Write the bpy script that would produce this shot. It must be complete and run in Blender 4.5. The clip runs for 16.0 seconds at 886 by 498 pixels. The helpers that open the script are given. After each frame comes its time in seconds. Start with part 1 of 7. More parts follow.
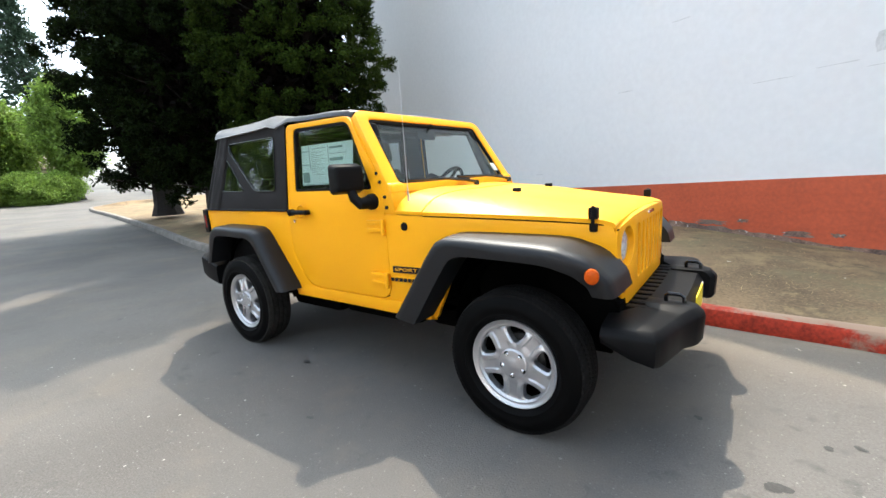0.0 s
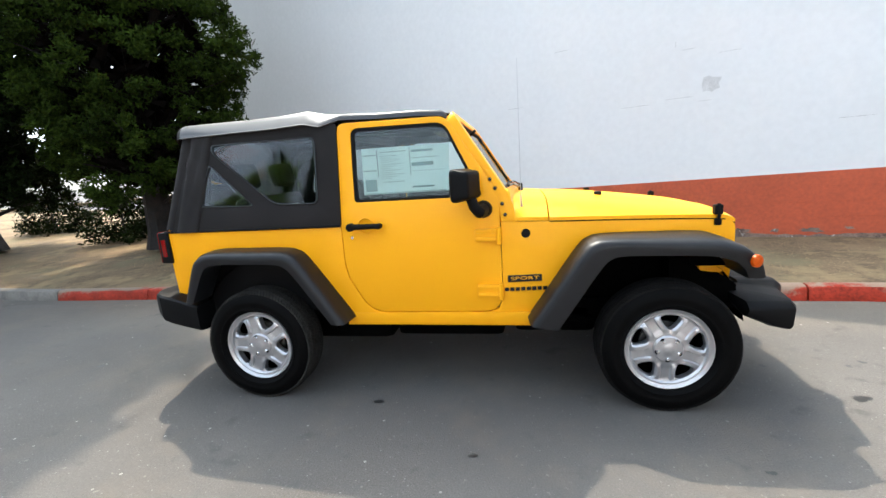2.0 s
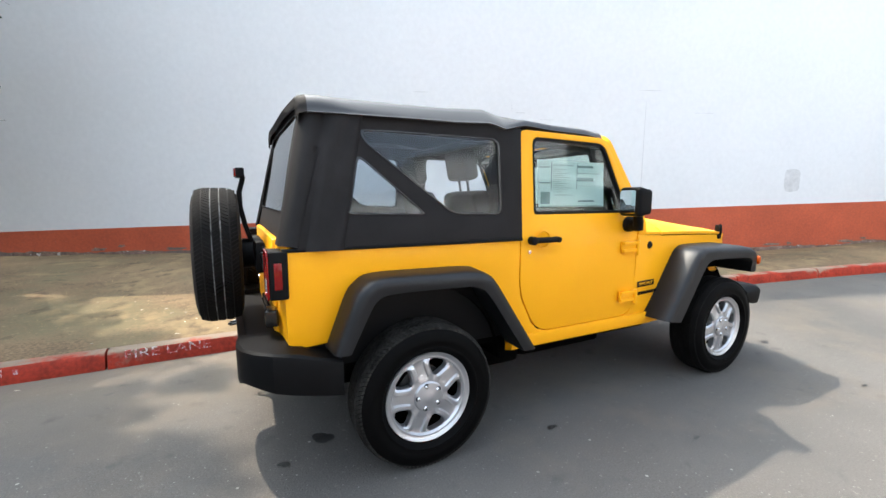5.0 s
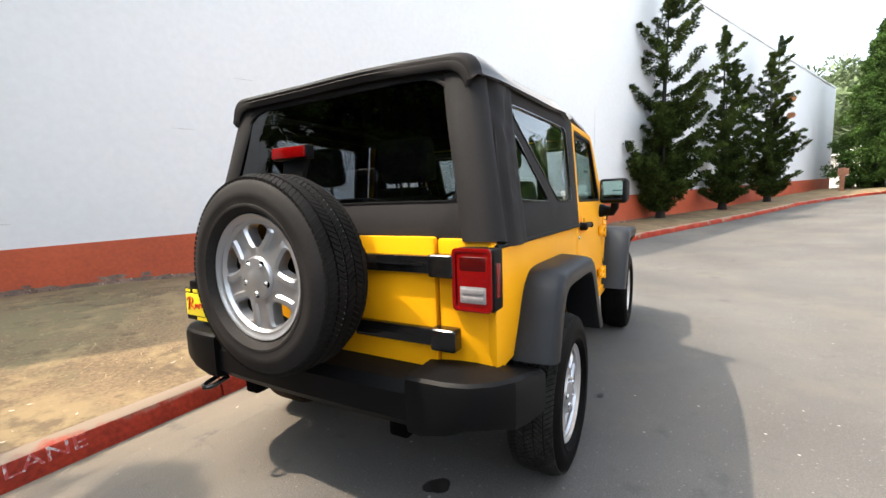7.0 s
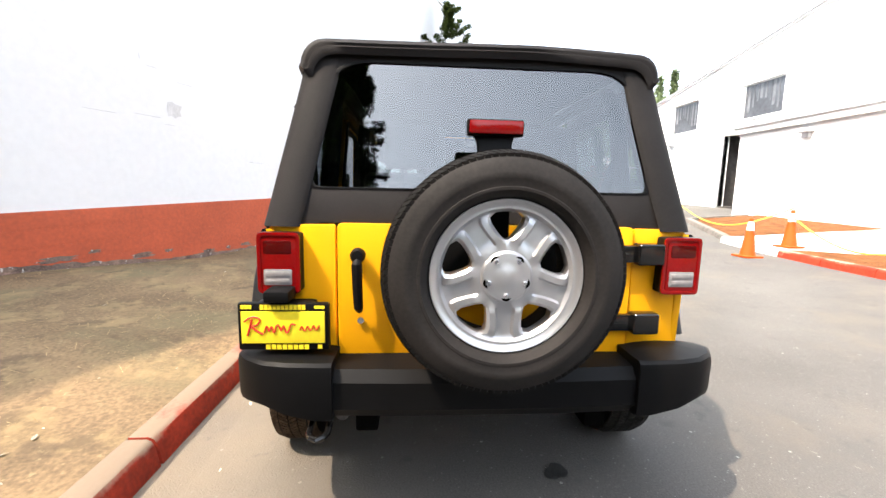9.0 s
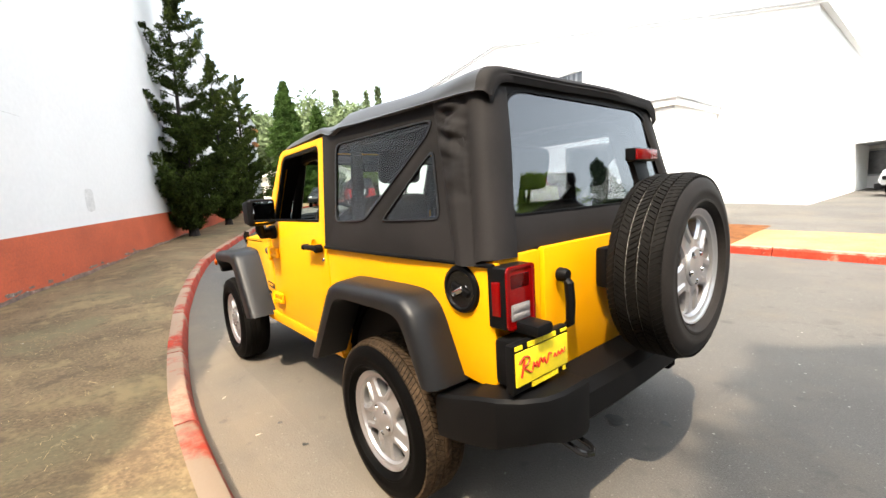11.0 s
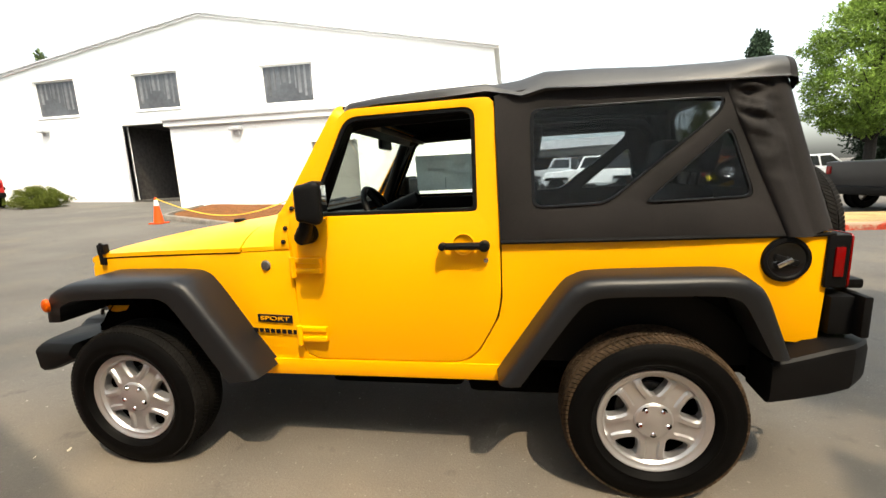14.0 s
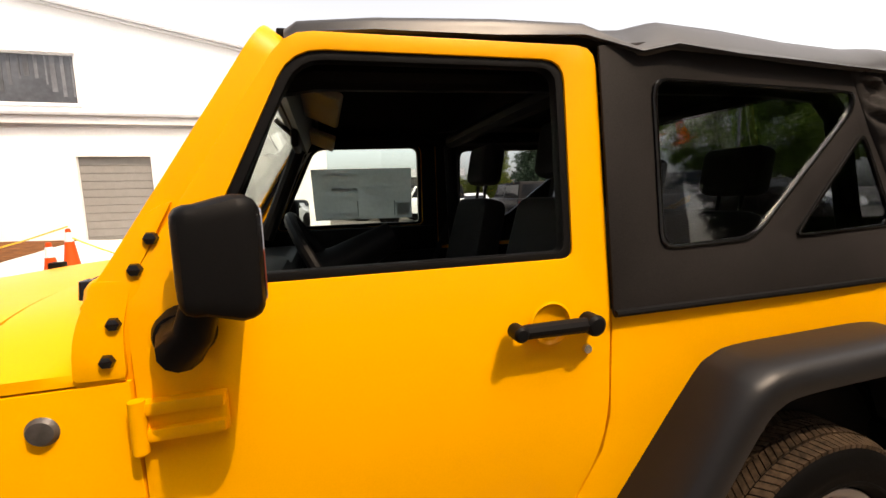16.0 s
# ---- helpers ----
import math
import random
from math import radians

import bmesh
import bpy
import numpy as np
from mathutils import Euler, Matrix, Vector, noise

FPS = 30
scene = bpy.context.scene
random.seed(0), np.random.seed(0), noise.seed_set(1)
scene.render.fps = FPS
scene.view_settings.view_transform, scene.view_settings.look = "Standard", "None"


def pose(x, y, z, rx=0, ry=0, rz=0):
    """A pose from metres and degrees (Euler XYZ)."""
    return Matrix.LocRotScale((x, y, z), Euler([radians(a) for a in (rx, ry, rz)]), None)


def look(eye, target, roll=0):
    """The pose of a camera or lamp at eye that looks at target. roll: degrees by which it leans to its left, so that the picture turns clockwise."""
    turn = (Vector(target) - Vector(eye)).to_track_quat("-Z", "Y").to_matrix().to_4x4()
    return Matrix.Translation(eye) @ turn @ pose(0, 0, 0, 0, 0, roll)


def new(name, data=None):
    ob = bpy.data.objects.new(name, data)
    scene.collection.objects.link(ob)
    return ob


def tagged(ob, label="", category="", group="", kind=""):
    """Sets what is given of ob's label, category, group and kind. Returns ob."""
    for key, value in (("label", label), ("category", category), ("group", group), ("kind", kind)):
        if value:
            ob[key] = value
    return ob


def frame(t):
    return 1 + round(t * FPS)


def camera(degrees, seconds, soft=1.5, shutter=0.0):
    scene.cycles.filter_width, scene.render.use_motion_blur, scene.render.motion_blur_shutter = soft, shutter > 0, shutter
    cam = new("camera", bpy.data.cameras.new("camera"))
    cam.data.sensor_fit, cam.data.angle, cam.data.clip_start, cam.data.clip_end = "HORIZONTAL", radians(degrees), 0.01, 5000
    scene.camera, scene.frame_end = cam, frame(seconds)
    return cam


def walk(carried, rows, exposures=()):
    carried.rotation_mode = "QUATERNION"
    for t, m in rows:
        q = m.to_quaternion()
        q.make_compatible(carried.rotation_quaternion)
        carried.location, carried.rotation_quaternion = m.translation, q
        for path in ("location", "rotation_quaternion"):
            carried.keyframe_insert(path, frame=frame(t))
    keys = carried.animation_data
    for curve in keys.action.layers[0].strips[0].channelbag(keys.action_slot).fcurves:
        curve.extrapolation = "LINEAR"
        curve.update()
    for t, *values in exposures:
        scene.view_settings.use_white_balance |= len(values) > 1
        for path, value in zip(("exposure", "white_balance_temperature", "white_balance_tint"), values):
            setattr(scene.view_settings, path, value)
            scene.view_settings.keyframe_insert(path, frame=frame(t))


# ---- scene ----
cam = camera(93.1, 16.0)
PATH = [
    (0, (2.122, -2.602, 1.297), (0.95, -1.02, 0.943), -3.6),
    (0.5, (1.759, -2.821, 1.329), (0.786, -1.105, 0.996), -3.3),
    (1, (1.349, -2.959, 1.352), (0.579, -1.149, 0.99), -3.3),
    (1.5, (0.918, -3.109, 1.378), (0.387, -1.212, 1.031), -3.3),
    (2, (0.478, -3.17, 1.384), (0.101, -1.24, 1.019), -4.0),
    (2.5, (0.048, -3.227, 1.388), (-0.111, -1.26, 1.063), -2.5),
    (3, (-0.378, -3.247, 1.382), (-0.334, -1.267, 1.105), -2.4),
    (3.5, (-0.809, -3.182, 1.392), (-0.588, -1.217, 1.092), -1.4),
    (4, (-1.242, -3.109, 1.397), (-0.758, -1.186, 1.139), -1.0),
    (4.5, (-1.653, -2.929, 1.348), (-0.959, -1.07, 1.099), -2.5),
    (4.7, (-1.816, -2.821, 1.346), (-1.044, -0.994, 1.092), -1.3),
    (6.8, (-3.078, -1.458, 1.257), (-1.395, -0.401, 1.035), -2.6),
    (7, (-3.137, -1.306, 1.265), (-1.407, -0.328, 1.038), -1.8),
    (7.5, (-3.307, -0.91, 1.28), (-1.451, -0.22, 0.996), -2.6),
    (8, (-3.364, -0.525, 1.268), (-1.439, -0.087, 0.949), -2.1),
    (8.5, (-3.388, -0.124, 1.263), (-1.416, 0.019, 0.965), 0.0),
    (9, (-3.369, 0.264, 1.259), (-1.393, 0.119, 0.987), 1.2),
    (9.5, (-3.316, 0.654, 1.267), (-1.367, 0.286, 1.01), 1.2),
    (9.7, (-3.294, 0.815, 1.265), (-1.369, 0.35, 0.985), 0.6),
    (11.8, (-2.262, 2.186, 1.395), (-1.075, 0.608, 1.08), -2.2),
    (12, (-2.115, 2.256, 1.395), (-0.993, 0.64, 1.035), -1.1),
    (12.5, (-1.749, 2.393, 1.41), (-0.871, 0.643, 1.001), -0.6),
    (13, (-1.375, 2.494, 1.406), (-0.627, 0.678, 1.028), -1.3),
    (13.5, (-1.002, 2.567, 1.407), (-0.458, 0.681, 1.024), -1.8),
    (14, (-0.647, 2.558, 1.392), (-0.332, 0.614, 1.043), -2.5),
    (14.5, (-0.346, 2.469, 1.371), (-0.236, 0.503, 1.023), -2.2),
    (15, (-0.086, 2.28, 1.358), (-0.261, 0.324, 0.976), -2.8),
    (15.5, (0.014, 1.951, 1.348), (-0.326, 0.0, 1.073), -2.9),
    (16, (0.014, 1.592, 1.375), (-0.515, -0.321, 1.133), -1.7),
]
walk(cam, [(t, look(eye, target, roll)) for t, eye, target, roll in PATH], exposures=[(0, 2.30, 5900, 2), (4.7, 2.40, 5900, 3), (6.8, 2.33, 6250, 5), (7.0, 2.38, 6250, 5), (7.6, 2.70, 6230, 6), (9.7, 2.63, 6400, 7), (11.8, 2.37, 6620, 2), (13, 2.27, 6700, 1), (14.5, 1.74, 6880, 2), (15.5, 1.62, 7150, 8), (16, 1.42, 7500, 13)])

# ---- world and light ----
SUN = Vector((-0.32, 0.53, 1.0)).normalized()
world = bpy.data.worlds.new("sky")
scene.world = world
world.use_nodes = True
_n, _l = world.node_tree.nodes, world.node_tree.links
_sky = _n.new("ShaderNodeTexSky")
_sky.sky_type = "NISHITA"
_sky.sun_disc = False
_sky.sun_elevation = math.asin(SUN.z)
_sky.sun_rotation = math.atan2(SUN.x, SUN.y)
_sky.air_density, _sky.dust_density, _sky.ozone_density = 0.9, 4.5, 0.6
_n["Background"].inputs["Strength"].default_value = 0.15
_haze = _n.new("ShaderNodeHueSaturation")
_haze.inputs["Saturation"].default_value = 0.42
_l.new(_sky.outputs["Color"], _haze.inputs["Color"])
_l.new(_haze.outputs["Color"], _n["Background"].inputs["Color"])
_sd = bpy.data.lights.new("sun", "SUN")
_sd.energy, _sd.angle, _sd.color = 1.38, radians(0.55), (1.0, 0.80, 0.61)
sun_lamp = new("sun", _sd)
sun_lamp.matrix_world = look(SUN * 40, (0, 0, 0))

# ---- materials ----
rng = np.random.default_rng(7)


def mat(name, color, rough=0.6, metal=0.0, coat=0.0, vary=0.12, scale=6.0, fine=60.0, bump=0.0, spec=0.5, dark=None, emit=None, island=0.0, objvar=0.0, transl=0.0):
    """A principled material with coarse and fine variation of colour, roughness and relief."""
    m = bpy.data.materials.new(name)
    m.use_nodes = True
    nt = m.node_tree
    n, l = nt.nodes, nt.links
    p = n["Principled BSDF"]
    p.inputs["Roughness"].default_value = rough
    p.inputs["Metallic"].default_value = metal
    p.inputs["Coat Weight"].default_value = coat
    p.inputs["Coat Roughness"].default_value = 0.04
    p.inputs["Specular IOR Level"].default_value = spec
    tc = n.new("ShaderNodeTexCoord")
    big = n.new("ShaderNodeTexNoise")
    big.inputs["Scale"].default_value, big.inputs["Detail"].default_value = scale, 5
    small = n.new("ShaderNodeTexNoise")
    small.inputs["Scale"].default_value, small.inputs["Detail"].default_value = fine, 3
    l.new(tc.outputs["Object"], big.inputs["Vector"])
    l.new(tc.outputs["Object"], small.inputs["Vector"])
    add = n.new("ShaderNodeMath")
    add.operation = "ADD"
    l.new(big.outputs["Fac"], add.inputs[0])
    l.new(small.outputs["Fac"], add.inputs[1])
    ramp = n.new("ShaderNodeMapRange")
    ramp.inputs["From Min"].default_value, ramp.inputs["From Max"].default_value = 0.7, 1.3
    l.new(add.outputs[0], ramp.inputs["Value"])
    mix = n.new("ShaderNodeMix")
    mix.data_type = "RGBA"
    d = dark or tuple(c * (1 - 2 * vary) for c in color)
    b = tuple(min(1, c * (1 + vary)) for c in color)
    mix.inputs["A"].default_value, mix.inputs["B"].default_value = (*d, 1), (*b, 1)
    l.new(ramp.outputs["Result"], mix.inputs["Factor"])
    out = mix.outputs["Result"]
    if island or objvar:
        hsv = n.new("ShaderNodeHueSaturation")
        mr = n.new("ShaderNodeMapRange")
        k = island or objvar
        mr.inputs["To Min"].default_value, mr.inputs["To Max"].default_value = 1 - k, 1 + k
        if island:
            src = n.new("ShaderNodeNewGeometry").outputs["Random Per Island"]
        else:
            src = n.new("ShaderNodeObjectInfo").outputs["Random"]
        l.new(src, mr.inputs["Value"])
        l.new(mr.outputs["Result"], hsv.inputs["Value"])
        l.new(out, hsv.inputs["Color"])
        out = hsv.outputs["Color"]
    l.new(out, p.inputs["Base Color"])
    rr = n.new("ShaderNodeMapRange")
    rr.inputs["To Min"].default_value, rr.inputs["To Max"].default_value = max(0.02, rough * 0.85), min(1, rough * 1.15)
    l.new(small.outputs["Fac"], rr.inputs["Value"])
    l.new(rr.outputs["Result"], p.inputs["Roughness"])
    if bump:
        bp = n.new("ShaderNodeBump")
        bp.inputs["Strength"].default_value, bp.inputs["Distance"].default_value = min(1, bump), 0.01 * bump
        l.new(add.outputs[0], bp.inputs["Height"])
        l.new(bp.outputs["Normal"], p.inputs["Normal"])
    if emit:
        p.inputs["Emission Color"].default_value, p.inputs["Emission Strength"].default_value = (*emit[:3], 1), emit[3]
    if transl:
        tr = n.new("ShaderNodeBsdfTranslucent")
        l.new(out, tr.inputs["Color"])
        mx = n.new("ShaderNodeMixShader")
        mx.inputs["Fac"].default_value = transl
        l.new(p.outputs[0], mx.inputs[1])
        l.new(tr.outputs[0], mx.inputs[2])
        l.new(mx.outputs[0], n["Material Output"].inputs["Surface"])
    return m


def pane_mat(name, tint, gloss=1.0, rough=0.01):
    """A thin pane: tinted see-through with a mirror gloss that grows towards grazing."""
    m = bpy.data.materials.new(name)
    m.use_nodes = True
    n, l = m.node_tree.nodes, m.node_tree.links
    n.remove(n["Principled BSDF"])
    tr, gl, mx, fr = n.new("ShaderNodeBsdfTransparent"), n.new("ShaderNodeBsdfGlossy"), n.new("ShaderNodeMixShader"), n.new("ShaderNodeLayerWeight")
    tr.inputs["Color"].default_value = (*tint, 1)
    gl.inputs["Roughness"].default_value = rough
    fr.inputs["Blend"].default_value = 0.5
    pw, mul = n.new("ShaderNodeMath"), n.new("ShaderNodeMath")
    pw.operation, mul.operation = "POWER", "MULTIPLY_ADD"
    pw.inputs[1].default_value = 4.0
    mul.inputs[1].default_value, mul.inputs[2].default_value = (0.75 if gloss > 1 else 0.45), 0.025 * gloss
    mul.use_clamp = True
    nz, bp = n.new("ShaderNodeTexNoise"), n.new("ShaderNodeBump")
    nz.inputs["Scale"].default_value = 5.0
    bp.inputs["Strength"].default_value, bp.inputs["Distance"].default_value = (0.03 if rough else 0.0), 0.02
    l.new(nz.outputs["Fac"], bp.inputs["Height"])
    l.new(bp.outputs["Normal"], gl.inputs["Normal"])
    l.new(fr.outputs["Facing"], pw.inputs[0])
    l.new(pw.outputs[0], mul.inputs[0])
    l.new(mul.outputs[0], mx.inputs["Fac"])
    l.new(tr.outputs[0], mx.inputs[1])
    l.new(gl.outputs[0], mx.inputs[2])
    l.new(mx.outputs[0], n["Material Output"].inputs["Surface"])
    return m


M = {}
M["yellow"] = mat("yellow_paint", (0.88, 0.395, 0.004), 0.40, coat=0.09, spec=0.16, vary=0.02, scale=1.5, fine=300)
M["trim"] = mat("black_plastic", (0.0045, 0.0045, 0.0049), 0.5, vary=0.15, scale=5, fine=300, bump=0.08, spec=0.10)
M["flare"] = mat("grained_plastic", (0.0080, 0.0085, 0.0100), 0.44, vary=0.12, scale=4, fine=300, bump=0.1, spec=0.31)
M["gloss"] = mat("gloss_black", (0.006, 0.006, 0.0065), 0.15, vary=0.1)
M["canvas"] = mat("black_canvas", (0.0150, 0.0131, 0.0129), 0.7, vary=0.25, scale=3, fine=300, bump=0.15, spec=0.17)
# Paler roof copy of the canvas: sun and sky light put into its colour.
M["roofcanvas"] = mat("sun_faded_canvas", (0.020, 0.0205, 0.0225), 0.42, vary=0.2, scale=3, fine=300, bump=0.1, spec=0.5)
_rc = M["roofcanvas"].node_tree.nodes["Principled BSDF"]
_rc.inputs["Sheen Weight"].default_value, _rc.inputs["Sheen Roughness"].default_value = 0.25, 0.4
M["rubber"] = mat("tyre_rubber", (0.0020, 0.0019, 0.0019), 0.6, vary=0.25, scale=9, fine=90, bump=0.15, spec=0.06)
# Dusty rubber; the sky light on the spare is put into its colour.
M["skylitrubber"] = mat("sun_faded_rubber", (0.0175, 0.0150, 0.0138), 0.7, vary=0.22, scale=7, fine=90, bump=0.12, spec=0.2)
M["tread"] = mat("dusty_tread", (0.0075, 0.0068, 0.0062), 0.85, vary=0.35, scale=9, fine=80, bump=0.2, spec=0.12)
M["greytread"] = mat("grey_dusted_tread", (0.026, 0.0245, 0.022), 0.9, vary=0.35, scale=7, fine=60, bump=0.2, spec=0.1)
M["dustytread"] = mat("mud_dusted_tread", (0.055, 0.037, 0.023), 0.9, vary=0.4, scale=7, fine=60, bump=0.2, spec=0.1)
M["alloy"] = mat("silver_alloy", (0.50, 0.50, 0.515), 0.34, metal=0.8, vary=0.01, fine=40)
M["groovedust"] = mat("groove_dust", (0.26, 0.25, 0.235), 0.9, vary=0.4, scale=30, fine=120)
M["chrome"] = mat("chrome", (0.8, 0.8, 0.82), 0.1, metal=1.0, vary=0.02)
# Near-black for the underside; also puts shade into gaps, pockets and cabin ceiling.
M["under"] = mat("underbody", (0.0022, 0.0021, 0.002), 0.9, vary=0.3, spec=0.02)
M["steel"] = mat("dull_steel", (0.10, 0.095, 0.09), 0.5, metal=0.5, vary=0.25)
M["cloth"] = mat("dark_cloth", (0.010, 0.010, 0.0105), 0.85, vary=0.15, fine=200, bump=0.15)
M["visor"] = mat("grey_headliner_cloth", (0.17, 0.165, 0.155), 0.9, vary=0.1, fine=200)
M["redlens"] = mat("red_lens", (0.17, 0.0016, 0.002), 0.12, spec=0.3, coat=0.15, vary=0.06, scale=25, fine=150)
M["redcore"] = mat("dark_red_lens", (0.055, 0.001, 0.001), 0.12, spec=0.3, coat=0.15, vary=0.06, scale=25, fine=150)
M["amber"] = mat("amber_lens", (0.50, 0.075, 0.002), 0.3, spec=0.15, vary=0.12, scale=40)
M["clearlens"] = mat("clear_lens", (0.55, 0.55, 0.56), 0.12, coat=0.8, vary=0.2, scale=60)
M["greylens"] = mat("reversing_lens", (0.24, 0.225, 0.225), 0.12, coat=0.6, vary=0.06, scale=30)
M["paper"] = mat("sticker_paper", (0.80, 0.85, 0.84), 0.7, vary=0.04, transl=0.45)
M["ink"] = mat("sticker_ink", (0.20, 0.25, 0.25), 0.7, vary=0.1)
M["plate"] = mat("plate_yellow", (0.85, 0.66, 0.02), 0.4, vary=0.05)
M["redink"] = mat("red_ink", (0.6, 0.03, 0.01), 0.5, vary=0.05)
M["mirror"] = mat("mirror_glass", (0.85, 0.86, 0.88), 0.02, metal=1.0, vary=0.0)
M["glass"] = pane_mat("clear_glass", (0.88, 0.94, 0.92), 1.5, 0.0)
M["tint"] = pane_mat("smoked_vinyl", (0.80, 0.83, 0.85), 1.4, 0.0)
M["reartint"] = pane_mat("smoked_rear_vinyl", (0.52, 0.54, 0.56), 5.2, 0.0)


# ---- mesh helpers ----
def mesh_of(name, bm, material, smooth=32):
    me = bpy.data.meshes.new(name)
    bm.to_mesh(me)
    bm.free()
    for m in material if isinstance(material, (list, tuple)) else [material]:
        me.materials.append(m)
    if smooth:
        me.shade_smooth()
        me.set_sharp_from_angle(angle=radians(smooth))
    return me


def part(name, bm, material, parent, label="", smooth=32):
    ob = new(name, mesh_of(name, bm, material, smooth))
    ob.parent = parent
    if label:
        ob["label"] = label
    return ob


def thing(name, label, category, group="", kind="", at=None):
    e = new(name)
    e.empty_display_size = 0.2
    if at is not None:
        e.matrix_world = at
    return tagged(e, label, category, group, kind)


def solid(name, bm, material, label, category, group="", kind="", smooth=32):
    return tagged(new(name, mesh_of(name, bm, material, smooth)), label, category, group, kind)


def soften(bm, off, seg=2, angle=0.6):
    bmesh.ops.recalc_face_normals(bm, faces=bm.faces[:])
    if off:
        ed = [e for e in bm.edges if len(e.link_faces) == 2 and e.calc_face_angle(0) > angle]
        bmesh.ops.bevel(bm, geom=ed, offset=off, segments=seg, profile=0.6, affect="EDGES", clamp_overlap=True)
    return bm


def box(lo, hi, bev=0.01, seg=2, bm=None, m=None):
    b = bmesh.new()
    r = bmesh.ops.create_cube(b, size=1)
    for v in r["verts"]:
        v.co = Vector([(lo[i] + hi[i]) / 2 + v.co[i] * (hi[i] - lo[i]) for i in range(3)])
    soften(b, bev, seg)
    if m is not None:
        b.transform(m)
    return merge(bm, b) if bm is not None else b


def merge(bm, other):
    tmp = bpy.data.meshes.new("tmp")
    other.to_mesh(tmp)
    bm.from_mesh(tmp)
    bpy.data.meshes.remove(tmp)
    other.free()
    return bm


def rounded(pts, r=0.03, n=4):
    """The polygon with its corners rounded; r is one radius or one for each corner."""
    out, k = [], len(pts)
    for i, p in enumerate(pts):
        a, b, c = Vector(pts[i - 1]), Vector(p), Vector(pts[(i + 1) % k])
        ri = r[i] if isinstance(r, (list, tuple)) else r
        da, dc = (a - b), (c - b)
        ri = min(ri, da.length * 0.48, dc.length * 0.48)
        if ri < 1e-4:
            out.append(tuple(b))
            continue
        s, e = b + da.normalized() * ri, b + dc.normalized() * ri
        for j in range(n + 1):
            t = j / n
            out.append(tuple((1 - t) ** 2 * s + 2 * t * (1 - t) * b + t * t * e))
    return out


def sheet(loops, to3, back, bev=0.004, seg=2):
    """A plate: outer loop and holes in (u, v), laid into space by to3 and thickened by the vector back."""
    bm = bmesh.new()
    for loop in loops:
        vs = [bm.verts.new((u, v, 0)) for u, v in loop]
        for i in range(len(vs)):
            bm.edges.new((vs[i - 1], vs[i]))
    bmesh.ops.triangle_fill(bm, use_beauty=True, use_dissolve=False, edges=bm.edges[:], normal=(0, 0, 1))
    front, faces = bm.verts[:], bm.faces[:]
    rim = [e for e in bm.edges if len(e.link_faces) == 1]
    twin = {}
    for v in front:
        u, w = v.co.x, v.co.y
        v.co = Vector(to3(u, w))
        twin[v] = bm.verts.new(v.co + Vector(back(u, w) if callable(back) else back))
    for f in faces:
        bm.faces.new([twin[v] for v in reversed(f.verts)])
    for e in rim:
        a, b = e.verts
        bm.faces.new((a, b, twin[b], twin[a]))
    return soften(bm, bev, seg)


def loft(rings, closed=True, caps=True, bev=0.0, bm=None):
    """Skin over rings of points of equal count."""
    b = bmesh.new() if bm is None else bm
    vs = [[b.verts.new(p) for p in ring] for ring in rings]
    n = len(vs[0])
    for r0, r1 in zip(vs, vs[1:]):
        for i in range(n if closed else n - 1):
            j = (i + 1) % n
            b.faces.new((r0[i], r0[j], r1[j], r1[i]))
    if caps and closed:
        b.faces.new(list(reversed(vs[0])))
        b.faces.new(vs[-1])
    return soften(b, bev) if bm is None else b


def revolve(profile, n=48, m=None, bm=None, closed=False):
    """Turn (radius, height) round the z axis."""
    b = bmesh.new()
    rings = [[b.verts.new((r * math.cos(2 * math.pi * i / n), r * math.sin(2 * math.pi * i / n), h)) for i in range(n)] for r, h in profile]
    pairs = list(zip(rings, rings[1:])) + ([(rings[-1], rings[0])] if closed else [])
    for r0, r1 in pairs:
        for i in range(n):
            j = (i + 1) % n
            b.faces.new((r0[i], r0[j], r1[j], r1[i]))
    bmesh.ops.remove_doubles(b, verts=b.verts[:], dist=1e-5)
    bmesh.ops.recalc_face_normals(b, faces=b.faces[:])
    if m is not None:
        b.transform(m)
    return merge(bm, b) if bm is not None else b


def tube(pts, r, n=8, bm=None):
    """A round bar along points; r is one radius or one for each point."""
    b = bmesh.new()
    pts = [Vector(p) for p in pts]
    rings, side = [], None
    for i, p in enumerate(pts):
        d = (pts[min(i + 1, len(pts) - 1)] - pts[max(i - 1, 0)]).normalized()
        if side is None:
            side = d.orthogonal().normalized()
        side = (side - d * side.dot(d)).normalized()
        up = d.cross(side)
        ri = r[i] if isinstance(r, (list, tuple)) else r
        rings.append([p + ri * (math.cos(2 * math.pi * k / n) * side + math.sin(2 * math.pi * k / n) * up) for k in range(n)])
    loft(rings, bm=b)
    bmesh.ops.recalc_face_normals(b, faces=b.faces[:])
    return merge(bm, b) if bm is not None else b


def quads_mesh(name, verts, nquad, material):
    """One mesh of separate quads from an array of 4 * nquad points."""
    me = bpy.data.meshes.new(name)
    me.vertices.add(len(verts))
    me.vertices.foreach_set("co", np.asarray(verts, np.float32).ravel())
    me.loops.add(4 * nquad)
    me.loops.foreach_set("vertex_index", np.arange(4 * nquad, dtype=np.int32))
    me.polygons.add(nquad)
    me.polygons.foreach_set("loop_start", np.arange(0, 4 * nquad, 4, dtype=np.int32))
    me.update(calc_edges=True)
    me.materials.append(material)
    return me

# ---- the place: ground, road edge, wall ----
def smooth_up(v, cap):
    v = min(v, cap)
    return 0.0 if v < -1 else (v + 1) ** 2 / 4 if v < 1 else v


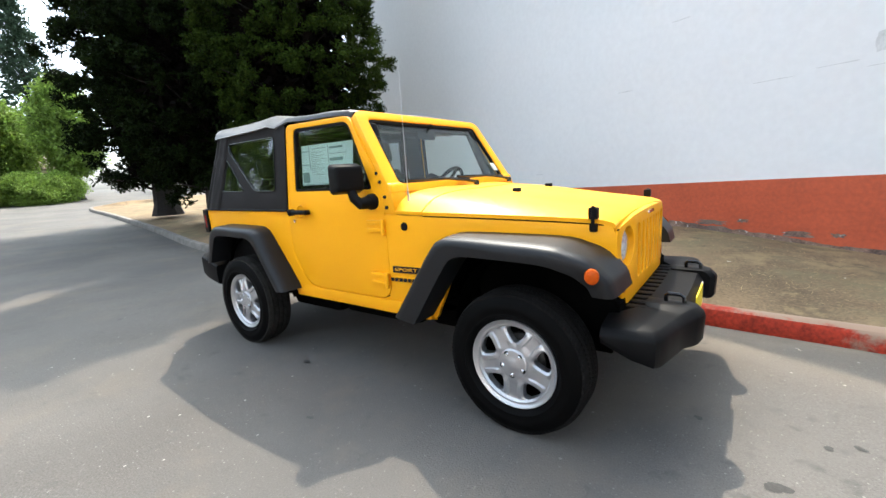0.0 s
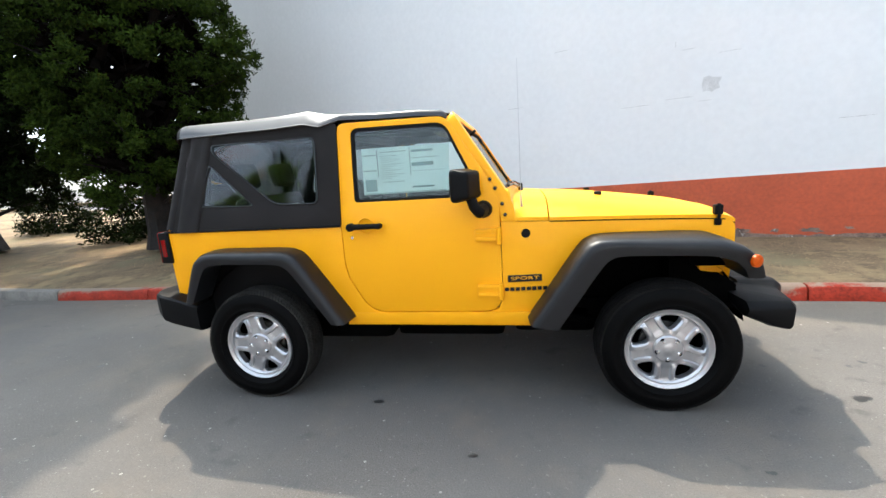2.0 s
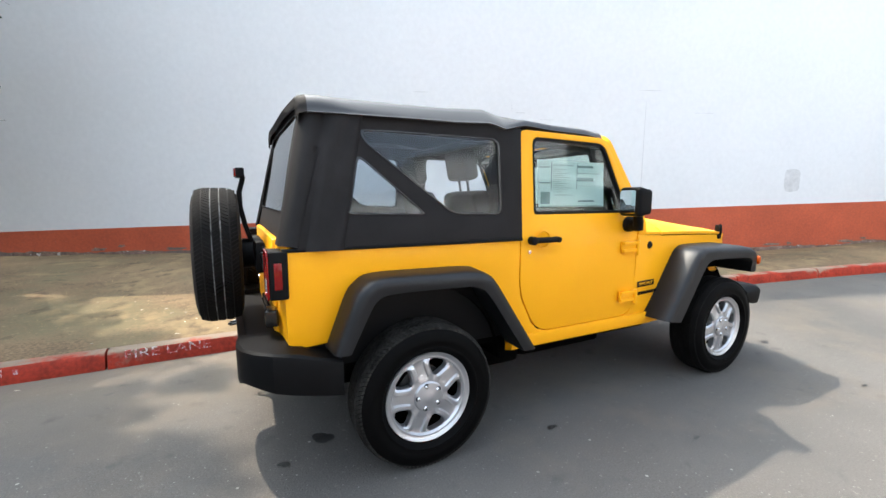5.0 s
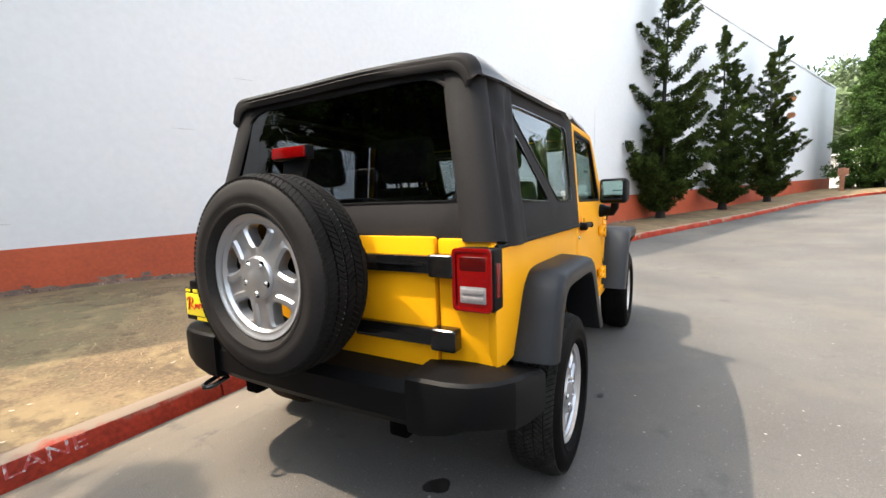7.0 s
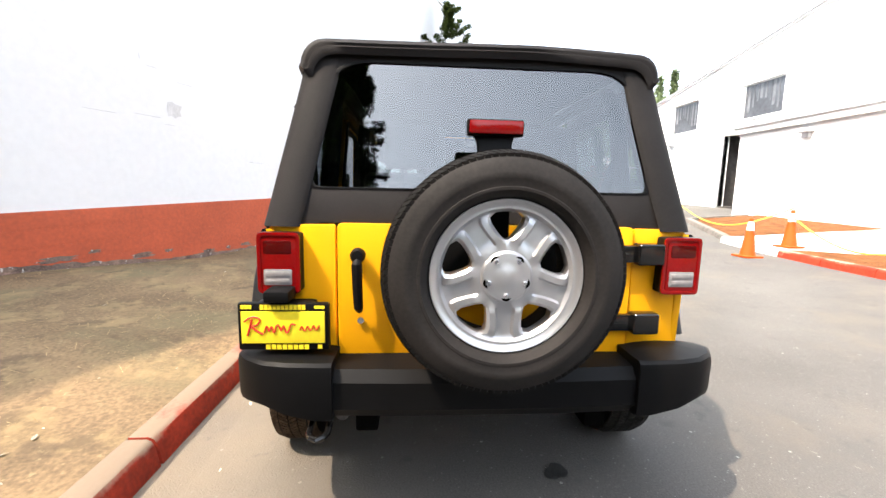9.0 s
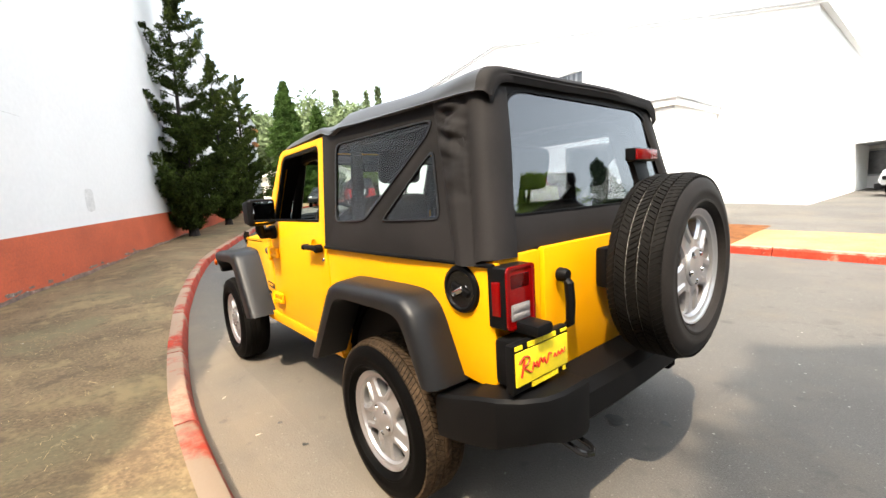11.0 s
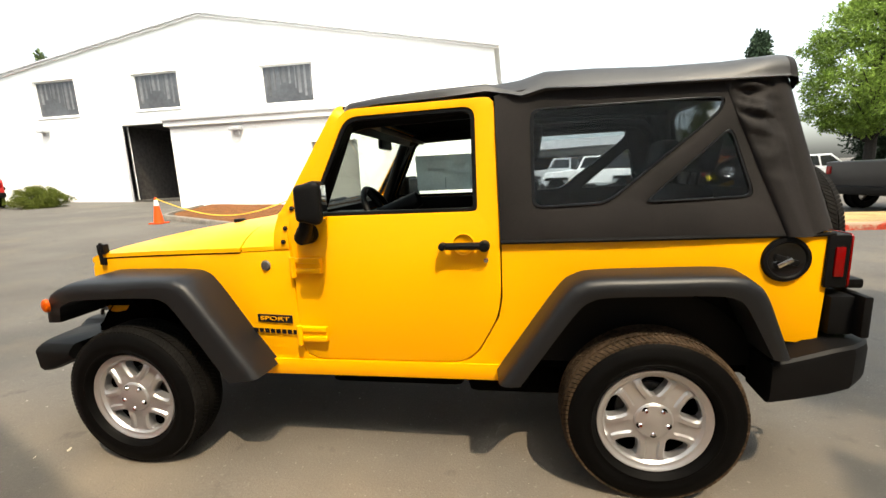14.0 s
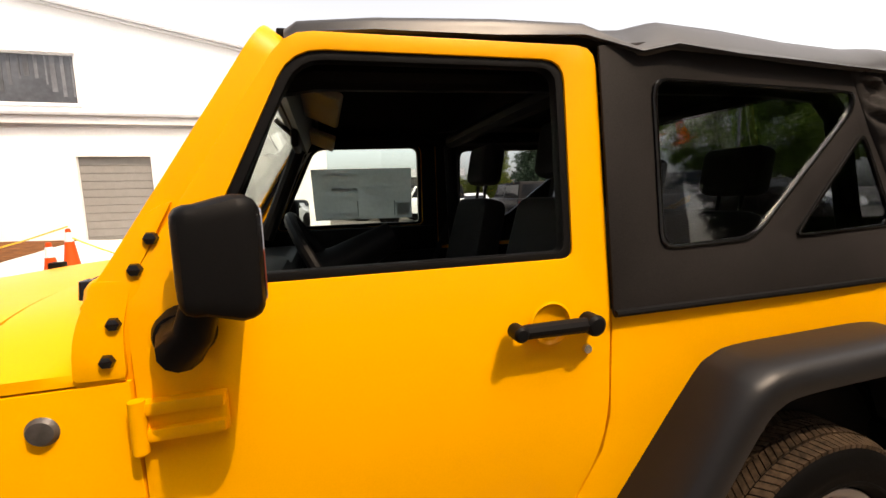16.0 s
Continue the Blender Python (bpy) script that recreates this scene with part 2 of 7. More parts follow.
def gz(x, y):
    """Height of the roadway, which is level round the car and rises ahead and to its right."""
    side = min(1, max(0.25, (x + 8) / 10)) * (1 - 0.35 * min(1, max(0, (x - 10) / 6)))
    rear = min(1, max(0, (y + 10) / 8))
    gutter = 0.035 * min(1, max(0, (y - 0.93) / 0.30)) * min(1, max(0, (x + 12) / 4))
    return -gutter + 0.03 * smooth_up(x - 3, 32) + 0.04 * side * smooth_up(-y - 3, 12) + 0.035 * rear * smooth_up(-x - 9, 60)


KERB = [(-27.2, 26), (-27.2, 12), (-26.9, 6.5), (-25.8, 4.5), (-23.6, 3.8), (-20, 3.4), (-14, 2.6), (-10.5, 2.06), (-8.2, 1.66), (-6.4, 1.43), (-4, 1.41), (-2, 1.42), (0, 1.40), (1.2, 1.29), (2.5, 1.09), (3.85, 0.83), (6.1, 0.27), (8.3, -0.45), (12.4, -2.25), (17, -4.4), (21, -6.2), (25, -8.7), (28, -11.2), (31, -14.4), (34, -18.2), (38, -23.5), (44, -31)]


def along(points, step):
    """Even points along a polyline smoothed at its corners, each with its direction."""
    p = [Vector(q) for q in points]
    fine = []
    for i in range(len(p) - 1):
        a, b, c, d = p[max(i - 1, 0)], p[i], p[i + 1], p[min(i + 2, len(p) - 1)]
        for k in range(12):
            t = k / 12
            fine.append(0.5 * (2 * b + (c - a) * t + (2 * a - 5 * b + 4 * c - d) * t * t + (3 * b - a - 3 * c + d) * t ** 3))
    fine.append(p[-1])
    out, left = [], 0.0
    for a, b in zip(fine, fine[1:]):
        d = (b - a).length
        while left <= d:
            out.append((a.lerp(b, left / d), (b - a).normalized()))
            left += step
        left -= d
    return out


def wall_y(x):
    return 5.056 - 0.42 * x


M["asphalt"] = mat("worn_asphalt", (0.106, 0.099, 0.0915), 0.9, vary=0.16, scale=0.6, fine=110, bump=0.6, spec=0.2)
M["asphalt2"] = mat("lot_asphalt", (0.12, 0.12, 0.12), 0.9, vary=0.2, scale=0.4, fine=80, bump=0.3)
M["soil"] = mat("dry_soil_and_straw", (0.185, 0.130, 0.076), 0.95, vary=0.25, scale=1.1, fine=45, bump=0.5, dark=(0.095, 0.072, 0.046), spec=0.1)
M["straw"] = mat("dry_straw", (0.34, 0.25, 0.13), 0.9, vary=0.3, island=0.35, spec=0.1)
M["mulch"] = mat("red_mulch", (0.150, 0.060, 0.020), 0.95, vary=0.3, scale=4, fine=50, bump=1.0, spec=0.1)
M["redkerb"] = mat("chipped_red_paint", (0.33, 0.032, 0.013), 0.65, vary=0.25, scale=5, fine=40, bump=0.3, spec=0.2)
M["kerb"] = mat("kerb_concrete", (0.17, 0.155, 0.135), 0.9, vary=0.25, scale=5, fine=60, bump=0.4)
M["white"] = mat("white_painted_block", (0.71, 0.715, 0.72), 0.75, vary=0.025, scale=0.5, fine=12, bump=0.12)
M["redwall"] = mat("red_painted_block", (0.47, 0.090, 0.035), 0.75, vary=0.12, scale=1.5, fine=25, bump=0.3)
M["patch"] = mat("bare_mortar", (0.60, 0.60, 0.60), 0.9, vary=0.10, scale=9, fine=60, bump=0.5)
M["crack"] = mat("hairline_crack", (0.56, 0.56, 0.56), 0.9, vary=0.2)
M["concrete"] = mat("pale_concrete", (0.62, 0.60, 0.56), 0.9, vary=0.1, scale=1, fine=40, bump=0.3)


def chipped_kerb(m, lo, top=0.0, soft=0.03, bare=(0.20, 0.172, 0.140)):
    """Bare concrete shows through the paint in ragged chips and along the worn top edge."""
    n, l = m.node_tree.nodes, m.node_tree.links
    p = n["Principled BSDF"]
    old = p.inputs["Base Color"].links[0].from_socket
    tc, nz, cr = n.new("ShaderNodeTexCoord"), n.new("ShaderNodeTexNoise"), n.new("ShaderNodeMapRange")
    nz.inputs["Scale"].default_value, nz.inputs["Detail"].default_value, nz.inputs["Roughness"].default_value = (1.5 if top else 3.2), 9, 0.68
    l.new(tc.outputs["Object"], nz.inputs["Vector"])
    cr.inputs["From Min"].default_value, cr.inputs["From Max"].default_value = lo, lo + soft
    if top:
        # the tread of tyres and feet has worn the upper face barer than the upright one
        geo, sep, add = n.new("ShaderNodeNewGeometry"), n.new("ShaderNodeSeparateXYZ"), n.new("ShaderNodeMath")
        add.operation = "MULTIPLY_ADD"
        add.inputs[1].default_value = top
        l.new(geo.outputs["Normal"], sep.inputs[0])
        l.new(sep.outputs["Z"], add.inputs[0])
        l.new(nz.outputs["Fac"], add.inputs[2])
        l.new(add.outputs[0], cr.inputs["Value"])
    else:
        l.new(nz.outputs["Fac"], cr.inputs["Value"])
    mix = n.new("ShaderNodeMix")
    mix.data_type = "RGBA"
    mix.inputs["B"].default_value = (*bare, 1)
    l.new(cr.outputs["Result"], mix.inputs["Factor"])
    l.new(old, mix.inputs["A"])
    l.new(mix.outputs["Result"], p.inputs["Base Color"])


M["wornkerb"] = mat("faded_red_paint", (0.36, 0.066, 0.042), 0.8, vary=0.3, scale=5, fine=40, bump=0.3)
M["dustykerb"] = mat("red_paint_under_dust", (0.27, 0.027, 0.012), 0.65, vary=0.2, scale=5, fine=40, bump=0.35, spec=0.2)
chipped_kerb(M["dustykerb"], 0.655, 0.31, 0.12, (0.205, 0.155, 0.112))
chipped_kerb(M["redkerb"], 0.61, 0.22, 0.08, (0.27, 0.185, 0.130))
chipped_kerb(M["wornkerb"], 0.575, 0.19, 0.10, (0.29, 0.195, 0.135))


def speckle_asphalt(m):
    """Light and dark chippings, and dark drips of oil."""
    n, l = m.node_tree.nodes, m.node_tree.links
    p = n["Principled BSDF"]
    out = p.inputs["Base Color"].links[0].from_socket
    tc = n.new("ShaderNodeTexCoord")
    for kind, scale, lo, hi, col in (("V", 75.0, 0.22, 0.12, (0.23, 0.22, 0.205, 1)), ("V", 6.0, 0.055, 0.038, (0.42, 0.40, 0.37, 1)), ("V", 21.0, 0.105, 0.07, (0.26, 0.25, 0.235, 1)), ("V", 34.0, 0.15, 0.08, (0.024, 0.024, 0.024, 1)), ("N", 2.1, 0.70, 0.78, (0.045, 0.043, 0.041, 1)), ("N", 0.4, 0.50, 0.72, (0.075, 0.073, 0.070, 1)), ("N", 9.0, 0.60, 0.75, (0.085, 0.082, 0.078, 1))):
        t = n.new("ShaderNodeTexVoronoi" if kind == "V" else "ShaderNodeTexNoise")
        t.inputs["Scale"].default_value = scale
        l.new(tc.outputs["Object"], t.inputs["Vector"])
        r = n.new("ShaderNodeMapRange")
        r.inputs["From Min"].default_value, r.inputs["From Max"].default_value = lo, hi
        l.new(t.outputs["Distance" if kind == "V" else "Fac"], r.inputs["Value"])
        mix = n.new("ShaderNodeMix")
        mix.data_type = "RGBA"
        mix.inputs["B"].default_value = col
        k = n.new("ShaderNodeMath")
        k.operation = "MULTIPLY"
        k.inputs[1].default_value = (0.26 if scale > 30 else 0.55) if kind == "V" else 0.8
        l.new(r.outputs["Result"], k.inputs[0])
        l.new(k.outputs[0], mix.inputs["Factor"])
        l.new(out, mix.inputs["A"])
        out = mix.outputs["Result"]
    # pale dust washed from the verge lies along the kerb side
    sep, mr, nz, mul, mix = n.new("ShaderNodeSeparateXYZ"), n.new("ShaderNodeMapRange"), n.new("ShaderNodeTexNoise"), n.new("ShaderNodeMath"), n.new("ShaderNodeMix")
    l.new(tc.outputs["Object"], sep.inputs[0])
    mr.inputs["From Min"].default_value, mr.inputs["From Max"].default_value = 0.1, 1.5
    mr.inputs["To Max"].default_value = 1.1
    l.new(sep.outputs["Y"], mr.inputs["Value"])
    ahead, both = n.new("ShaderNodeMapRange"), n.new("ShaderNodeMath")
    ahead.inputs["From Min"].default_value, ahead.inputs["From Max"].default_value = -7.0, -3.0
    l.new(sep.outputs["X"], ahead.inputs["Value"])
    both.operation = "MULTIPLY"
    l.new(mr.outputs["Result"], both.inputs[0])
    l.new(ahead.outputs["Result"], both.inputs[1])
    nz.inputs["Scale"].default_value, nz.inputs["Detail"].default_value = 1.6, 7
    l.new(tc.outputs["Object"], nz.inputs["Vector"])
    mul.operation = "MULTIPLY"
    l.new(both.outputs[0], mul.inputs[0])
    l.new(nz.outputs["Fac"], mul.inputs[1])
    mix.data_type = "RGBA"
    mix.inputs["B"].default_value = (0.225, 0.178, 0.125, 1)
    l.new(mul.outputs[0], mix.inputs["Factor"])
    l.new(out, mix.inputs["A"])
    l.new(mix.outputs["Result"], p.inputs["Base Color"])


speckle_asphalt(M["asphalt"])


def mottle(m, layers):
    """Lays ragged patches of other colours over a material."""
    n, l = m.node_tree.nodes, m.node_tree.links
    p = n["Principled BSDF"]
    out = p.inputs["Base Color"].links[0].from_socket
    tc = n.new("ShaderNodeTexCoord")
    for scale, lo, hi, most, col in layers:
        t, r, mix = n.new("ShaderNodeTexNoise"), n.new("ShaderNodeMapRange"), n.new("ShaderNodeMix")
        t.inputs["Scale"].default_value, t.inputs["Detail"].default_value, t.inputs["Roughness"].default_value = scale, 8, 0.65
        l.new(tc.outputs["Object"], t.inputs["Vector"])
        r.inputs["From Min"].default_value, r.inputs["From Max"].default_value, r.inputs["To Max"].default_value = lo, hi, most
        l.new(t.outputs["Fac"], r.inputs["Value"])
        mix.data_type = "RGBA"
        mix.inputs["B"].default_value = (*col, 1)
        l.new(r.outputs["Result"], mix.inputs["Factor"])
        l.new(out, mix.inputs["A"])
        out = mix.outputs["Result"]
    l.new(out, p.inputs["Base Color"])


mottle(M["soil"], ((0.7, 0.48, 0.60, 0.8, (0.150, 0.128, 0.075)), (1.9, 0.52, 0.62, 0.75, (0.245, 0.180, 0.098)), (3.7, 0.55, 0.66, 0.7, (0.085, 0.066, 0.045)), (17.0, 0.60, 0.70, 0.6, (0.29, 0.23, 0.13))))
mottle(M["asphalt"], ((0.9, 0.50, 0.66, 0.45, (0.138, 0.117, 0.093)), (26.0, 0.62, 0.70, 0.55, (0.20, 0.185, 0.16)), (4.5, 0.60, 0.70, 0.5, (0.062, 0.060, 0.057))))


def grid_mesh(xs, ys, zf):
    bm = bmesh.new()
    vs = [[bm.verts.new((x, y, zf(x, y))) for y in ys] for x in xs]
    for i in range(len(xs) - 1):
        for j in range(len(ys) - 1):
            bm.faces.new((vs[i][j], vs[i + 1][j], vs[i + 1][j + 1], vs[i][j + 1]))
    return bm


_ax = [-900, -500, -300, -180, -110, -75, -55] + [x * 1.0 for x in range(-42, 43)] + [55, 75, 110, 180, 300, 500, 900]
solid("ground", grid_mesh(_ax, sorted(_ax + [0.93, 1.23]), gz), M["asphalt"], "worn grey asphalt driveway speckled with pale chippings", "ground", kind="structure", smooth=0)

# raised verge of dry soil between kerb and wall
KP = along(KERB, 0.5)


def verge_far(x):
    return max(wall_y(x) + 0.05, -999) if x > -10.3 else wall_y(-10.3) - 0.1 * (x + 10.3) + 3


def verge_z(x, y, t):
    k = 0.135 + gz(x, y)
    w = 0.33 if x < 1.8 else max(0.15, 0.33 - 0.12 * (x - 1.8))
    n = noise.noise(Vector((x * 0.7, y * 0.7, 0))) * 0.05 + noise.noise(Vector((x * 3, y * 3, 4))) * 0.015
    return k * (1 - t) + (w + gz(x, y)) * t + (0.09 if x < 0 else 0.03) * math.sin(math.pi * t) + n * min(1, 4 * t)


bm = bmesh.new()
cols = []
for (p, d) in KP:
    nrm = Vector((-d.y, d.x))
    base = p + nrm * 0.148
    if p.x > 37:
        break
    # straight across to the wall
    far = None
    for s in np.arange(0.2, 30, 0.1):
        q = base + nrm * s
        if q.y > verge_far(q.x) or (p.x < -24.5 and s > 3):
            far = q
            break
    far = far or base + nrm * 12
    row = []
    for k in range(11):
        t = k / 10
        q = base.lerp(far, t)
        row.append(bm.verts.new((q.x, q.y, verge_z(q.x, q.y, t))))
    cols.append(row)
for a, b in zip(cols, cols[1:]):
    for k in range(10):
        bm.faces.new((a[k], b[k], b[k + 1], a[k + 1]))
solid("verge", bm, M["soil"], "bare verge of dry tan soil and trampled straw", "soil", kind="structure", smooth=60)


def straw_tufts(n, x0, x1, name, lo=0.1, hi=0.95):
    """Loose dry blades lying on the verge."""
    pts = []
    pool = [(p, d) for p, d in KP if x0 < p.x < x1]
    for i in range(n):
        p, d = pool[rng.integers(len(pool))]
        nrm = Vector((-d.y, d.x))
        reach = max(0.6, min(8, verge_far(p.x) - p.y)) * 0.9
        t = lo + (hi - lo) * rng.random()
        q = p + nrm * (0.16 + reach * t) + d * rng.normal() * 0.4
        tt = min(1, max(0, (q.y - p.y) / max(0.5, verge_far(q.x) - p.y)))
        z = verge_z(q.x, q.y, tt) + 0.006
        a = rng.random() * 6.283
        ln, w = 0.010 + 0.026 * rng.random() ** 2, 0.0014
        u = Vector((math.cos(a), math.sin(a), rng.normal() * 0.25)) * ln
        v = Vector((-math.sin(a), math.cos(a), 0)) * w
        c = Vector((q.x, q.y, z))
        pts += [c - u - v, c + u - v, c + u + v, c - u + v]
    return tagged(new(name, quads_mesh(name, np.array([tuple(v) for v in pts]), n, M["straw"])), "scattered blades of dry straw on bare soil", "straw", kind="stuff")


straw_tufts(9000, -9, 7, "straw")

# kerb stones, red by the car and bare concrete further back
KSEC = [(0.0, 0.0), (0.02, 0.10), (0.035, 0.125), (0.055, 0.135), (0.15, 0.135), (0.15, -0.05), (0.0, -0.05)]
kerb = thing("kerb", "low concrete kerb painted red and chipped along the driveway", "kerb", kind="structure")


def kerb_stone(pts, material):
    rings = []
    for p, d in pts:
        nrm = Vector((-d.y, d.x))
        rings.append([(p.x + nrm.x * o, p.y + nrm.y * o, gz(p.x, p.y) + h) for o, h in KSEC])
    return part("kerb_stone", loft(rings, bev=0.004), material, kerb)


KS = along(KERB, 0.25)
i = 0
while i < len(KS) - 2:
    n = 6 if KS[i][0].x > -8 else 24
    seg = KS[i:i + n]
    seg = [(p, d) for p, d in seg]
    if len(seg) > 2:
        q, dd = seg[-1]
        seg[-1] = (q + dd * 0.235, dd)
        kerb_stone(seg, M["kerb"] if seg[0][0].x < -6.6 else M["dustykerb"] if seg[0][0].x < -1.2 else M["redkerb"] if seg[0][0].x > 0.7 else M["wornkerb"])
    i += n

# long white block wall with a red base band
ANG = math.atan(-0.42)
WM = Matrix.Translation((3.18, 3.72, 0)) @ Matrix.Rotation(ANG, 4, "Z")
CW = math.cos(ANG)


def on_wall(x, z, off=0.0):
    """The point of the wall's face at plan x and height z, off metres in front of it."""
    return WM @ Vector(((x - 3.18) / CW, -off, z))


L0, L1 = (-10.3 - 3.18) / CW, (37.7 - 3.18) / CW
WALL_TOP = 8.3
wall = thing("wall_left", "tall white painted block wall above a red base band", "wall", kind="structure")
b = box((L0, 0, -0.4), (L1, 0.3, WALL_TOP), 0.0, m=WM)
box((L0, 0.3, -0.4), (L0 + 0.3, 16, WALL_TOP), 0.0, bm=b, m=WM)
box((L1 - 0.3, 0.3, -0.4), (L1, 16, WALL_TOP - 1.4), 0.0, bm=b, m=WM)
part("block_face", b, M["white"], wall, smooth=0)
part("coping", box((L0 - 0.05, -0.05, WALL_TOP), (L1 + 0.05, 0.36, WALL_TOP + 0.09), 0.01, m=WM), M["white"], wall, smooth=0)


def band_top(x):
    return 0.90 + 0.033 * x if x < 8 else 1.164 + 0.03 * (x - 8)


for k in range(6):
    # one course of the red band, a thin joint above it
    rings = []
    for s in np.arange(L0 + 0.001, L1, 0.8):
        x = 3.18 + s * CW
        top = band_top(x) - 0.2 * k
        rings.append([tuple(WM @ Vector(q)) for q in ((s, -0.012, top - 0.1965), (s, -0.012, top - 0.0035), (s, 0.05, top - 0.0035), (s, 0.05, top - 0.1965))])
    part("red_course", loft(rings), M["redwall"], wall, smooth=0)
    if k == 0:
        jr = [[tuple(WM @ Vector((s, o, band_top(3.18 + s * CW) + h))) for o, h in ((-0.007, -1.3), (-0.007, -0.006), (0.02, -0.006), (0.02, -1.3))] for s in np.arange(L0 + 0.001, L1, 0.8)]
        part("red_joint", loft(jr), M["redwall"], wall, smooth=0)


def wall_patch(x, z, w, h, name, material, label, ragged=0.2, off=0.003):
    pts = []
    for k in range(22):
        a = 2 * math.pi * k / 22
        c, s = math.cos(a), math.sin(a)
        e = (abs(c) ** 6 + abs(s) ** 6) ** (-1 / 6) * (1 - ragged * rng.random())
        pts.append((w / 2 * c * e, h / 2 * s * e))
    bm = sheet([pts], lambda u, v: on_wall(x + u * CW, z + v, off), on_wall(x, z, 0) - on_wall(x, z, 0.003), 0)
    return tagged(part(name, bm, material, wall, label, smooth=0), kind="")


wall_patch(3.17, 2.34, 0.26, 0.24, "mortar_patch", M["patch"], "bare grey mortar patch", 0.3)
wall_patch(8.0, 1.63, 0.34, 0.46, "mortar_patch", M["patch"], "bare grey mortar patch", 0.08)
for x, z, w, h in ((2.91, 2.86, 0.20, 0.012), (2.75, 2.95, 0.012, 0.10), (2.25, 2.16, 0.5, 0.009), (2.8, 2.2, 0.4, 0.008), (3.35, 2.74, 0.3, 0.009), (1.2, 3.2, 0.3, 0.008), (5.2, 3.3, 0.6, 0.01), (-1.4, 1.15, 0.3, 0.008), (6.2, 2.9, 0.5, 0.008), (3.1, 2.12, 0.2, 0.01), (4.6, 1.7, 0.45, 0.008), (0.4, 2.4, 0.35, 0.008)):
    wall_patch(x, z, w, h, "crack", M["crack"], "hairline crack in the paint", 0.5)


# drips of old oil and dark spots on the asphalt
M["oil"] = mat("old_oil", (0.022, 0.021, 0.020), 0.55, vary=0.4, scale=20, fine=80, bump=0.2)


def oil_spot(x, y, r, seed):
    g = np.random.default_rng(seed)
    bm = bmesh.new()
    ring = []
    ph = g.random(3) * 6
    for k in range(30):
        a = 2 * math.pi * k / 30
        rr = r * (1 + 0.22 * math.sin(2 * a + ph[0]) + 0.13 * math.sin(3 * a + ph[1]) + 0.05 * math.sin(7 * a + ph[2]))
        ring.append(bm.verts.new((x + rr * 1.3 * math.cos(a), y + rr * math.sin(a), gz(x, y) + 0.004)))
    bm.faces.new(ring)
    return solid("oil_stain", bm, M["oil"], "dark oil drip dried on the grey asphalt", "stain", "oil stains", kind="structure", smooth=0)


for k, (x, y, r) in enumerate(((-1.65, -0.40, 0.065), (-1.87, -0.55, 0.03), (-0.44, -0.90, 0.03), (2.27, -0.70, 0.045), (-2.96, -0.53, 0.03), (2.46, -0.31, 0.022), (2.57, -0.25, 0.024), (1.97, -0.32, 0.022), (1.9, -1.5, 0.02), (-0.2, 1.02, 0.016), (-0.55, 1.0, 0.02), (0.2, -1.35, 0.022), (1.5, -1.35, 0.02))):
    oil_spot(x, y, 0.72 * r, k)

# paint flaked off along the foot of the wall
M["bare"] = mat("bare_block", (0.24, 0.165, 0.13), 0.95, vary=0.35, scale=8, fine=60, bump=0.5)
for k, x in enumerate((-4.1, -2.9, -1.6, -0.5, 0.5, 1.7, 2.6, 3.6, 4.3, 5.6, 6.4, 7.7, 9.2)):
    foot = 0.36 + (0.03 * (x - 3) if x > 3 else 0) - (0.1 * max(0, x - 1.8) if x < 3.5 else 0.17)
    w = 0.18 + 0.3 * rng.random()
    for j in range(2):
        wall_patch(x + 0.35 * j, foot + 0.03 + 0.07 * j * rng.random(), w * (1 - 0.6 * j), 0.04 + 0.04 * rng.random(), "flaked_patch", M["bare"], "bare grey block where paint flaked", 0.55, 0.0145)

# ragged strip of bare block at the very foot, with crumbs of white paint
mottle(M["bare"], ((11.0, 0.60, 0.64, 0.85, (0.62, 0.60, 0.57)), (2.2, 0.50, 0.62, 0.7, (0.115, 0.095, 0.085))))


def foot_z(x):
    """Height at which the soil meets the wall."""
    return gz(x, wall_y(x)) + (0.33 if x < 1.8 else max(0.15, 0.33 - 0.12 * (x - 1.8)))


rings = []
for k in range(640):
    x = -10.0 + 24.0 * k / 639
    h = 0.045 + 0.075 * max(0, noise.noise(Vector((x * 1.3, 2.0, 0))) + 0.15) + 0.022 * noise.noise(Vector((x * 9, 5.0, 0)))
    z = foot_z(x)
    rings.append([tuple(on_wall(x, z - 0.12, 0.0135)), tuple(on_wall(x, z + max(0.008, h), 0.0135)), tuple(on_wall(x, z + max(0.008, h), 0.010)), tuple(on_wall(x, z - 0.12, 0.010))])
part("bare_foot", loft(rings), M["bare"], wall, "bare grey block along the foot", smooth=0)

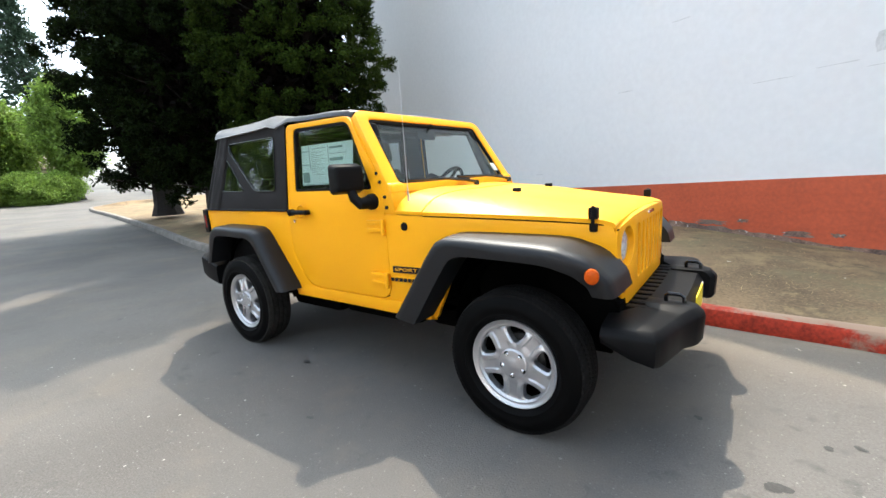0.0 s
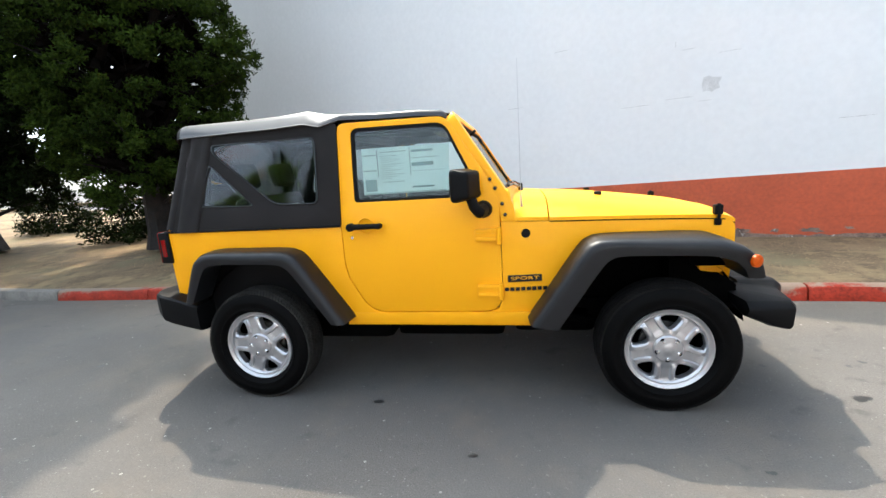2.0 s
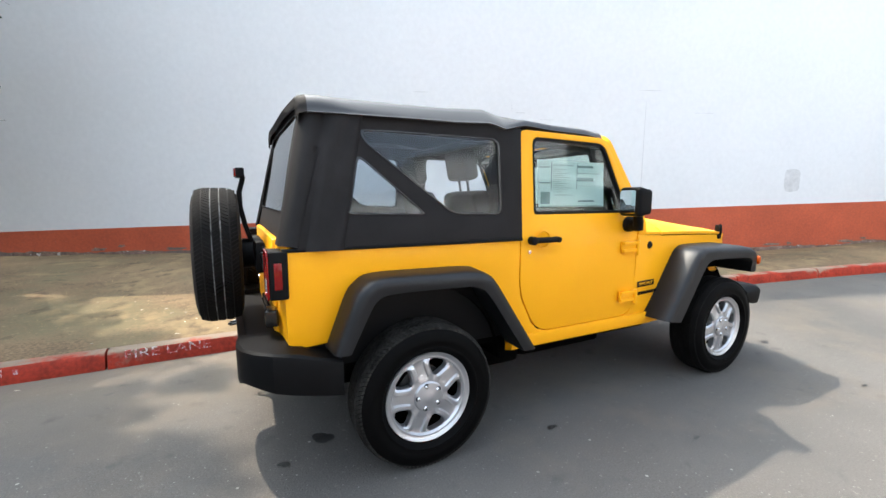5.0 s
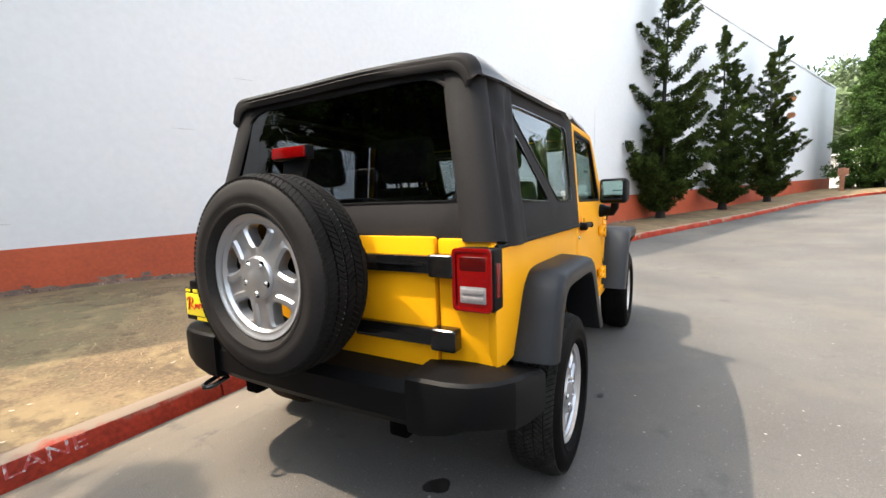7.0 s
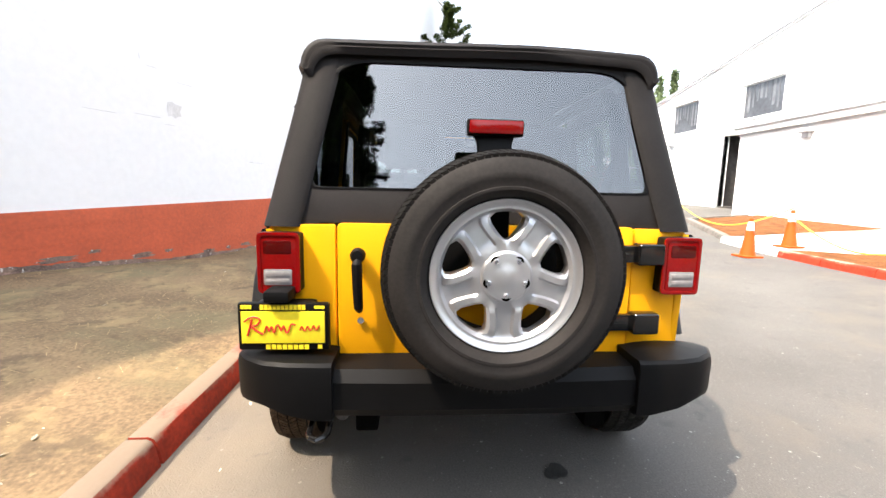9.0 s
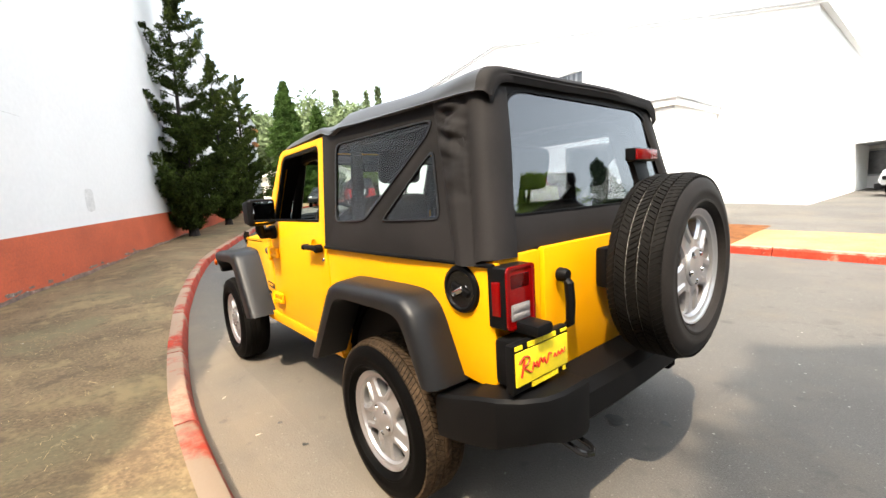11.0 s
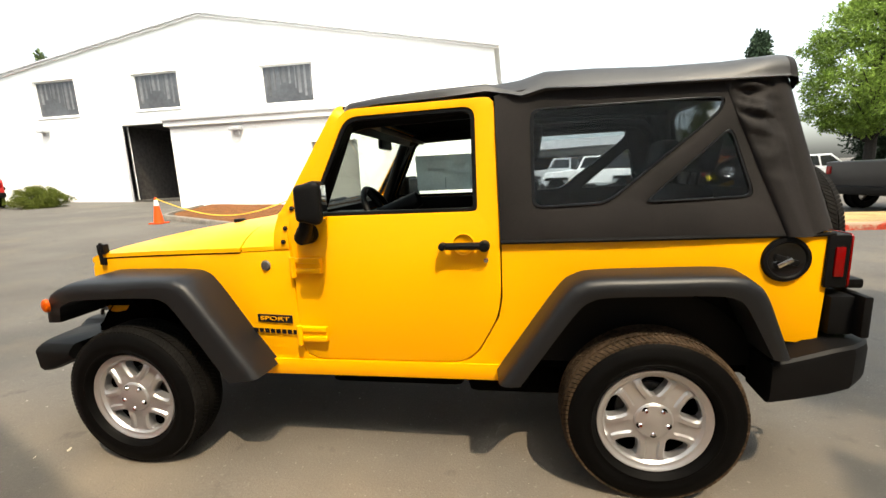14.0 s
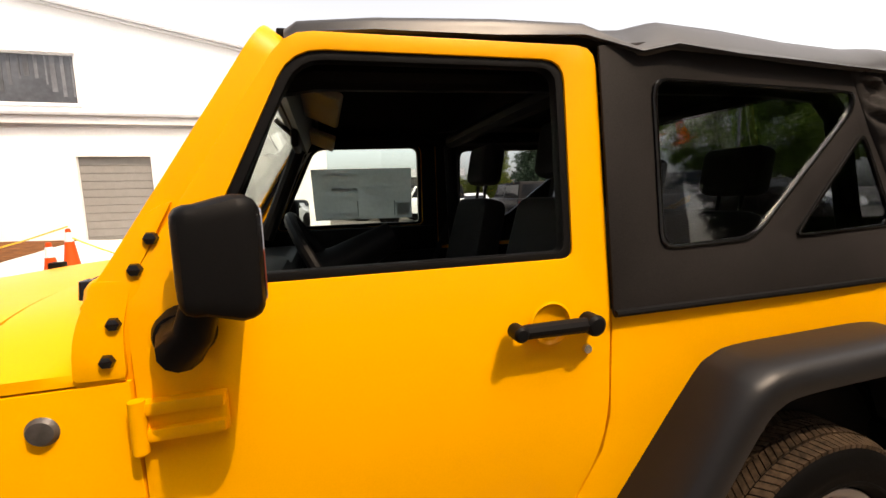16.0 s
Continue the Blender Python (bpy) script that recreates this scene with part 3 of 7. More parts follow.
# a few dry leaves by the kerb
M["dryleaf"] = mat("dry_leaf", (0.42, 0.37, 0.29), 0.85, vary=0.2, objvar=0.3)
bm = bmesh.new()
lv = [bm.verts.new(q) for q in ((-0.5, 0, 0.02), (-0.2, 0.16, 0.05), (0.2, 0.15, 0.02), (0.5, 0, 0.06), (0.2, -0.15, 0.03), (-0.2, -0.14, 0.0))]
bm.faces.new(lv)
LEAF = mesh_of("dry_leaf", bm, M["dryleaf"], 0)
for k in range(46):
    x = -4.5 + 7.5 * rng.random()
    on_road = k % 4 == 0
    y = (1.25 - 0.25 * rng.random() if on_road else 1.66 + 1.3 * rng.random() ** 1.6) - (0.13 * (x - 0.5) if x > 0.5 else 0)
    t = min(1, max(0, (y - 1.56) / max(0.5, verge_far(x) - 1.5)))
    z = 0.006 if on_road else verge_z(x, y, t) + 0.008
    size = 0.018 + 0.035 * rng.random()
    lf = new("dry_leaf", LEAF)
    lf.matrix_world = Matrix.Translation((x, y, z)) @ Matrix.Rotation(rng.random() * 6.28, 4, "Z") @ Matrix.Rotation(rng.normal() * 0.15, 4, "X") @ Matrix.Diagonal((size, size, size, 1))
    tagged(lf, "small pale dry leaf fallen beside the kerb", "leaf", "dry leaves")

# ---- the yellow car ----
car = thing("off_road_car", "bright yellow off-road car with black soft top beside the kerb", "car")


def half_width(x):
    """Half the body's width, which tapers from the doors to the grille."""
    if x <= 0.36:
        return 0.782
    if x <= 0.9:
        return 0.782 - (x - 0.36) / 0.54 * 0.055
    return 0.727 - (x - 0.9) / 0.75 * 0.127


def side_y(z):
    """Outer face of body side, doors and soft top at height z."""
    if z <= 0.62:
        return 0.772 - 0.02 * (0.62 - z) / 0.2
    if z <= 1.12:
        return 0.772 + 0.014 * math.sin((z - 0.62) / 0.5 * math.pi * 0.7)
    return 0.783 - (z - 1.12) * 0.085


SIDES = ((-1, "right"), (1, "left"))
ARCH_R = [(-0.66, 0.50), (-0.88, 0.90), (-0.97, 0.95), (-1.42, 0.95), (-1.52, 0.90), (-1.62, 0.68)]
BODY = [(-1.86, 1.115), (-0.612, 1.10), (-0.612, 0.85), (-0.595, 0.761), (-0.509, 0.602), (-0.459, 0.557), (-0.395, 0.538), (0.27, 0.538), (0.325, 0.56), (0.352, 0.63), (0.355, 1.078), (0.62, 1.066), (0.90, 1.054), (1.25, 1.037), (1.62, 1.018), (1.64, 0.93), (1.62, 0.86), (1.50, 0.86), (1.42, 0.91), (0.98, 0.91), (0.90, 0.88), (0.785, 0.72), (0.66, 0.46), (0.60, 0.435), (-0.62, 0.455)] + ARCH_R + [(-1.845, 0.665)]
for s, _ in SIDES:
    pts = [(x, z) for x, z in BODY]
    bm = sheet([pts], lambda x, z: (x, s * (side_y(z) + half_width(x) - 0.782), z), (0, -s * 0.03, 0), 0.004)
    part("body_side", bm, M["yellow"], car)
    # rocker below the door
    ring = [[(x, s * y, z) for y, z in ((0.768, 0.535), (0.772, 0.50), (0.760, 0.455), (0.70, 0.435), (0.70, 0.53))] for x in (-0.64, -0.3, 0.0, 0.3, 0.64)]
    part("rocker", loft(ring), M["yellow"], car)

DOOR = [(-0.606, 1.10), (-0.590, 1.702), (0.065, 1.690), (0.350, 1.235), (0.349, 0.63), (0.323, 0.568), (0.270, 0.543), (-0.395, 0.543), (-0.455, 0.562), (-0.503, 0.606), (-0.589, 0.764), (-0.606, 0.86)]
DRAD = [0.0, 0.045, 0.05, 0.05, 0.06, 0.05, 0.05, 0.05, 0.05, 0.05, 0.08, 0.05]
WIN = rounded([(-0.513, 1.232), (-0.509, 1.668), (0.058, 1.657), (0.262, 1.228)], [0.025, 0.05, 0.06, 0.03])


def text_part(word, size, m, material, parent, name="lettering", depth=0.002):
    c = bpy.data.curves.new("word", "FONT")
    c.body, c.size, c.extrude, c.align_x, c.align_y = word, size, depth, "CENTER", "CENTER"
    tmp = new("word", c)
    me = bpy.data.meshes.new_from_object(tmp.evaluated_get(bpy.context.evaluated_depsgraph_get()))
    bpy.data.objects.remove(tmp)
    me.transform(m)
    me.materials.clear()
    me.materials.append(material)
    me.name = name
    ob = new(name, me)
    ob.parent = parent
    return ob


def wheel_mats(c, s):
    """Wheel axis along y, outer face towards s."""
    return Matrix.Translation(c) @ Matrix.Rotation(-s * math.pi / 2, 4, "X")


TR, RR = 0.367, 0.222


def tyre_bm():
    prof = [(0.205, -0.085), (0.235, -0.105), (0.285, -0.113), (0.325, -0.108), (0.350, -0.092), (0.359, -0.078), (0.359, 0.078), (0.350, 0.092), (0.325, 0.108), (0.302, 0.1130), (0.300, 0.1137), (0.285, 0.1143), (0.283, 0.1136), (0.262, 0.112), (0.260, 0.1135), (0.252, 0.113), (0.250, 0.110), (0.240, 0.102), (0.232, 0.090), (0.225, 0.070), (0.205, 0.060), (0.200, 0.0)]
    return revolve(prof, 72, closed=True)


def tread_bm():
    b = bmesh.new()
    n = 104
    for row, (w0, w1, sh) in enumerate(((-0.097, -0.064, 0.0), (-0.058, -0.023, 0.5), (-0.017, 0.017, 0.2), (0.023, 0.058, 0.7), (0.064, 0.097, 0.35))):
        for i in range(n):
            a0, a1 = 2 * math.pi * (i + sh) / n, 2 * math.pi * (i + sh + 0.80) / n
            edge = row in (0, 4)
            r = TR if not edge else TR - 0.002
            vs = []
            for a, rr in ((a0, 0.355), (a1, 0.355), (a1, r), (a0, r)):
                for w in (w0, w1):
                    skew = (0.010 if row % 2 else -0.010) * (w - (w0 + w1) / 2) / 0.017
                    k = rr - (0.012 if edge and abs(w) > 0.09 else 0)
                    vs.append(b.verts.new((k * math.cos(a + skew * 3), k * math.sin(a + skew * 3), w)))
            for f in ((4, 5, 7, 6), (0, 1, 7, 6), (2, 3, 5, 4), (0, 6, 4, 2), (1, 3, 5, 7)):
                b.faces.new([vs[k] for k in f])
    bmesh.ops.recalc_face_normals(b, faces=b.faces[:])
    return b


def rim_bm():
    """Five broad grooved spokes with rounded windows between them."""
    b = bmesh.new()
    rad = [0.050, 0.075, 0.098, 0.108, 0.122, 0.142, 0.162, 0.180, 0.190, 0.199, 0.208]
    r1, r2 = 3, 8
    secs, cols = 5, 16
    grid = []
    for k, r in enumerate(rad):
        row = []
        t = min(1, max(0, (r - rad[r1]) / (rad[r2] - rad[r1])))
        half = math.radians(36)
        spoke = math.asin(min(0.9, 0.053 / r))
        uw = max(0.05, (half - spoke) / half)
        uw *= 1 - 0.45 * abs(2 * t - 1) ** 5
        us = [-1, -1 + (1 - uw) * 0.38, -1 + (1 - uw) * 0.50, -1 + (1 - uw) * 0.82, -uw] + [-uw + 2 * uw * q / 8 for q in range(1, 8)] + [uw, uw + (1 - uw) * 0.18, uw + (1 - uw) * 0.50, uw + (1 - uw) * 0.62]
        for sct in range(secs):
            for j, u in enumerate(us):
                a = 2 * math.pi * sct / secs + u * half + math.pi / 2
                groove = {0: -0.0075, 1: -0.007, 15: -0.007, 2: 0.003, 14: 0.003, 3: 0.003, 13: 0.003}.get(j, -0.006)
                inside = 0.107 <= r <= 0.185
                h = 0.070 + 0.014 * (1 - (r / 0.2)) + (groove if inside else -0.003)
                if r > 0.195:
                    h = 0.080
                row.append(b.verts.new((r * math.cos(a), r * math.sin(a), h)))
        grid.append(row)
    n = secs * cols
    top = []
    for k in range(len(rad) - 1):
        for i in range(n):
            j = i % cols
            if r1 <= k < r2 and 4 <= j < 12:
                continue
            i2 = (i + 1) % n
            top.append(b.faces.new((grid[k][i], grid[k][i2], grid[k + 1][i2], grid[k + 1][i])))
    edge = [e for e in b.edges if len(e.link_faces) == 1]
    low = {}
    for e in edge:
        for v in e.verts:
            if v not in low:
                low[v] = b.verts.new(v.co - Vector((0, 0, 0.04)))
    for e in edge:
        a, c = e.verts
        b.faces.new((a, c, low[c], low[a]))
    merge(b, revolve([(0.205, 0.02), (0.205, 0.0797), (0.211, 0.0815), (0.217, 0.0855), (0.2225, 0.0900), (0.2255, 0.0905), (0.2275, 0.087), (0.224, 0.078), (0.214, 0.05)], 60))
    bmesh.ops.recalc_face_normals(b, faces=b.faces[:])
    return b


def cap_bm():
    b = revolve([(0.0, 0.093), (0.026, 0.092), (0.034, 0.089), (0.050, 0.0885), (0.070, 0.086), (0.0765, 0.081), (0.079, 0.068), (0.079, 0.05)], 36)
    return b


# Flat near-black discs put the shade of the nut recesses on the cap.
def shade_disc_bm():
    return revolve([(0.0, 0.0868), (0.016, 0.0868), (0.0165, 0.080)], 14)


def nut_bm():
    return revolve([(0.0, 0.100), (0.006, 0.100), (0.0095, 0.095), (0.0105, 0.088), (0.011, 0.080)], 8)


SHADE_DISC = mesh_of("nut_pocket", shade_disc_bm(), M["under"], 0)
TYRE, TREAD, RIM, CAP, NUT = (mesh_of(n, f(), m, a) for n, f, m, a in (("tyre", tyre_bm, M["rubber"], 40), ("tread", tread_bm, M["tread"], 20), ("rim", rim_bm, M["alloy"], 33), ("hub_cap", cap_bm, M["alloy"], 30), ("wheel_nut", nut_bm, M["chrome"], 20)))
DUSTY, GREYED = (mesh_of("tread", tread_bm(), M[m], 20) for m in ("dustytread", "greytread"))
DISC = mesh_of("brake_disc", revolve([(0.05, 0.0), (0.13, 0.0), (0.13, -0.02), (0.05, -0.02)], 32), M["steel"])
# Closed barrel coloured near-black for the shade behind the spokes.
BARREL = mesh_of("rim_barrel", revolve([(0.206, 0.045), (0.195, 0.02), (0.190, -0.05), (0.19, -0.08), (0.10, -0.07), (0.0, -0.07)], 40), M["under"])


def add_wheel(m, spin, name="wheel", disc=True, label="", tread=TREAD, tyre=TYRE):
    w = new(name, tyre)
    w.parent = car
    w.matrix_basis = m @ Matrix.Rotation(spin, 4, "Z")
    if label:
        w["label"] = label
    for me in [tread, RIM, CAP] + ([DISC, BARREL] if disc else []):
        o = new(me.name, me)
        o.parent = w
    for k in range(5):
        o = new("nut_pocket", SHADE_DISC)
        o.parent = w
        o.matrix_basis = Matrix.Rotation(2 * math.pi * (k + 0.5) / 5 + math.pi / 2, 4, "Z") @ Matrix.Translation((0.056, 0, 0))
        o = new("wheel_nut", NUT)
        o.parent = w
        o.matrix_basis = Matrix.Rotation(2 * math.pi * (k + 0.5) / 5 + math.pi / 2, 4, "Z") @ Matrix.Translation((0.056, 0, -0.006))
    return w


for sx, sp in ((1.226, (-0.08, 0.55)), (-1.220, (0.9, 0.62))):
    for s, _ in SIDES:
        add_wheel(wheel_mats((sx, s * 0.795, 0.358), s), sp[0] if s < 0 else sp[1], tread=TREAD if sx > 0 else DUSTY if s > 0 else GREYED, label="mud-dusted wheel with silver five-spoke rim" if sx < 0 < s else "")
SKYLIT = mesh_of("tyre", tyre_bm(), M["skylitrubber"], 40)
add_wheel(Matrix.Translation((-2.105, -0.010, 1.016)) @ Matrix.Rotation(-math.pi / 2, 4, "Y") @ Matrix.Rotation(math.pi / 2, 4, "Z"), math.pi, "spare_wheel", False, "spare wheel with silver five-spoke rim", tyre=SKYLIT)
spare = bpy.data.objects["spare_wheel"]
for w in (-0.0205, 0.0205):
    part("groove_dust", revolve([(0.3600, w - 0.0026), (0.3610, w), (0.3600, w + 0.0026)], 72), M["groovedust"], spare, "pale dust in the tread groove")


# flares
def flare(name, outer, inner, s, inner_y):
    outer, inner = rounded_path(outer), rounded_path(inner)
    rings = []
    for (xo, zo), (xi, zi) in zip(outer, inner):
        dx, dz = xo - xi, zo - zi
        ln = math.hypot(dx, dz)
        ux, uz = dx / ln, dz / ln
        yb = inner_y(xo)
        q = [(-0.012, yb - 0.01), (-0.012, yb + 0.01), (-0.017, 0.86), (-0.023, 0.905), (-0.032, 0.924), (-0.048, 0.934), (-0.074, 0.936)]
        # the nose of the front flare sweeps in towards the grille
        tuck = 0.85 * max(0, xo - 1.42) ** 2
        ring = [(xo + ux * o, s * (y if y < 0.85 else y - tuck), zo + uz * o) for o, y in q]
        ring += [(xi, s * (0.930 - tuck), zi), (xi - ux * 0.004, s * (0.90 - tuck), zi - uz * 0.004), (xi, s * (yb - 0.01), zi)]
        rings.append(ring)
    return part(name, loft(rings), M["flare"], car, "grained black plastic", smooth=40)


def rounded_path(p, n=5):
    out = [p[0]]
    for a, b, c in zip(p, p[1:], p[2:]):
        a, b, c = Vector(a), Vector(b), Vector(c)
        for k in range(n + 1):
            t = k / n
            s, e = b + (a - b) * 0.30, b + (c - b) * 0.30
            out.append(tuple((1 - t) ** 2 * s + 2 * t * (1 - t) * b + t * t * e))
    return out + [p[-1]]


for s, _ in SIDES:
    flare("rear_flare", [(-1.70, 0.66), (-1.600, 0.930), (-1.51, 1.000), (-0.95, 0.993), (-0.85, 0.948), (-0.570, 0.515)], [(-1.61, 0.66), (-1.500, 0.880), (-1.43, 0.908), (-0.99, 0.900), (-0.915, 0.862), (-0.68, 0.515)], s, lambda x: 0.77)
    flare("front_flare", [(0.478, 0.510), (0.782, 0.958), (0.868, 0.996), (1.44, 0.980), (1.60, 0.920), (1.690, 0.820), (1.712, 0.740)], [(0.650, 0.482), (0.895, 0.858), (0.965, 0.892), (1.41, 0.880), (1.525, 0.838), (1.580, 0.785), (1.60, 0.740)], s, lambda x: half_width(x) - 0.012)
    # side lamp on the front flare
    part("side_lamp", revolve([(0.0, 0.012), (0.020, 0.010), (0.030, 0.004), (0.032, -0.01)], 24, m=Matrix.Translation((1.612, s * 0.902, 0.840)) @ Matrix.Rotation(-s * 0.32, 4, "Z") @ Matrix.Rotation(-s * math.pi / 2, 4, "X") @ Matrix.Diagonal((0.95, 1.05, 1, 1))), M["amber"], car, "round amber lens")
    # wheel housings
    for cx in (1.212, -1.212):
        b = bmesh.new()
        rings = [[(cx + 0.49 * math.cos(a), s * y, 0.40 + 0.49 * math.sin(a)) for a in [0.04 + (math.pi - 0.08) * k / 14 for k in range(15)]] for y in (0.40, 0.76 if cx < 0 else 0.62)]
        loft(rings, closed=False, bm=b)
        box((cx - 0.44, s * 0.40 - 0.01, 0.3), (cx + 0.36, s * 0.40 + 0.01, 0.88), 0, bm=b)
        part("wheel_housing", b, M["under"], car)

# hood and cowl
def hood_ring(x, w, seam, top, n=29):
    ring = []
    for k in range(n):
        u = -1 + 2 * k / (n - 1)
        bulge = 0.009 * max(0, 1 - (abs(u) / 0.55) ** 4) * min(1, max(0, (x - 0.62) / 0.15)) * min(1, max(0, (1.62 - x) / 0.3))
        ring.append((x, u * w, seam + (top - seam - 0.018) * (1 - abs(u) ** (3.2 + 4.5 * max(0, 1 - (x - 0.36) / 0.9))) + bulge))
    return ring


def skin(rings, down=0.02):
    b = bmesh.new()
    n = len(rings[0])
    loft([r + [(x, y, z - down) for x, y, z in reversed(r)] for r in rings], bm=b)
    return soften(b, 0)


HX = [(0.626, 1.089, 1.203), (0.75, 1.085, 1.196), (0.95, 1.077, 1.176), (1.15, 1.068, 1.150), (1.35, 1.057, 1.123), (1.50, 1.048, 1.101), (1.58, 1.040, 1.086), (1.622, 1.026, 1.073), (1.634, 1.014, 1.066)]
part("hood", skin([hood_ring(x, half_width(x) + 0.004 - (0.02 if x > 1.64 else 0), a, c) for x, a, c in HX]), M["yellow"], car, smooth=50)
# dark tubes laid along the hood's gaps for the shade in them
for s, _ in SIDES:
    part("hood_seal", tube([(x, s * (half_width(x) + 0.0035), a - 0.024) for x, a, c in HX[:-2]], 0.003, 6), M["under"], car)
part("hood_front_seal", tube([(x + 0.003, y, z - 0.024) for x, y, z in hood_ring(1.634, half_width(1.634) - 0.01, 1.014, 1.070)], 0.0045, 6), M["under"], car)
part("cowl", skin([hood_ring(x, half_width(x) + 0.002, a, c) for x, a, c in ((0.36, 1.102, 1.235), (0.43, 1.099, 1.225), (0.50, 1.096, 1.215), (0.618, 1.090, 1.206))]), M["yellow"], car, smooth=50)
for s, _ in SIDES:
    y0, y1 = sorted((s * 0.64, s * 0.776))
    foot = box((0.352, y0, 1.05), (0.445, y1, 1.262), 0.022, 3)
    for v in foot.verts:
        if v.co.z > 1.15:
            v.co.x -= 0.62 * (v.co.z - 1.235) + 0.03
    part("frame_foot", foot, M["yellow"], car)
for y in (-0.25, 0.25):
    part("hood_bumper", box((0.945, y - 0.02, 1.145), (0.990, y + 0.02, 1.184), 0.008), M["trim"], car)
for s, _ in SIDES:
    y = half_width(1.54)
    b = box((1.515, -0.015, 1.045), (1.56, 0.022, 1.10), 0.008, m=Matrix.Translation((0, s * y, 0)) if s > 0 else Matrix.Translation((0, -y, 0)) @ Matrix.Diagonal((1, -1, 1, 1)))
    box((1.520, s * (y + 0.008) - 0.013, 0.985), (1.556, s * (y + 0.008) + 0.013, 1.025), 0.008, bm=b)
    tube([(1.538, s * (y + 0.018), 1.01), (1.538, s * (y + 0.026), 1.06), (1.538, s * (y + 0.012), 1.105)], 0.009, bm=b)
    part("hood_latch", b, M["trim"], car, "black rubber hood latch")

# grille with seven slots and round lamps
def yz_round(cy, cz, r, n=24):
    return [(cy + r * math.cos(2 * math.pi * k / n), cz + r * math.sin(2 * math.pi * k / n)) for k in range(n)]


slots = [rounded([(y - 0.021, 0.70), (y + 0.021, 0.70), (y + 0.021, 0.985), (y - 0.021, 0.985)], 0.02, 3) for y in [-0.27 + 0.09 * k for k in range(7)]]
gr = rounded([(-0.605, 0.995), (-0.35, 1.038), (0, 1.048), (0.35, 1.038), (0.605, 0.995), (0.61, 0.84), (0.52, 0.60), (-0.52, 0.60), (-0.61, 0.84)], [0.04, 0.1, 0.1, 0.1, 0.04, 0.1, 0.06, 0.06, 0.1], 4)
gx = lambda y, z: (1.672 - 0.10 * abs(y) ** 2.2 - (0.03 * max(0, z - 0.95)), y, z)
part("grille", sheet([gr] + slots + [yz_round(-0.455, 0.895, 0.098), yz_round(0.455, 0.895, 0.098)], gx, (-0.05, 0, 0), 0.006), M["yellow"], car)
part("grille_mesh", box((1.575, -0.50, 0.66), (1.615, 0.50, 1.0), 0.0), M["yellow"], car)
part("grille_emblem", box((1.664, -0.07, 1.010), (1.675, 0.07, 1.028), 0.004), M["chrome"], car)
for s, _ in SIDES:
    y0, y1 = sorted((s * 0.44, s * 0.607))
    part("nose_corner", box((1.45, y0, 0.705), (1.600, y1, 1.02), 0.03, 3), M["yellow"], car)
    y0, y1 = sorted((s * 0.58, s * 0.622))
    part("splash_panel", box((1.40, y0, 0.752), (1.615, y1, 0.885), 0.008), M["under"], car, "black splash panel")
    y0, y1 = sorted((s * 0.50, s * 0.615))
    part("splash_panel", loft([[(x, y, z) for x, z in ((1.30, 0.50), (1.655, 0.50), (1.655, 0.640), (1.575, 0.700), (1.47, 0.722), (1.40, 0.80), (1.30, 0.80))] for y in (y0, y1)]), M["under"], car, "black splash panel")
for s, _ in SIDES:
    hm = Matrix.Translation((1.60, s * 0.455, 0.895)) @ Matrix.Rotation(math.pi / 2, 4, "Y")
    hl = part("headlight", revolve([(0.0, 0.045), (0.05, 0.042), (0.085, 0.028), (0.092, 0.015), (0.097, 0.0)], 32, m=hm), M["clearlens"], car, "round clear headlight")
    part("lamp_ring", revolve([(0.090, 0.018), (0.098, 0.022), (0.1, 0.0)], 32, m=hm), M["chrome"], hl)
    part("turn_lamp", revolve([(0.0, 0.02), (0.03, 0.016), (0.036, 0.0)], 20, m=Matrix.Translation((1.635, s * 0.50, 0.70)) @ Matrix.Rotation(math.pi / 2, 4, "Y")), M["amber"], car)

# front bumper
def plan_bar(path, z0, z1, depth, bev=0.02):
    """A bumper section that follows a plan path (x, y) with inner offset depth along x."""
    rings = []
    for x, y, dz in path:
        sgn = 1 if x > 0 else -1
        rings.append([(x - sgn * depth, y, z0 + dz), (x - sgn * 0.035, y, z0 + dz), (x, y, z0 + dz + 0.04), (x, y, z1 - 0.045), (x - sgn * 0.03, y, z1 - 0.008), (x - sgn * depth, y, z1)])
    return loft(rings)


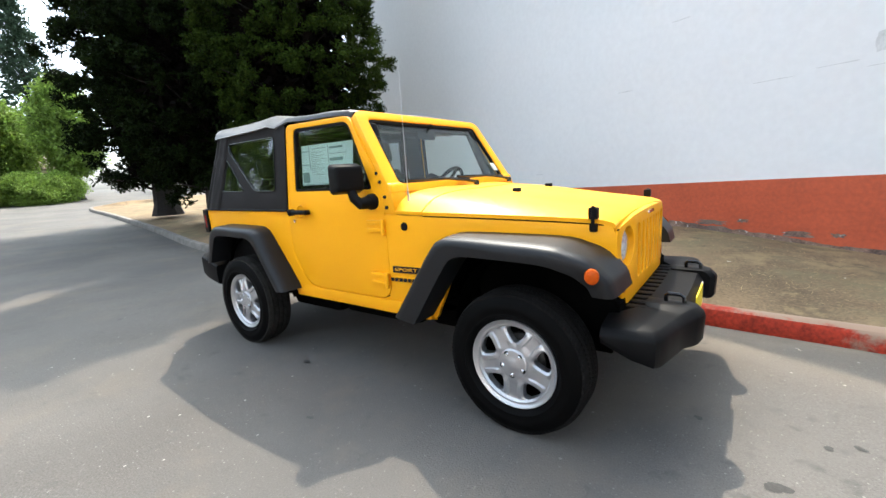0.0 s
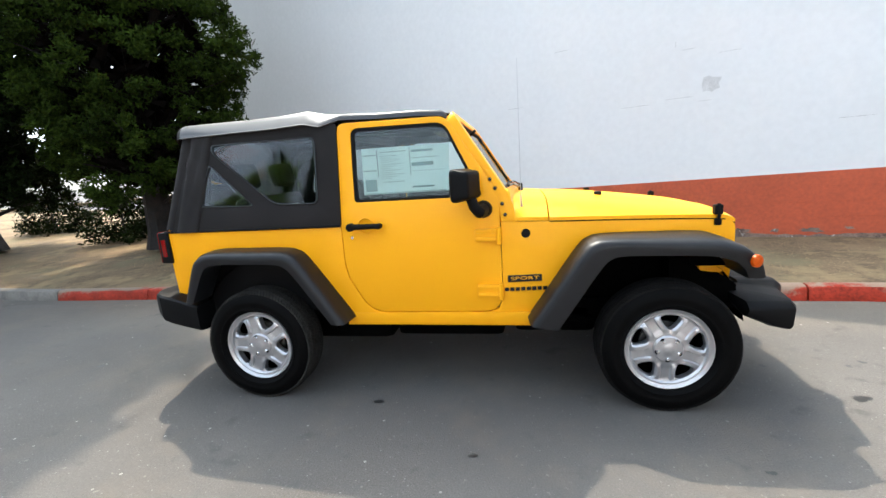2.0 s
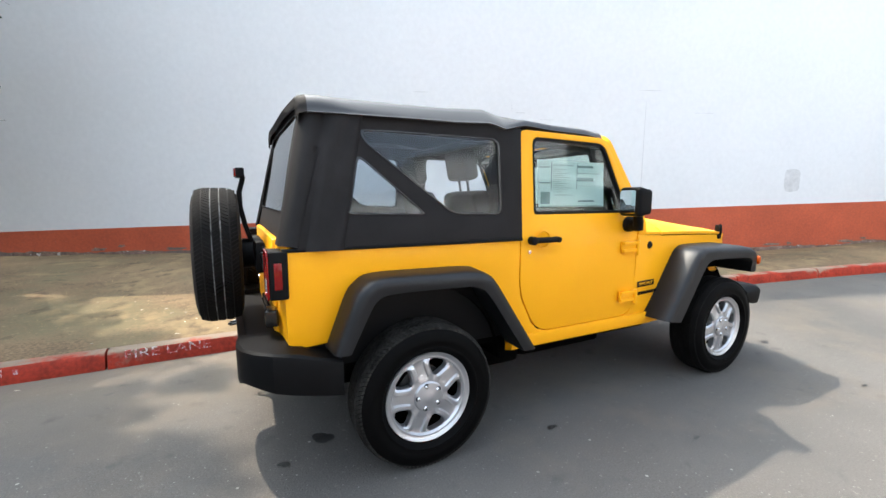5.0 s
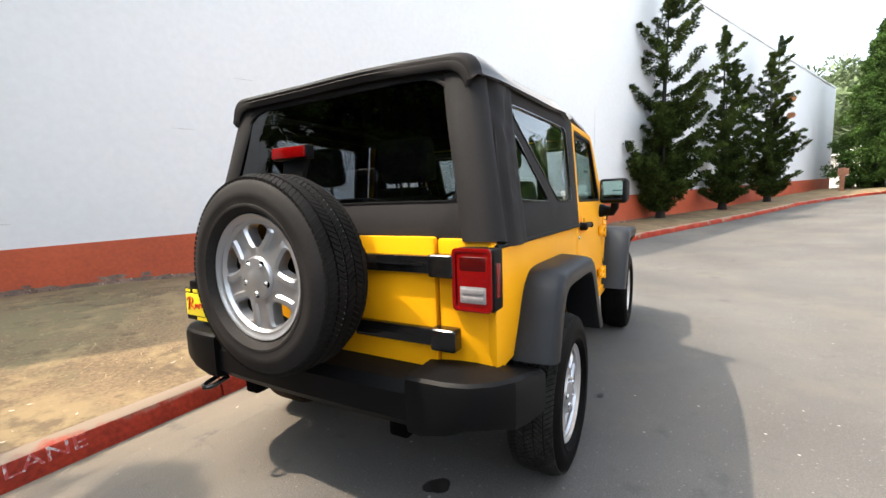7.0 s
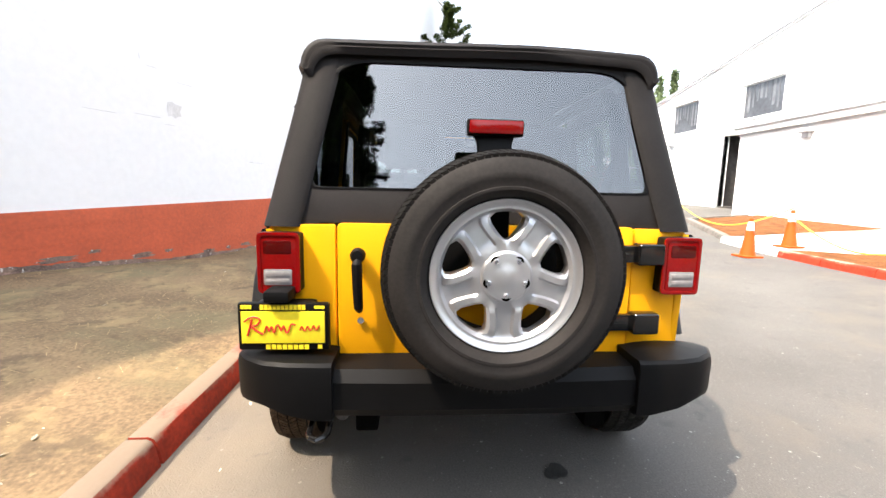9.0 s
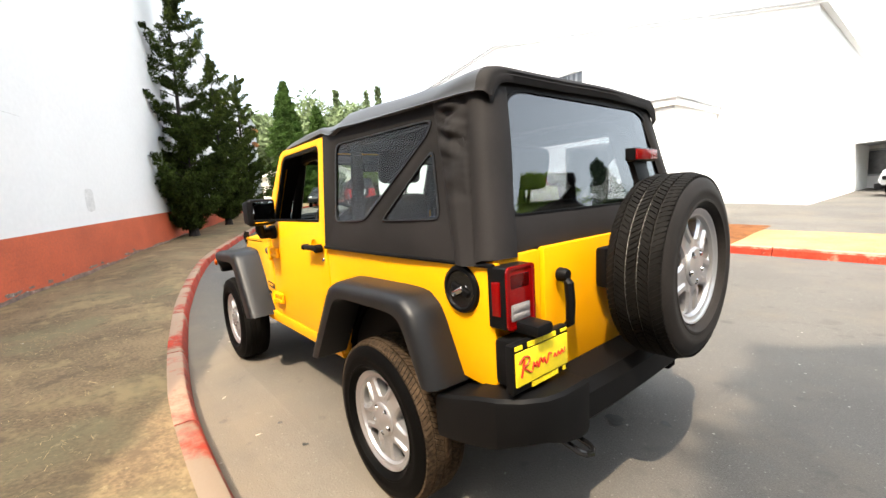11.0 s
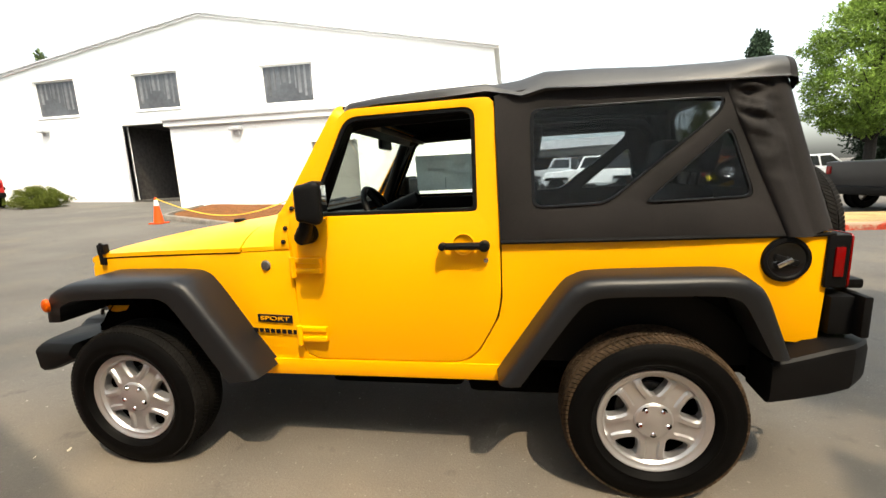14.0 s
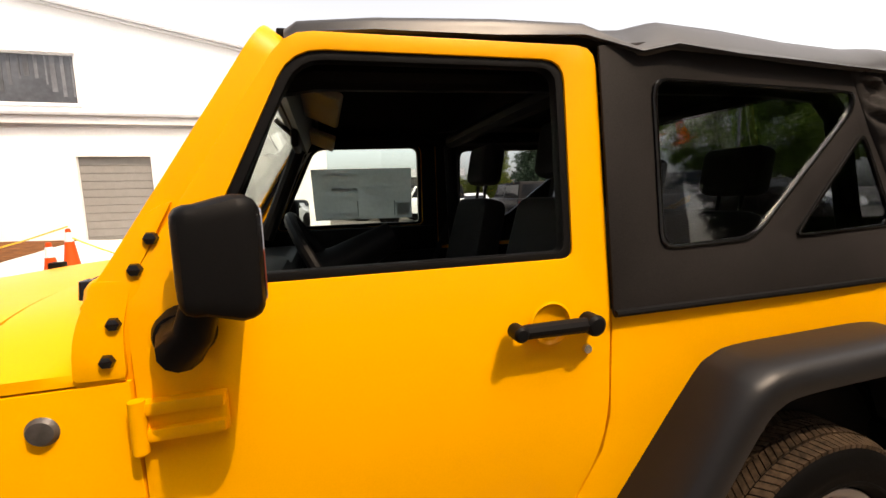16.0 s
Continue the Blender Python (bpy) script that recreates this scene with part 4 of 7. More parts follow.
b = plan_bar([(1.89, -0.40, 0), (1.912, -0.34, 0), (1.918, 0, 0), (1.912, 0.34, 0), (1.89, 0.40, 0)], 0.45, 0.606, 0.18)
part("front_bumper", b, M["trim"], car, "textured black plastic")
for s, _ in SIDES:
    rings = []
    for x, y, z0, z1, xi, yi in ((1.950, 0.335, 0.455, 0.612, 1.735, 0.335), (1.978, 0.36, 0.435, 0.616, 1.735, 0.36), (1.984, 0.40, 0.430, 0.617, 1.735, 0.40), (1.976, 0.44, 0.430, 0.616, 1.735, 0.43), (1.958, 0.475, 0.430, 0.614, 1.735, 0.445), (1.928, 0.52, 0.430, 0.598, 1.735, 0.455), (1.905, 0.62, 0.432, 0.600, 1.725, 0.47), (1.882, 0.72, 0.434, 0.602, 1.705, 0.50), (1.866, 0.785, 0.436, 0.602, 1.685, 0.53), (1.845, 0.822, 0.440, 0.602, 1.67, 0.56), (1.76, 0.834, 0.462, 0.603, 1.65, 0.60), (1.625, 0.834, 0.515, 0.600, 1.61, 0.63)):
        ln = math.hypot(x - xi, y - yi)
        ux, uy = (x - xi) / ln, (y - yi) / ln
        rings.append([(x - ux * o if o < 1 else xi, s * (y - uy * o if o < 1 else yi), z) for o, z in ((9, z0 + 0.05), (0.045, z0), (0.018, z0 + 0.008), (0.006, z0 + 0.03), (0.0, z1 - 0.045), (0.005, z1 - 0.030), (0.030, z1 - 0.006), (0.042, z1), (9, z1 + 0.002))])
    part("bumper_end", loft(rings), M["trim"], car, smooth=32)
    part("tow_hook", tube([(1.815, s * 0.385, 0.60), (1.815, s * 0.385, 0.645), (1.825, s * 0.385, 0.656), (1.875, s * 0.385, 0.656), (1.892, s * 0.385, 0.644), (1.896, s * 0.385, 0.60)], 0.010), M["gloss"], car)
    part("fog_lamp", revolve([(0.0, 0.01), (0.035, 0.008), (0.04, 0.0)], 20, m=Matrix.Translation((1.914, s * 0.25, 0.53)) @ Matrix.Rotation(math.pi / 2, 4, "Y")), M["clearlens"], car)
part("front_plate", box((1.920, -0.15, 0.465), (1.928, 0.15, 0.585), 0.003), M["plate"], car, "plain yellow dealer plate")
for k in range(12):
    y = -0.47 + k * 0.085
    part("bumper_slat", box((1.62, y - 0.03, 0.575), (1.745, y + 0.022, 0.603), 0.004), M["trim"], car)
part("slat_tray", box((1.60, -0.60, 0.53), (1.80, 0.60, 0.574), 0.004), M["under"], car)

# doors
for s, nm in SIDES:
    outline = rounded(DOOR, DRAD, 3)
    door = part("door", sheet([outline, list(reversed(WIN))], lambda x, z: (x, s * (side_y(z) + 0.001), z), (0, -s * 0.045, 0), 0.004), M["yellow"], car)
    part("door_lining", sheet([rounded([(x * 0.985 - 0.002, 1.1 + (z - 1.1) * 0.985) for x, z in DOOR], DRAD, 3), list(reversed(WIN))], lambda x, z: (x, s * (side_y(z) - 0.047), z), (0, -s * 0.008, 0), 0.0), M["trim"], door)
    # rubber round the window
    inner = rounded([(-0.494, 1.248), (-0.490, 1.650), (0.047, 1.639), (0.234, 1.246)], [0.02, 0.04, 0.05, 0.02])
    part("window_seal", sheet([WIN, list(reversed(inner))], lambda x, z: (x, s * (side_y(z) - 0.004), z), (0, -s * 0.03, 0), 0.003), M["trim"], door)
    if s < 0:
        g = part("window_pane", sheet([inner], lambda x, z: (x, s * (side_y(z) - 0.016), z), (0, -s * 0.004, 0), 0), M["glass"], door, smooth=0)
        g.visible_shadow = False
    # handle with round button, cup behind it
    hm = Matrix.Translation((-0.45, s * 0.800, 1.088))
    b = tube([(-0.095, 0, 0), (-0.06, 0, 0.001), (0.07, 0, 0.001), (0.095, 0, 0)], [0.016, 0.017, 0.016, 0.013], 10)
    b.transform(Matrix.Translation((0, s * 0.013, 0)))
    for xx, r in ((-0.09, 0.024), (0.088, 0.017)):
        revolve([(0.0, 0.034), (r * 0.7, 0.032), (r, 0.026), (r, -0.01)], 16, m=Matrix.Translation((xx, 0, 0)) @ Matrix.Rotation(-s * math.pi / 2, 4, "X"), bm=b)
    b.transform(hm)
    part("door_handle", b, M["trim"], door, "black door handle with round push button")
    part("handle_cup", revolve([(0.052, 0.002), (0.046, 0.004), (0.040, -0.004), (0.02, -0.01), (0.0, -0.011)], 28, m=Matrix.Translation((-0.45, s * 0.788, 1.092)) @ Matrix.Rotation(-s * math.pi / 2, 4, "X")), M["yellow"], door)
    part("door_lock", revolve([(0.0, 0.004), (0.010, 0.003), (0.012, -0.004)], 14, m=Matrix.Translation((-0.545, s * 0.787, 1.022)) @ Matrix.Rotation(-s * math.pi / 2, 4, "X")), M["chrome"], door)
    for z in (1.006, 0.676):
        b = box((0.205, s * 0.784 - 0.008, z - 0.036), (0.345, s * 0.784 + 0.008, z + 0.036), 0.004)
        for dz in (-0.024, 0.024):
            box((0.208, s * 0.792 - 0.010, z + dz - 0.012), (0.345, s * 0.792 + 0.010, z + dz + 0.012), 0.006, bm=b)
        tube([(0.343, s * 0.798, z - 0.058), (0.343, s * 0.798, z - 0.052), (0.343, s * 0.798, z + 0.042)], [0.007, 0.013, 0.013], 12, bm=b)
        part("door_hinge", b, M["yellow"], door)
    # mirror
    xh = 0.200
    arm = tube([(0.262, s * 0.79, 1.155), (0.245, s * 0.865, 1.150), (xh + 0.02, s * 0.885, 1.18), (xh, s * 0.89, 1.24)], [0.042, 0.036, 0.03, 0.028], 12)
    revolve([(0.0, 0.02), (0.04, 0.016), (0.048, 0.0), (0.05, -0.03)], 20, m=Matrix.Translation((0.262, s * 0.80, 1.155)) @ Matrix.Rotation(-s * math.pi / 2, 4, "X"), bm=arm)
    mir = part("side_mirror", arm, M["trim"], car, "black plastic side mirror")
    y0, y1 = sorted((s * 0.845, s * 1.055))
    back = Matrix.Translation((-0.054, -s * 0.055, -0.02))
    head = box((0.205, y0, 1.235), (0.305, y1, 1.405), 0.03, 4)
    for v in head.verts:
        if v.co.x > 0.27:
            v.co.z = 1.32 + (v.co.z - 1.32) * 0.86
            v.co.y = s * 0.95 + (v.co.y - s * 0.95) * 0.9
    sweep = Matrix.Translation((0.255, s * 0.88, 0)) @ Matrix.Rotation(s * radians(18), 4, "Z") @ Matrix.Translation((-0.255, -s * 0.88, 0))
    head.transform(back @ sweep @ Matrix.Translation((0.255, s * 0.95, 1.32)) @ Matrix.Diagonal((1.08, 0.95, 1.05, 1)) @ Matrix.Translation((-0.255, -s * 0.95, -1.32)))
    part("mirror_head", head, M["trim"], mir)
    part("mirror_pane", sheet([rounded([(s * 0.862, 1.252), (s * 1.038, 1.252), (s * 1.038, 1.39), (s * 0.862, 1.39)], 0.02)], lambda y, z: back @ sweep @ Vector((0.198, s * 0.95 + (y - s * 0.95) * 0.90, z)), (0.002, 0, 0), 0), M["mirror"], mir, "mirror glass", smooth=0)

# windscreen frame, wipers, aerial
def screen(u, v):
    """u across in [-1, 1], v up in [0, 1]."""
    return (0.432 - 0.322 * v - 0.012 * u * u, u * (0.774 - 0.050 * v), 1.205 + 0.515 * v)


fr_out = rounded([(-1, 0), (1, 0), (1, 1.0), (-1, 1.0)], [0.02, 0.02, 0.12, 0.12], 5)
fr_in = rounded([(-0.87, 0.09), (0.87, 0.09), (0.875, 0.905), (-0.875, 0.905)], 0.06, 4)
frame_bm = sheet([fr_out, list(reversed(fr_in))], screen, (-0.044, 0, -0.028), 0.008)
part("windscreen_frame", frame_bm, M["yellow"], car)
seal_in = rounded([(-0.845, 0.12), (0.845, 0.12), (0.85, 0.875), (-0.85, 0.875)], 0.06, 4)
part("windscreen_seal", sheet([fr_in, list(reversed(seal_in))], lambda u, v: Vector(screen(u, v)) + Vector((-0.008, 0, -0.006)), (-0.02, 0, -0.012), 0), M["trim"], car)
part("screen_lining", sheet([fr_out, list(reversed(seal_in))], lambda u, v: Vector(screen(u * 0.985, 0.02 + v * 0.96)) + Vector((-0.046, 0, -0.030)), (-0.02, 0, -0.012), 0), M["trim"], car)
ws = part("windscreen", sheet([fr_in], lambda u, v: Vector(screen(u, v)) + Vector((-0.018, 0, -0.01)), (-0.004, 0, -0.003), 0), M["glass"], car, smooth=0)
ws.visible_shadow = False
part("screen_sticker", sheet([rounded([(0.74, 0.18), (0.83, 0.18), (0.83, 0.30), (0.74, 0.30)], 0.01, 2)], lambda u, v: Vector(screen(u, v)) + Vector((-0.004, 0, -0.002)), (-0.003, 0, 0), 0), M["paper"], car, "small white sticker", smooth=0)
for y0, y1 in ((0.10, -0.62), (0.62, -0.05)):
    b = tube([(0.47, y0, 1.222), (0.445, y0 - 0.1, 1.240), (0.425, (y0 + y1) / 2, 1.262)], [0.013, 0.009, 0.006])
    tube([(0.424, y0 - 0.03, 1.250), (0.416, (y0 + y1) / 2, 1.262), (0.402, y1, 1.272)], 0.009, 6, bm=b)
    revolve([(0.0, 0.02), (0.016, 0.016), (0.02, -0.02)], 12, m=Matrix.Translation((0.47, y0, 1.218)), bm=b)
    part("wiper", b, M["gloss"], car)
for s, _ in SIDES:
    plate = rounded([(0.268, 1.385), (0.318, 1.360), (0.408, 1.225), (0.432, 1.160), (0.436, 1.086), (0.358, 1.086), (0.356, 1.172), (0.340, 1.244)], [0.008, 0.02, 0.03, 0.03, 0.01, 0.008, 0.02, 0.03], 3)
    fp = part("frame_hinge", sheet([plate], lambda x, z: (x, s * (0.786 - 0.085 * max(0, z - 1.12) - 0.05 * max(0, x - 0.36)), z), (0, -s * 0.03, 0), 0.004), M["yellow"], car)
    for x, z in ((0.304, 1.321), (0.331, 1.269), (0.368, 1.180), (0.382, 1.118)):
        yy = s * (0.787 - 0.085 * max(0, z - 1.12))
        part("frame_bolt", revolve([(0.0, 0.008), (0.006, 0.008), (0.0105, 0.006), (0.013, -0.004)], 6, m=Matrix.Translation((x, yy, z)) @ Matrix.Rotation(-s * math.pi / 2, 4, "X")), M["gloss"], fp)
part("aerial", tube([(0.475, -0.69, 1.13), (0.473, -0.69, 1.25), (0.475, -0.695, 1.96)], [0.010, 0.0018, 0.0009], 6), M["alloy"], car, "thin whip aerial")

# badges on the cowl sides
for s, _ in SIDES:
    y = s * (side_y(1.0) + half_width(0.49) - 0.782)
    part("side_badge", revolve([(0.0, 0.007), (0.02, 0.006), (0.026, -0.002)], 20, m=Matrix.Translation((0.493, y, 1.005)) @ Matrix.Rotation(-s * math.pi / 2, 4, "X")), M["trim"] if s < 0 else M["steel"], car)
    ym = s * (side_y(0.74) + half_width(0.48) - 0.782 + 0.0015)
    y0, y1 = sorted((ym, ym + s * 0.002))
    turn = Matrix.Translation((0.48, ym, 0.742)) @ Matrix.Rotation(math.atan(s * (half_width(0.56) - half_width(0.40)) / 0.16), 4, "Z")
    tm = turn @ Matrix.Translation((0, s * 0.0006, 0)) @ Matrix.Rotation(math.pi if s > 0 else 0, 4, "Z") @ Matrix.Rotation(math.pi / 2, 4, "X")
    pl = part("trim_badge", box((-0.098, -0.002, -0.021), (0.098, 0.002, 0.020), 0.003, 1, m=turn), M["gloss"], car, "black trim badge with yellow letters")
    text_part("SPORT", 0.034, tm @ Matrix.Translation((0, 0, 0.0022)) @ Matrix.Diagonal((1.62, 0.82, 1, 1)), M["yellow"], pl, depth=0.0008)
    for k in range(8):
        x = -0.118 + 0.0315 * k
        part("name_bar", box((x, -0.002, -0.074), (x + 0.024, 0.002, -0.053), 0, m=turn), M["gloss"], car)

# ---- car: soft top, rear, cabin, underside ----
def top_y(x, z):
    """Outer face of the soft top's sides, which lean in towards the rear."""
    t = min(1.05, max(0, (z - 1.1) / 0.64))
    return 0.797 - t * (0.055 + 0.085 * min(1, max(0, (-x - 0.6) / 1.2)))


QWIN = rounded([(-1.035, 1.245), (-0.740, 1.238), (-0.735, 1.640), (-1.36, 1.648), (-1.490, 1.645), (-1.470, 1.590)], [0.05, 0.04, 0.045, 0.02, 0.04, 0.03], 3)
TWIN = rounded([(-1.585, 1.256), (-1.175, 1.246), (-1.505, 1.535)], [0.04, 0.035, 0.04], 3)


def inset(loop, d):
    """The loop drawn in towards its middle by about d."""
    cx, cz = sum(p[0] for p in loop) / len(loop), sum(p[1] for p in loop) / len(loop)
    return [(x + (cx - x) * d / max(0.05, math.hypot(x - cx, z - cz)), z + (cz - z) * d / max(0.05, math.hypot(x - cx, z - cz))) for x, z in loop]


soft_top = new("soft_top")
soft_top.parent = car
soft_top["label"] = "black canvas soft top with smoked windows"
for s, _ in SIDES:
    outer = [(-1.80, 1.105), (-1.2, 1.100), (-0.607, 1.098), (-0.600, 1.40), (-0.592, 1.700), (-0.72, 1.720), (-0.9, 1.730), (-1.25, 1.728), (-1.60, 1.728), (-1.70, 1.45)]
    part("side_panel", sheet([outer, list(reversed(QWIN)), list(reversed(TWIN))], lambda x, z: (x, s * (top_y(x, z) + 0.004 * noise.noise(Vector((3 * x, 4 * z, 2 + s)))), z), (0, -s * 0.008, 0), 0.002), M["canvas"], soft_top)
    for w in (QWIN, TWIN):
        p = part("quarter_window", sheet([[(x, z) for x, z in w]], lambda x, z: (x, s * (top_y(x, z) - 0.003), z), (0, -s * 0.002, 0), 0), M["tint"], soft_top, smooth=0)
        p.visible_shadow = False
        part("window_welt", sheet([w, list(reversed(inset(w, 0.014)))], lambda x, z: (x, s * (top_y(x, z) + 0.005), z), (0, -s * 0.011, 0), 0.002), M["gloss"], soft_top)
    # folded corner of the canvas, creased most towards the roof
    rings = []
    for k in range(72):
        t = k / 71
        z = 1.102 + 0.626 * t
        xr = -1.865 + 0.135 * t
        pts = []
        for c, (ox, oy) in enumerate(((0.27, 0.001), (0.265, 0.007), (0.245, 0.009), (0.22, 0.009), (0.195, 0.010), (0.17, 0.010), (0.145, 0.009), (0.12, 0.006), (0.10, 0.001), (0.085, -0.002), (0.07, 0.004), (0.045, 0.001), (0.022, -0.010), (0.004, -0.035), (-0.004, -0.075), (-0.003, -0.12))):
            wide = max(0.0, 1 - ((c - 5) / 4.6) ** 2)
            if s > 0:
                if c < 10:
                    ox = 0.07 + (ox - 0.07) * (0.52 + 0.42 * t)
                high = min(1, max(0, (t - 0.30) / 0.35))
                slant = 12.0 * t + 0.16 * c + 1.3 * noise.noise(Vector((2.2 * t, 0.13 * c, 3.0)))
                crease = noise.noise(Vector((slant, 0.22 * c, 1.0))) + 0.5 * noise.noise(Vector((2.1 * slant, 0.3 * c, 7.0)))
                long = noise.noise(Vector((0.55 * c, 1.6 * t, 11.0)))
                fold = wide * (0.030 * high * crease + 0.014 * long + 0.006)
            else:
                long = noise.noise(Vector((0.5 * c + 1.8 * t, 1.3 * t, 21.0)))
                slant = 7.0 * t - 0.30 * c + 1.2 * noise.noise(Vector((2.0 * t, 0.2 * c, 9.0)))
                fold = wide * (0.018 * long + 0.008 + 0.013 * noise.noise(Vector((slant, 0.25 * c, 5.0))))
                if c in (8, 9):
                    fold -= 0.010
            if c >= 10:
                ox -= 0.005 * (c % 2) * (0.6 + 0.4 * math.sin(8 * t + c))
            pts.append((xr + ox, top_y(xr + ox, z) + oy + fold, z + 0.024 * (1 - t) * min(1, max(0, (c - 8) / 3))))
        ring = [(x, s * y, zz) for x, y, zz in pts]
        ring += [(x + 0.012, s * (y - 0.016), zz) for x, y, zz in reversed(pts)]
        rings.append(ring)
    part("corner_fold", loft(rings), M["canvas"], soft_top, smooth=75)
    # hem along the tub
    part("lower_hem", tube([(-1.86, s * 0.785, 1.108), (-1.2, s * 0.797, 1.104), (-0.61, s * 0.797, 1.100)], 0.009, 8), M["trim"], soft_top)

RW = rounded([(0.640, 1.262), (-0.635, 1.262), (-0.592, 1.730), (0.592, 1.730)], [0.035, 0.035, 0.17, 0.17], 7)
rx = lambda y, z: (-1.862 + 0.205 * (z - 1.10) + 0.03 * abs(y) ** 3, y, z)
rear_out = [(0.70, 1.105), (0.60, 1.135), (0.595, 1.14), (-0.555, 1.14), (-0.56, 1.135), (-0.70, 1.105), (-0.665, 1.45), (-0.60, 1.755), (-0.3, 1.77), (0, 1.775), (0.3, 1.77), (0.60, 1.755), (0.665, 1.45)]
part("rear_panel", sheet([rear_out, list(reversed(RW))], rx, (0.008, 0, 0), 0.002), M["canvas"], soft_top)
p = part("rear_window", sheet([RW], lambda y, z: Vector(rx(y, z)) + Vector((0.003, 0, 0)), (0.002, 0, 0), 0), M["reartint"], soft_top, smooth=0)
p.visible_shadow = False
part("rear_welt", sheet([RW, list(reversed(inset(RW, 0.016)))], lambda y, z: Vector(rx(y, z)) + Vector((-0.004, 0, 0)), (0.006, 0, 0), 0.002), M["trim"], soft_top)

# roof skin over the bows, hanging over the sides as a straight band
rings = []
for x, zc, W in ((0.070, 1.722, 0.707), (0.045, 1.738, 0.714), (-0.10, 1.752, 0.724), (-0.35, 1.760, 0.734), (-0.56, 1.768, 0.740), (-0.70, 1.785, 0.752), (-0.80, 1.810, 0.750), (-1.0, 1.806, 0.741), (-1.25, 1.802, 0.727), (-1.5, 1.802, 0.711), (-1.60, 1.806, 0.702), (-1.665, 1.808, 0.692), (-1.712, 1.808, 0.682), (-1.744, 1.803, 0.670), (-1.757, 1.788, 0.655), (-1.748, 1.764, 0.640)):
    up = []
    rear = min(1, max(0, (-x - 1.45) / 0.22))
    rad = 0.024 if x > -0.65 else 0.078
    sag = 0.006 * math.sin(math.pi * min(1, max(0, (-x - 0.8) / 0.85)))
    for u in (-1, -0.997, -0.985, -0.965, -0.94, -0.91, -0.87, -0.8, -0.55, -0.28, 0, 0.28, 0.55, 0.8, 0.87, 0.91, 0.94, 0.965, 0.985, 0.997, 1):
        d = abs(u) * W - (W - rad)
        arc = rad - math.sqrt(max(0, rad * rad - d * d)) if d > 0 else 0.0
        slope = 0.0 if d <= 0 else arc if x > -0.65 else 0.72 * d + 0.25 * d * d / rad
        fall = slope + (arc - slope) * rear
        z = zc - 0.014 * u * u - sag * (1 - u * u) - fall + 0.003 * math.sin(9 * x + 5 * u)
        up.append((x, u * W, z))
    drop = 0.010 if x > -0.65 else 0.007
    under = [(px, py * 0.985, pz - 0.014) for px, py, pz in reversed(up)]
    zl = up[0][2] - drop
    flare_out = 0.004 if x > -0.65 else 0.008
    rings.append(up + [(x, W + flare_out, zl), (x, W * 0.985, zl)] + under[1:-1] + [(x, -W * 0.985, zl), (x, -W - flare_out, zl)])
part("roof", loft(rings[:13]), M["roofcanvas"], soft_top, smooth=60)
part("rear_hem", loft(rings[12:]), M["canvas"], soft_top, smooth=60)
# near-black sheet added below the roof as shade on the cabin ceiling
shade_rings = [[(x, -0.60, z - 0.05), (x, 0, z - 0.034), (x, 0.60, z - 0.05), (x, 0.60, z - 0.056), (x, 0, z - 0.040), (x, -0.60, z - 0.056)] for x, z in ((0.02, 1.742), (-0.35, 1.760), (-0.56, 1.768), (-0.80, 1.806), (-1.25, 1.803), (-1.68, 1.800))]
part("roof_lining", loft(shade_rings), M["under"], soft_top)
part("header_rail", box((0.03, -0.69, 1.690), (0.085, 0.69, 1.710), 0.006), M["trim"], soft_top)

# tub rear, tailgate, lamps
for s, _ in SIDES:
    y_in = 0.562 if s < 0 else 0.537
    post = [(y_in, 1.135), (0.66, 1.134), (0.775, 1.126), (0.775, 0.650), (y_in, 0.645)]
    part("rear_post", sheet([[(s * y, z) for y, z in post]], lambda y, z: (-1.862 + 0.03 * max(0, abs(y) - 0.70) * 8, y, z), (0.03, 0, 0), 0.012), M["yellow"], car)
gate = rounded([(0.530, 1.140), (-0.555, 1.140), (-0.555, 0.650), (0.530, 0.650)], 0.015, 2)
tailgate = part("tailgate", sheet([gate], lambda y, z: (-1.872 - 0.008 * math.sin((z - 0.66) * 6.5), y, z), (0.03, 0, 0), 0.008), M["yellow"], car, "yellow swing tailgate")
part("sill_rear", box((-1.855, -0.76, 0.60), (-1.80, 0.76, 0.642), 0.008), M["yellow"], car)
for z in (1.045, 0.785):
    b = box((-1.925, -0.655, z - 0.040), (-1.868, -0.555, z + 0.040), 0.012, 3)
    box((-1.905, -0.57, z - 0.032), (-1.876, -0.20, z + 0.032), 0.008, bm=b)
    box((-1.912, -0.53, z - 0.005), (-1.88, -0.22, z + 0.005), 0.003, bm=b)
    part("tailgate_hinge", b, M["gloss"], tailgate, "gloss black strap hinge")
b = tube([(-1.905, 0.455, 1.02), (-1.925, 0.455, 1.0), (-1.930, 0.453, 0.93), (-1.925, 0.45, 0.85), (-1.905, 0.45, 0.835)], [0.014, 0.019, 0.018, 0.017, 0.012], 10)
revolve([(0.0, 0.03), (0.02, 0.028), (0.026, 0.018), (0.027, -0.01)], 18, m=Matrix.Translation((-1.895, 0.455, 1.03)) @ Matrix.Rotation(-math.pi / 2, 4, "Y"), bm=b)
part("gate_handle", b, M["trim"], tailgate, "black pull handle")
part("gate_lock", revolve([(0.0, 0.004), (0.012, 0.003), (0.014, -0.004)], 14, m=Matrix.Translation((-1.882, 0.448, 0.79)) @ Matrix.Rotation(-math.pi / 2, 4, "Y")), M["chrome"], tailgate)
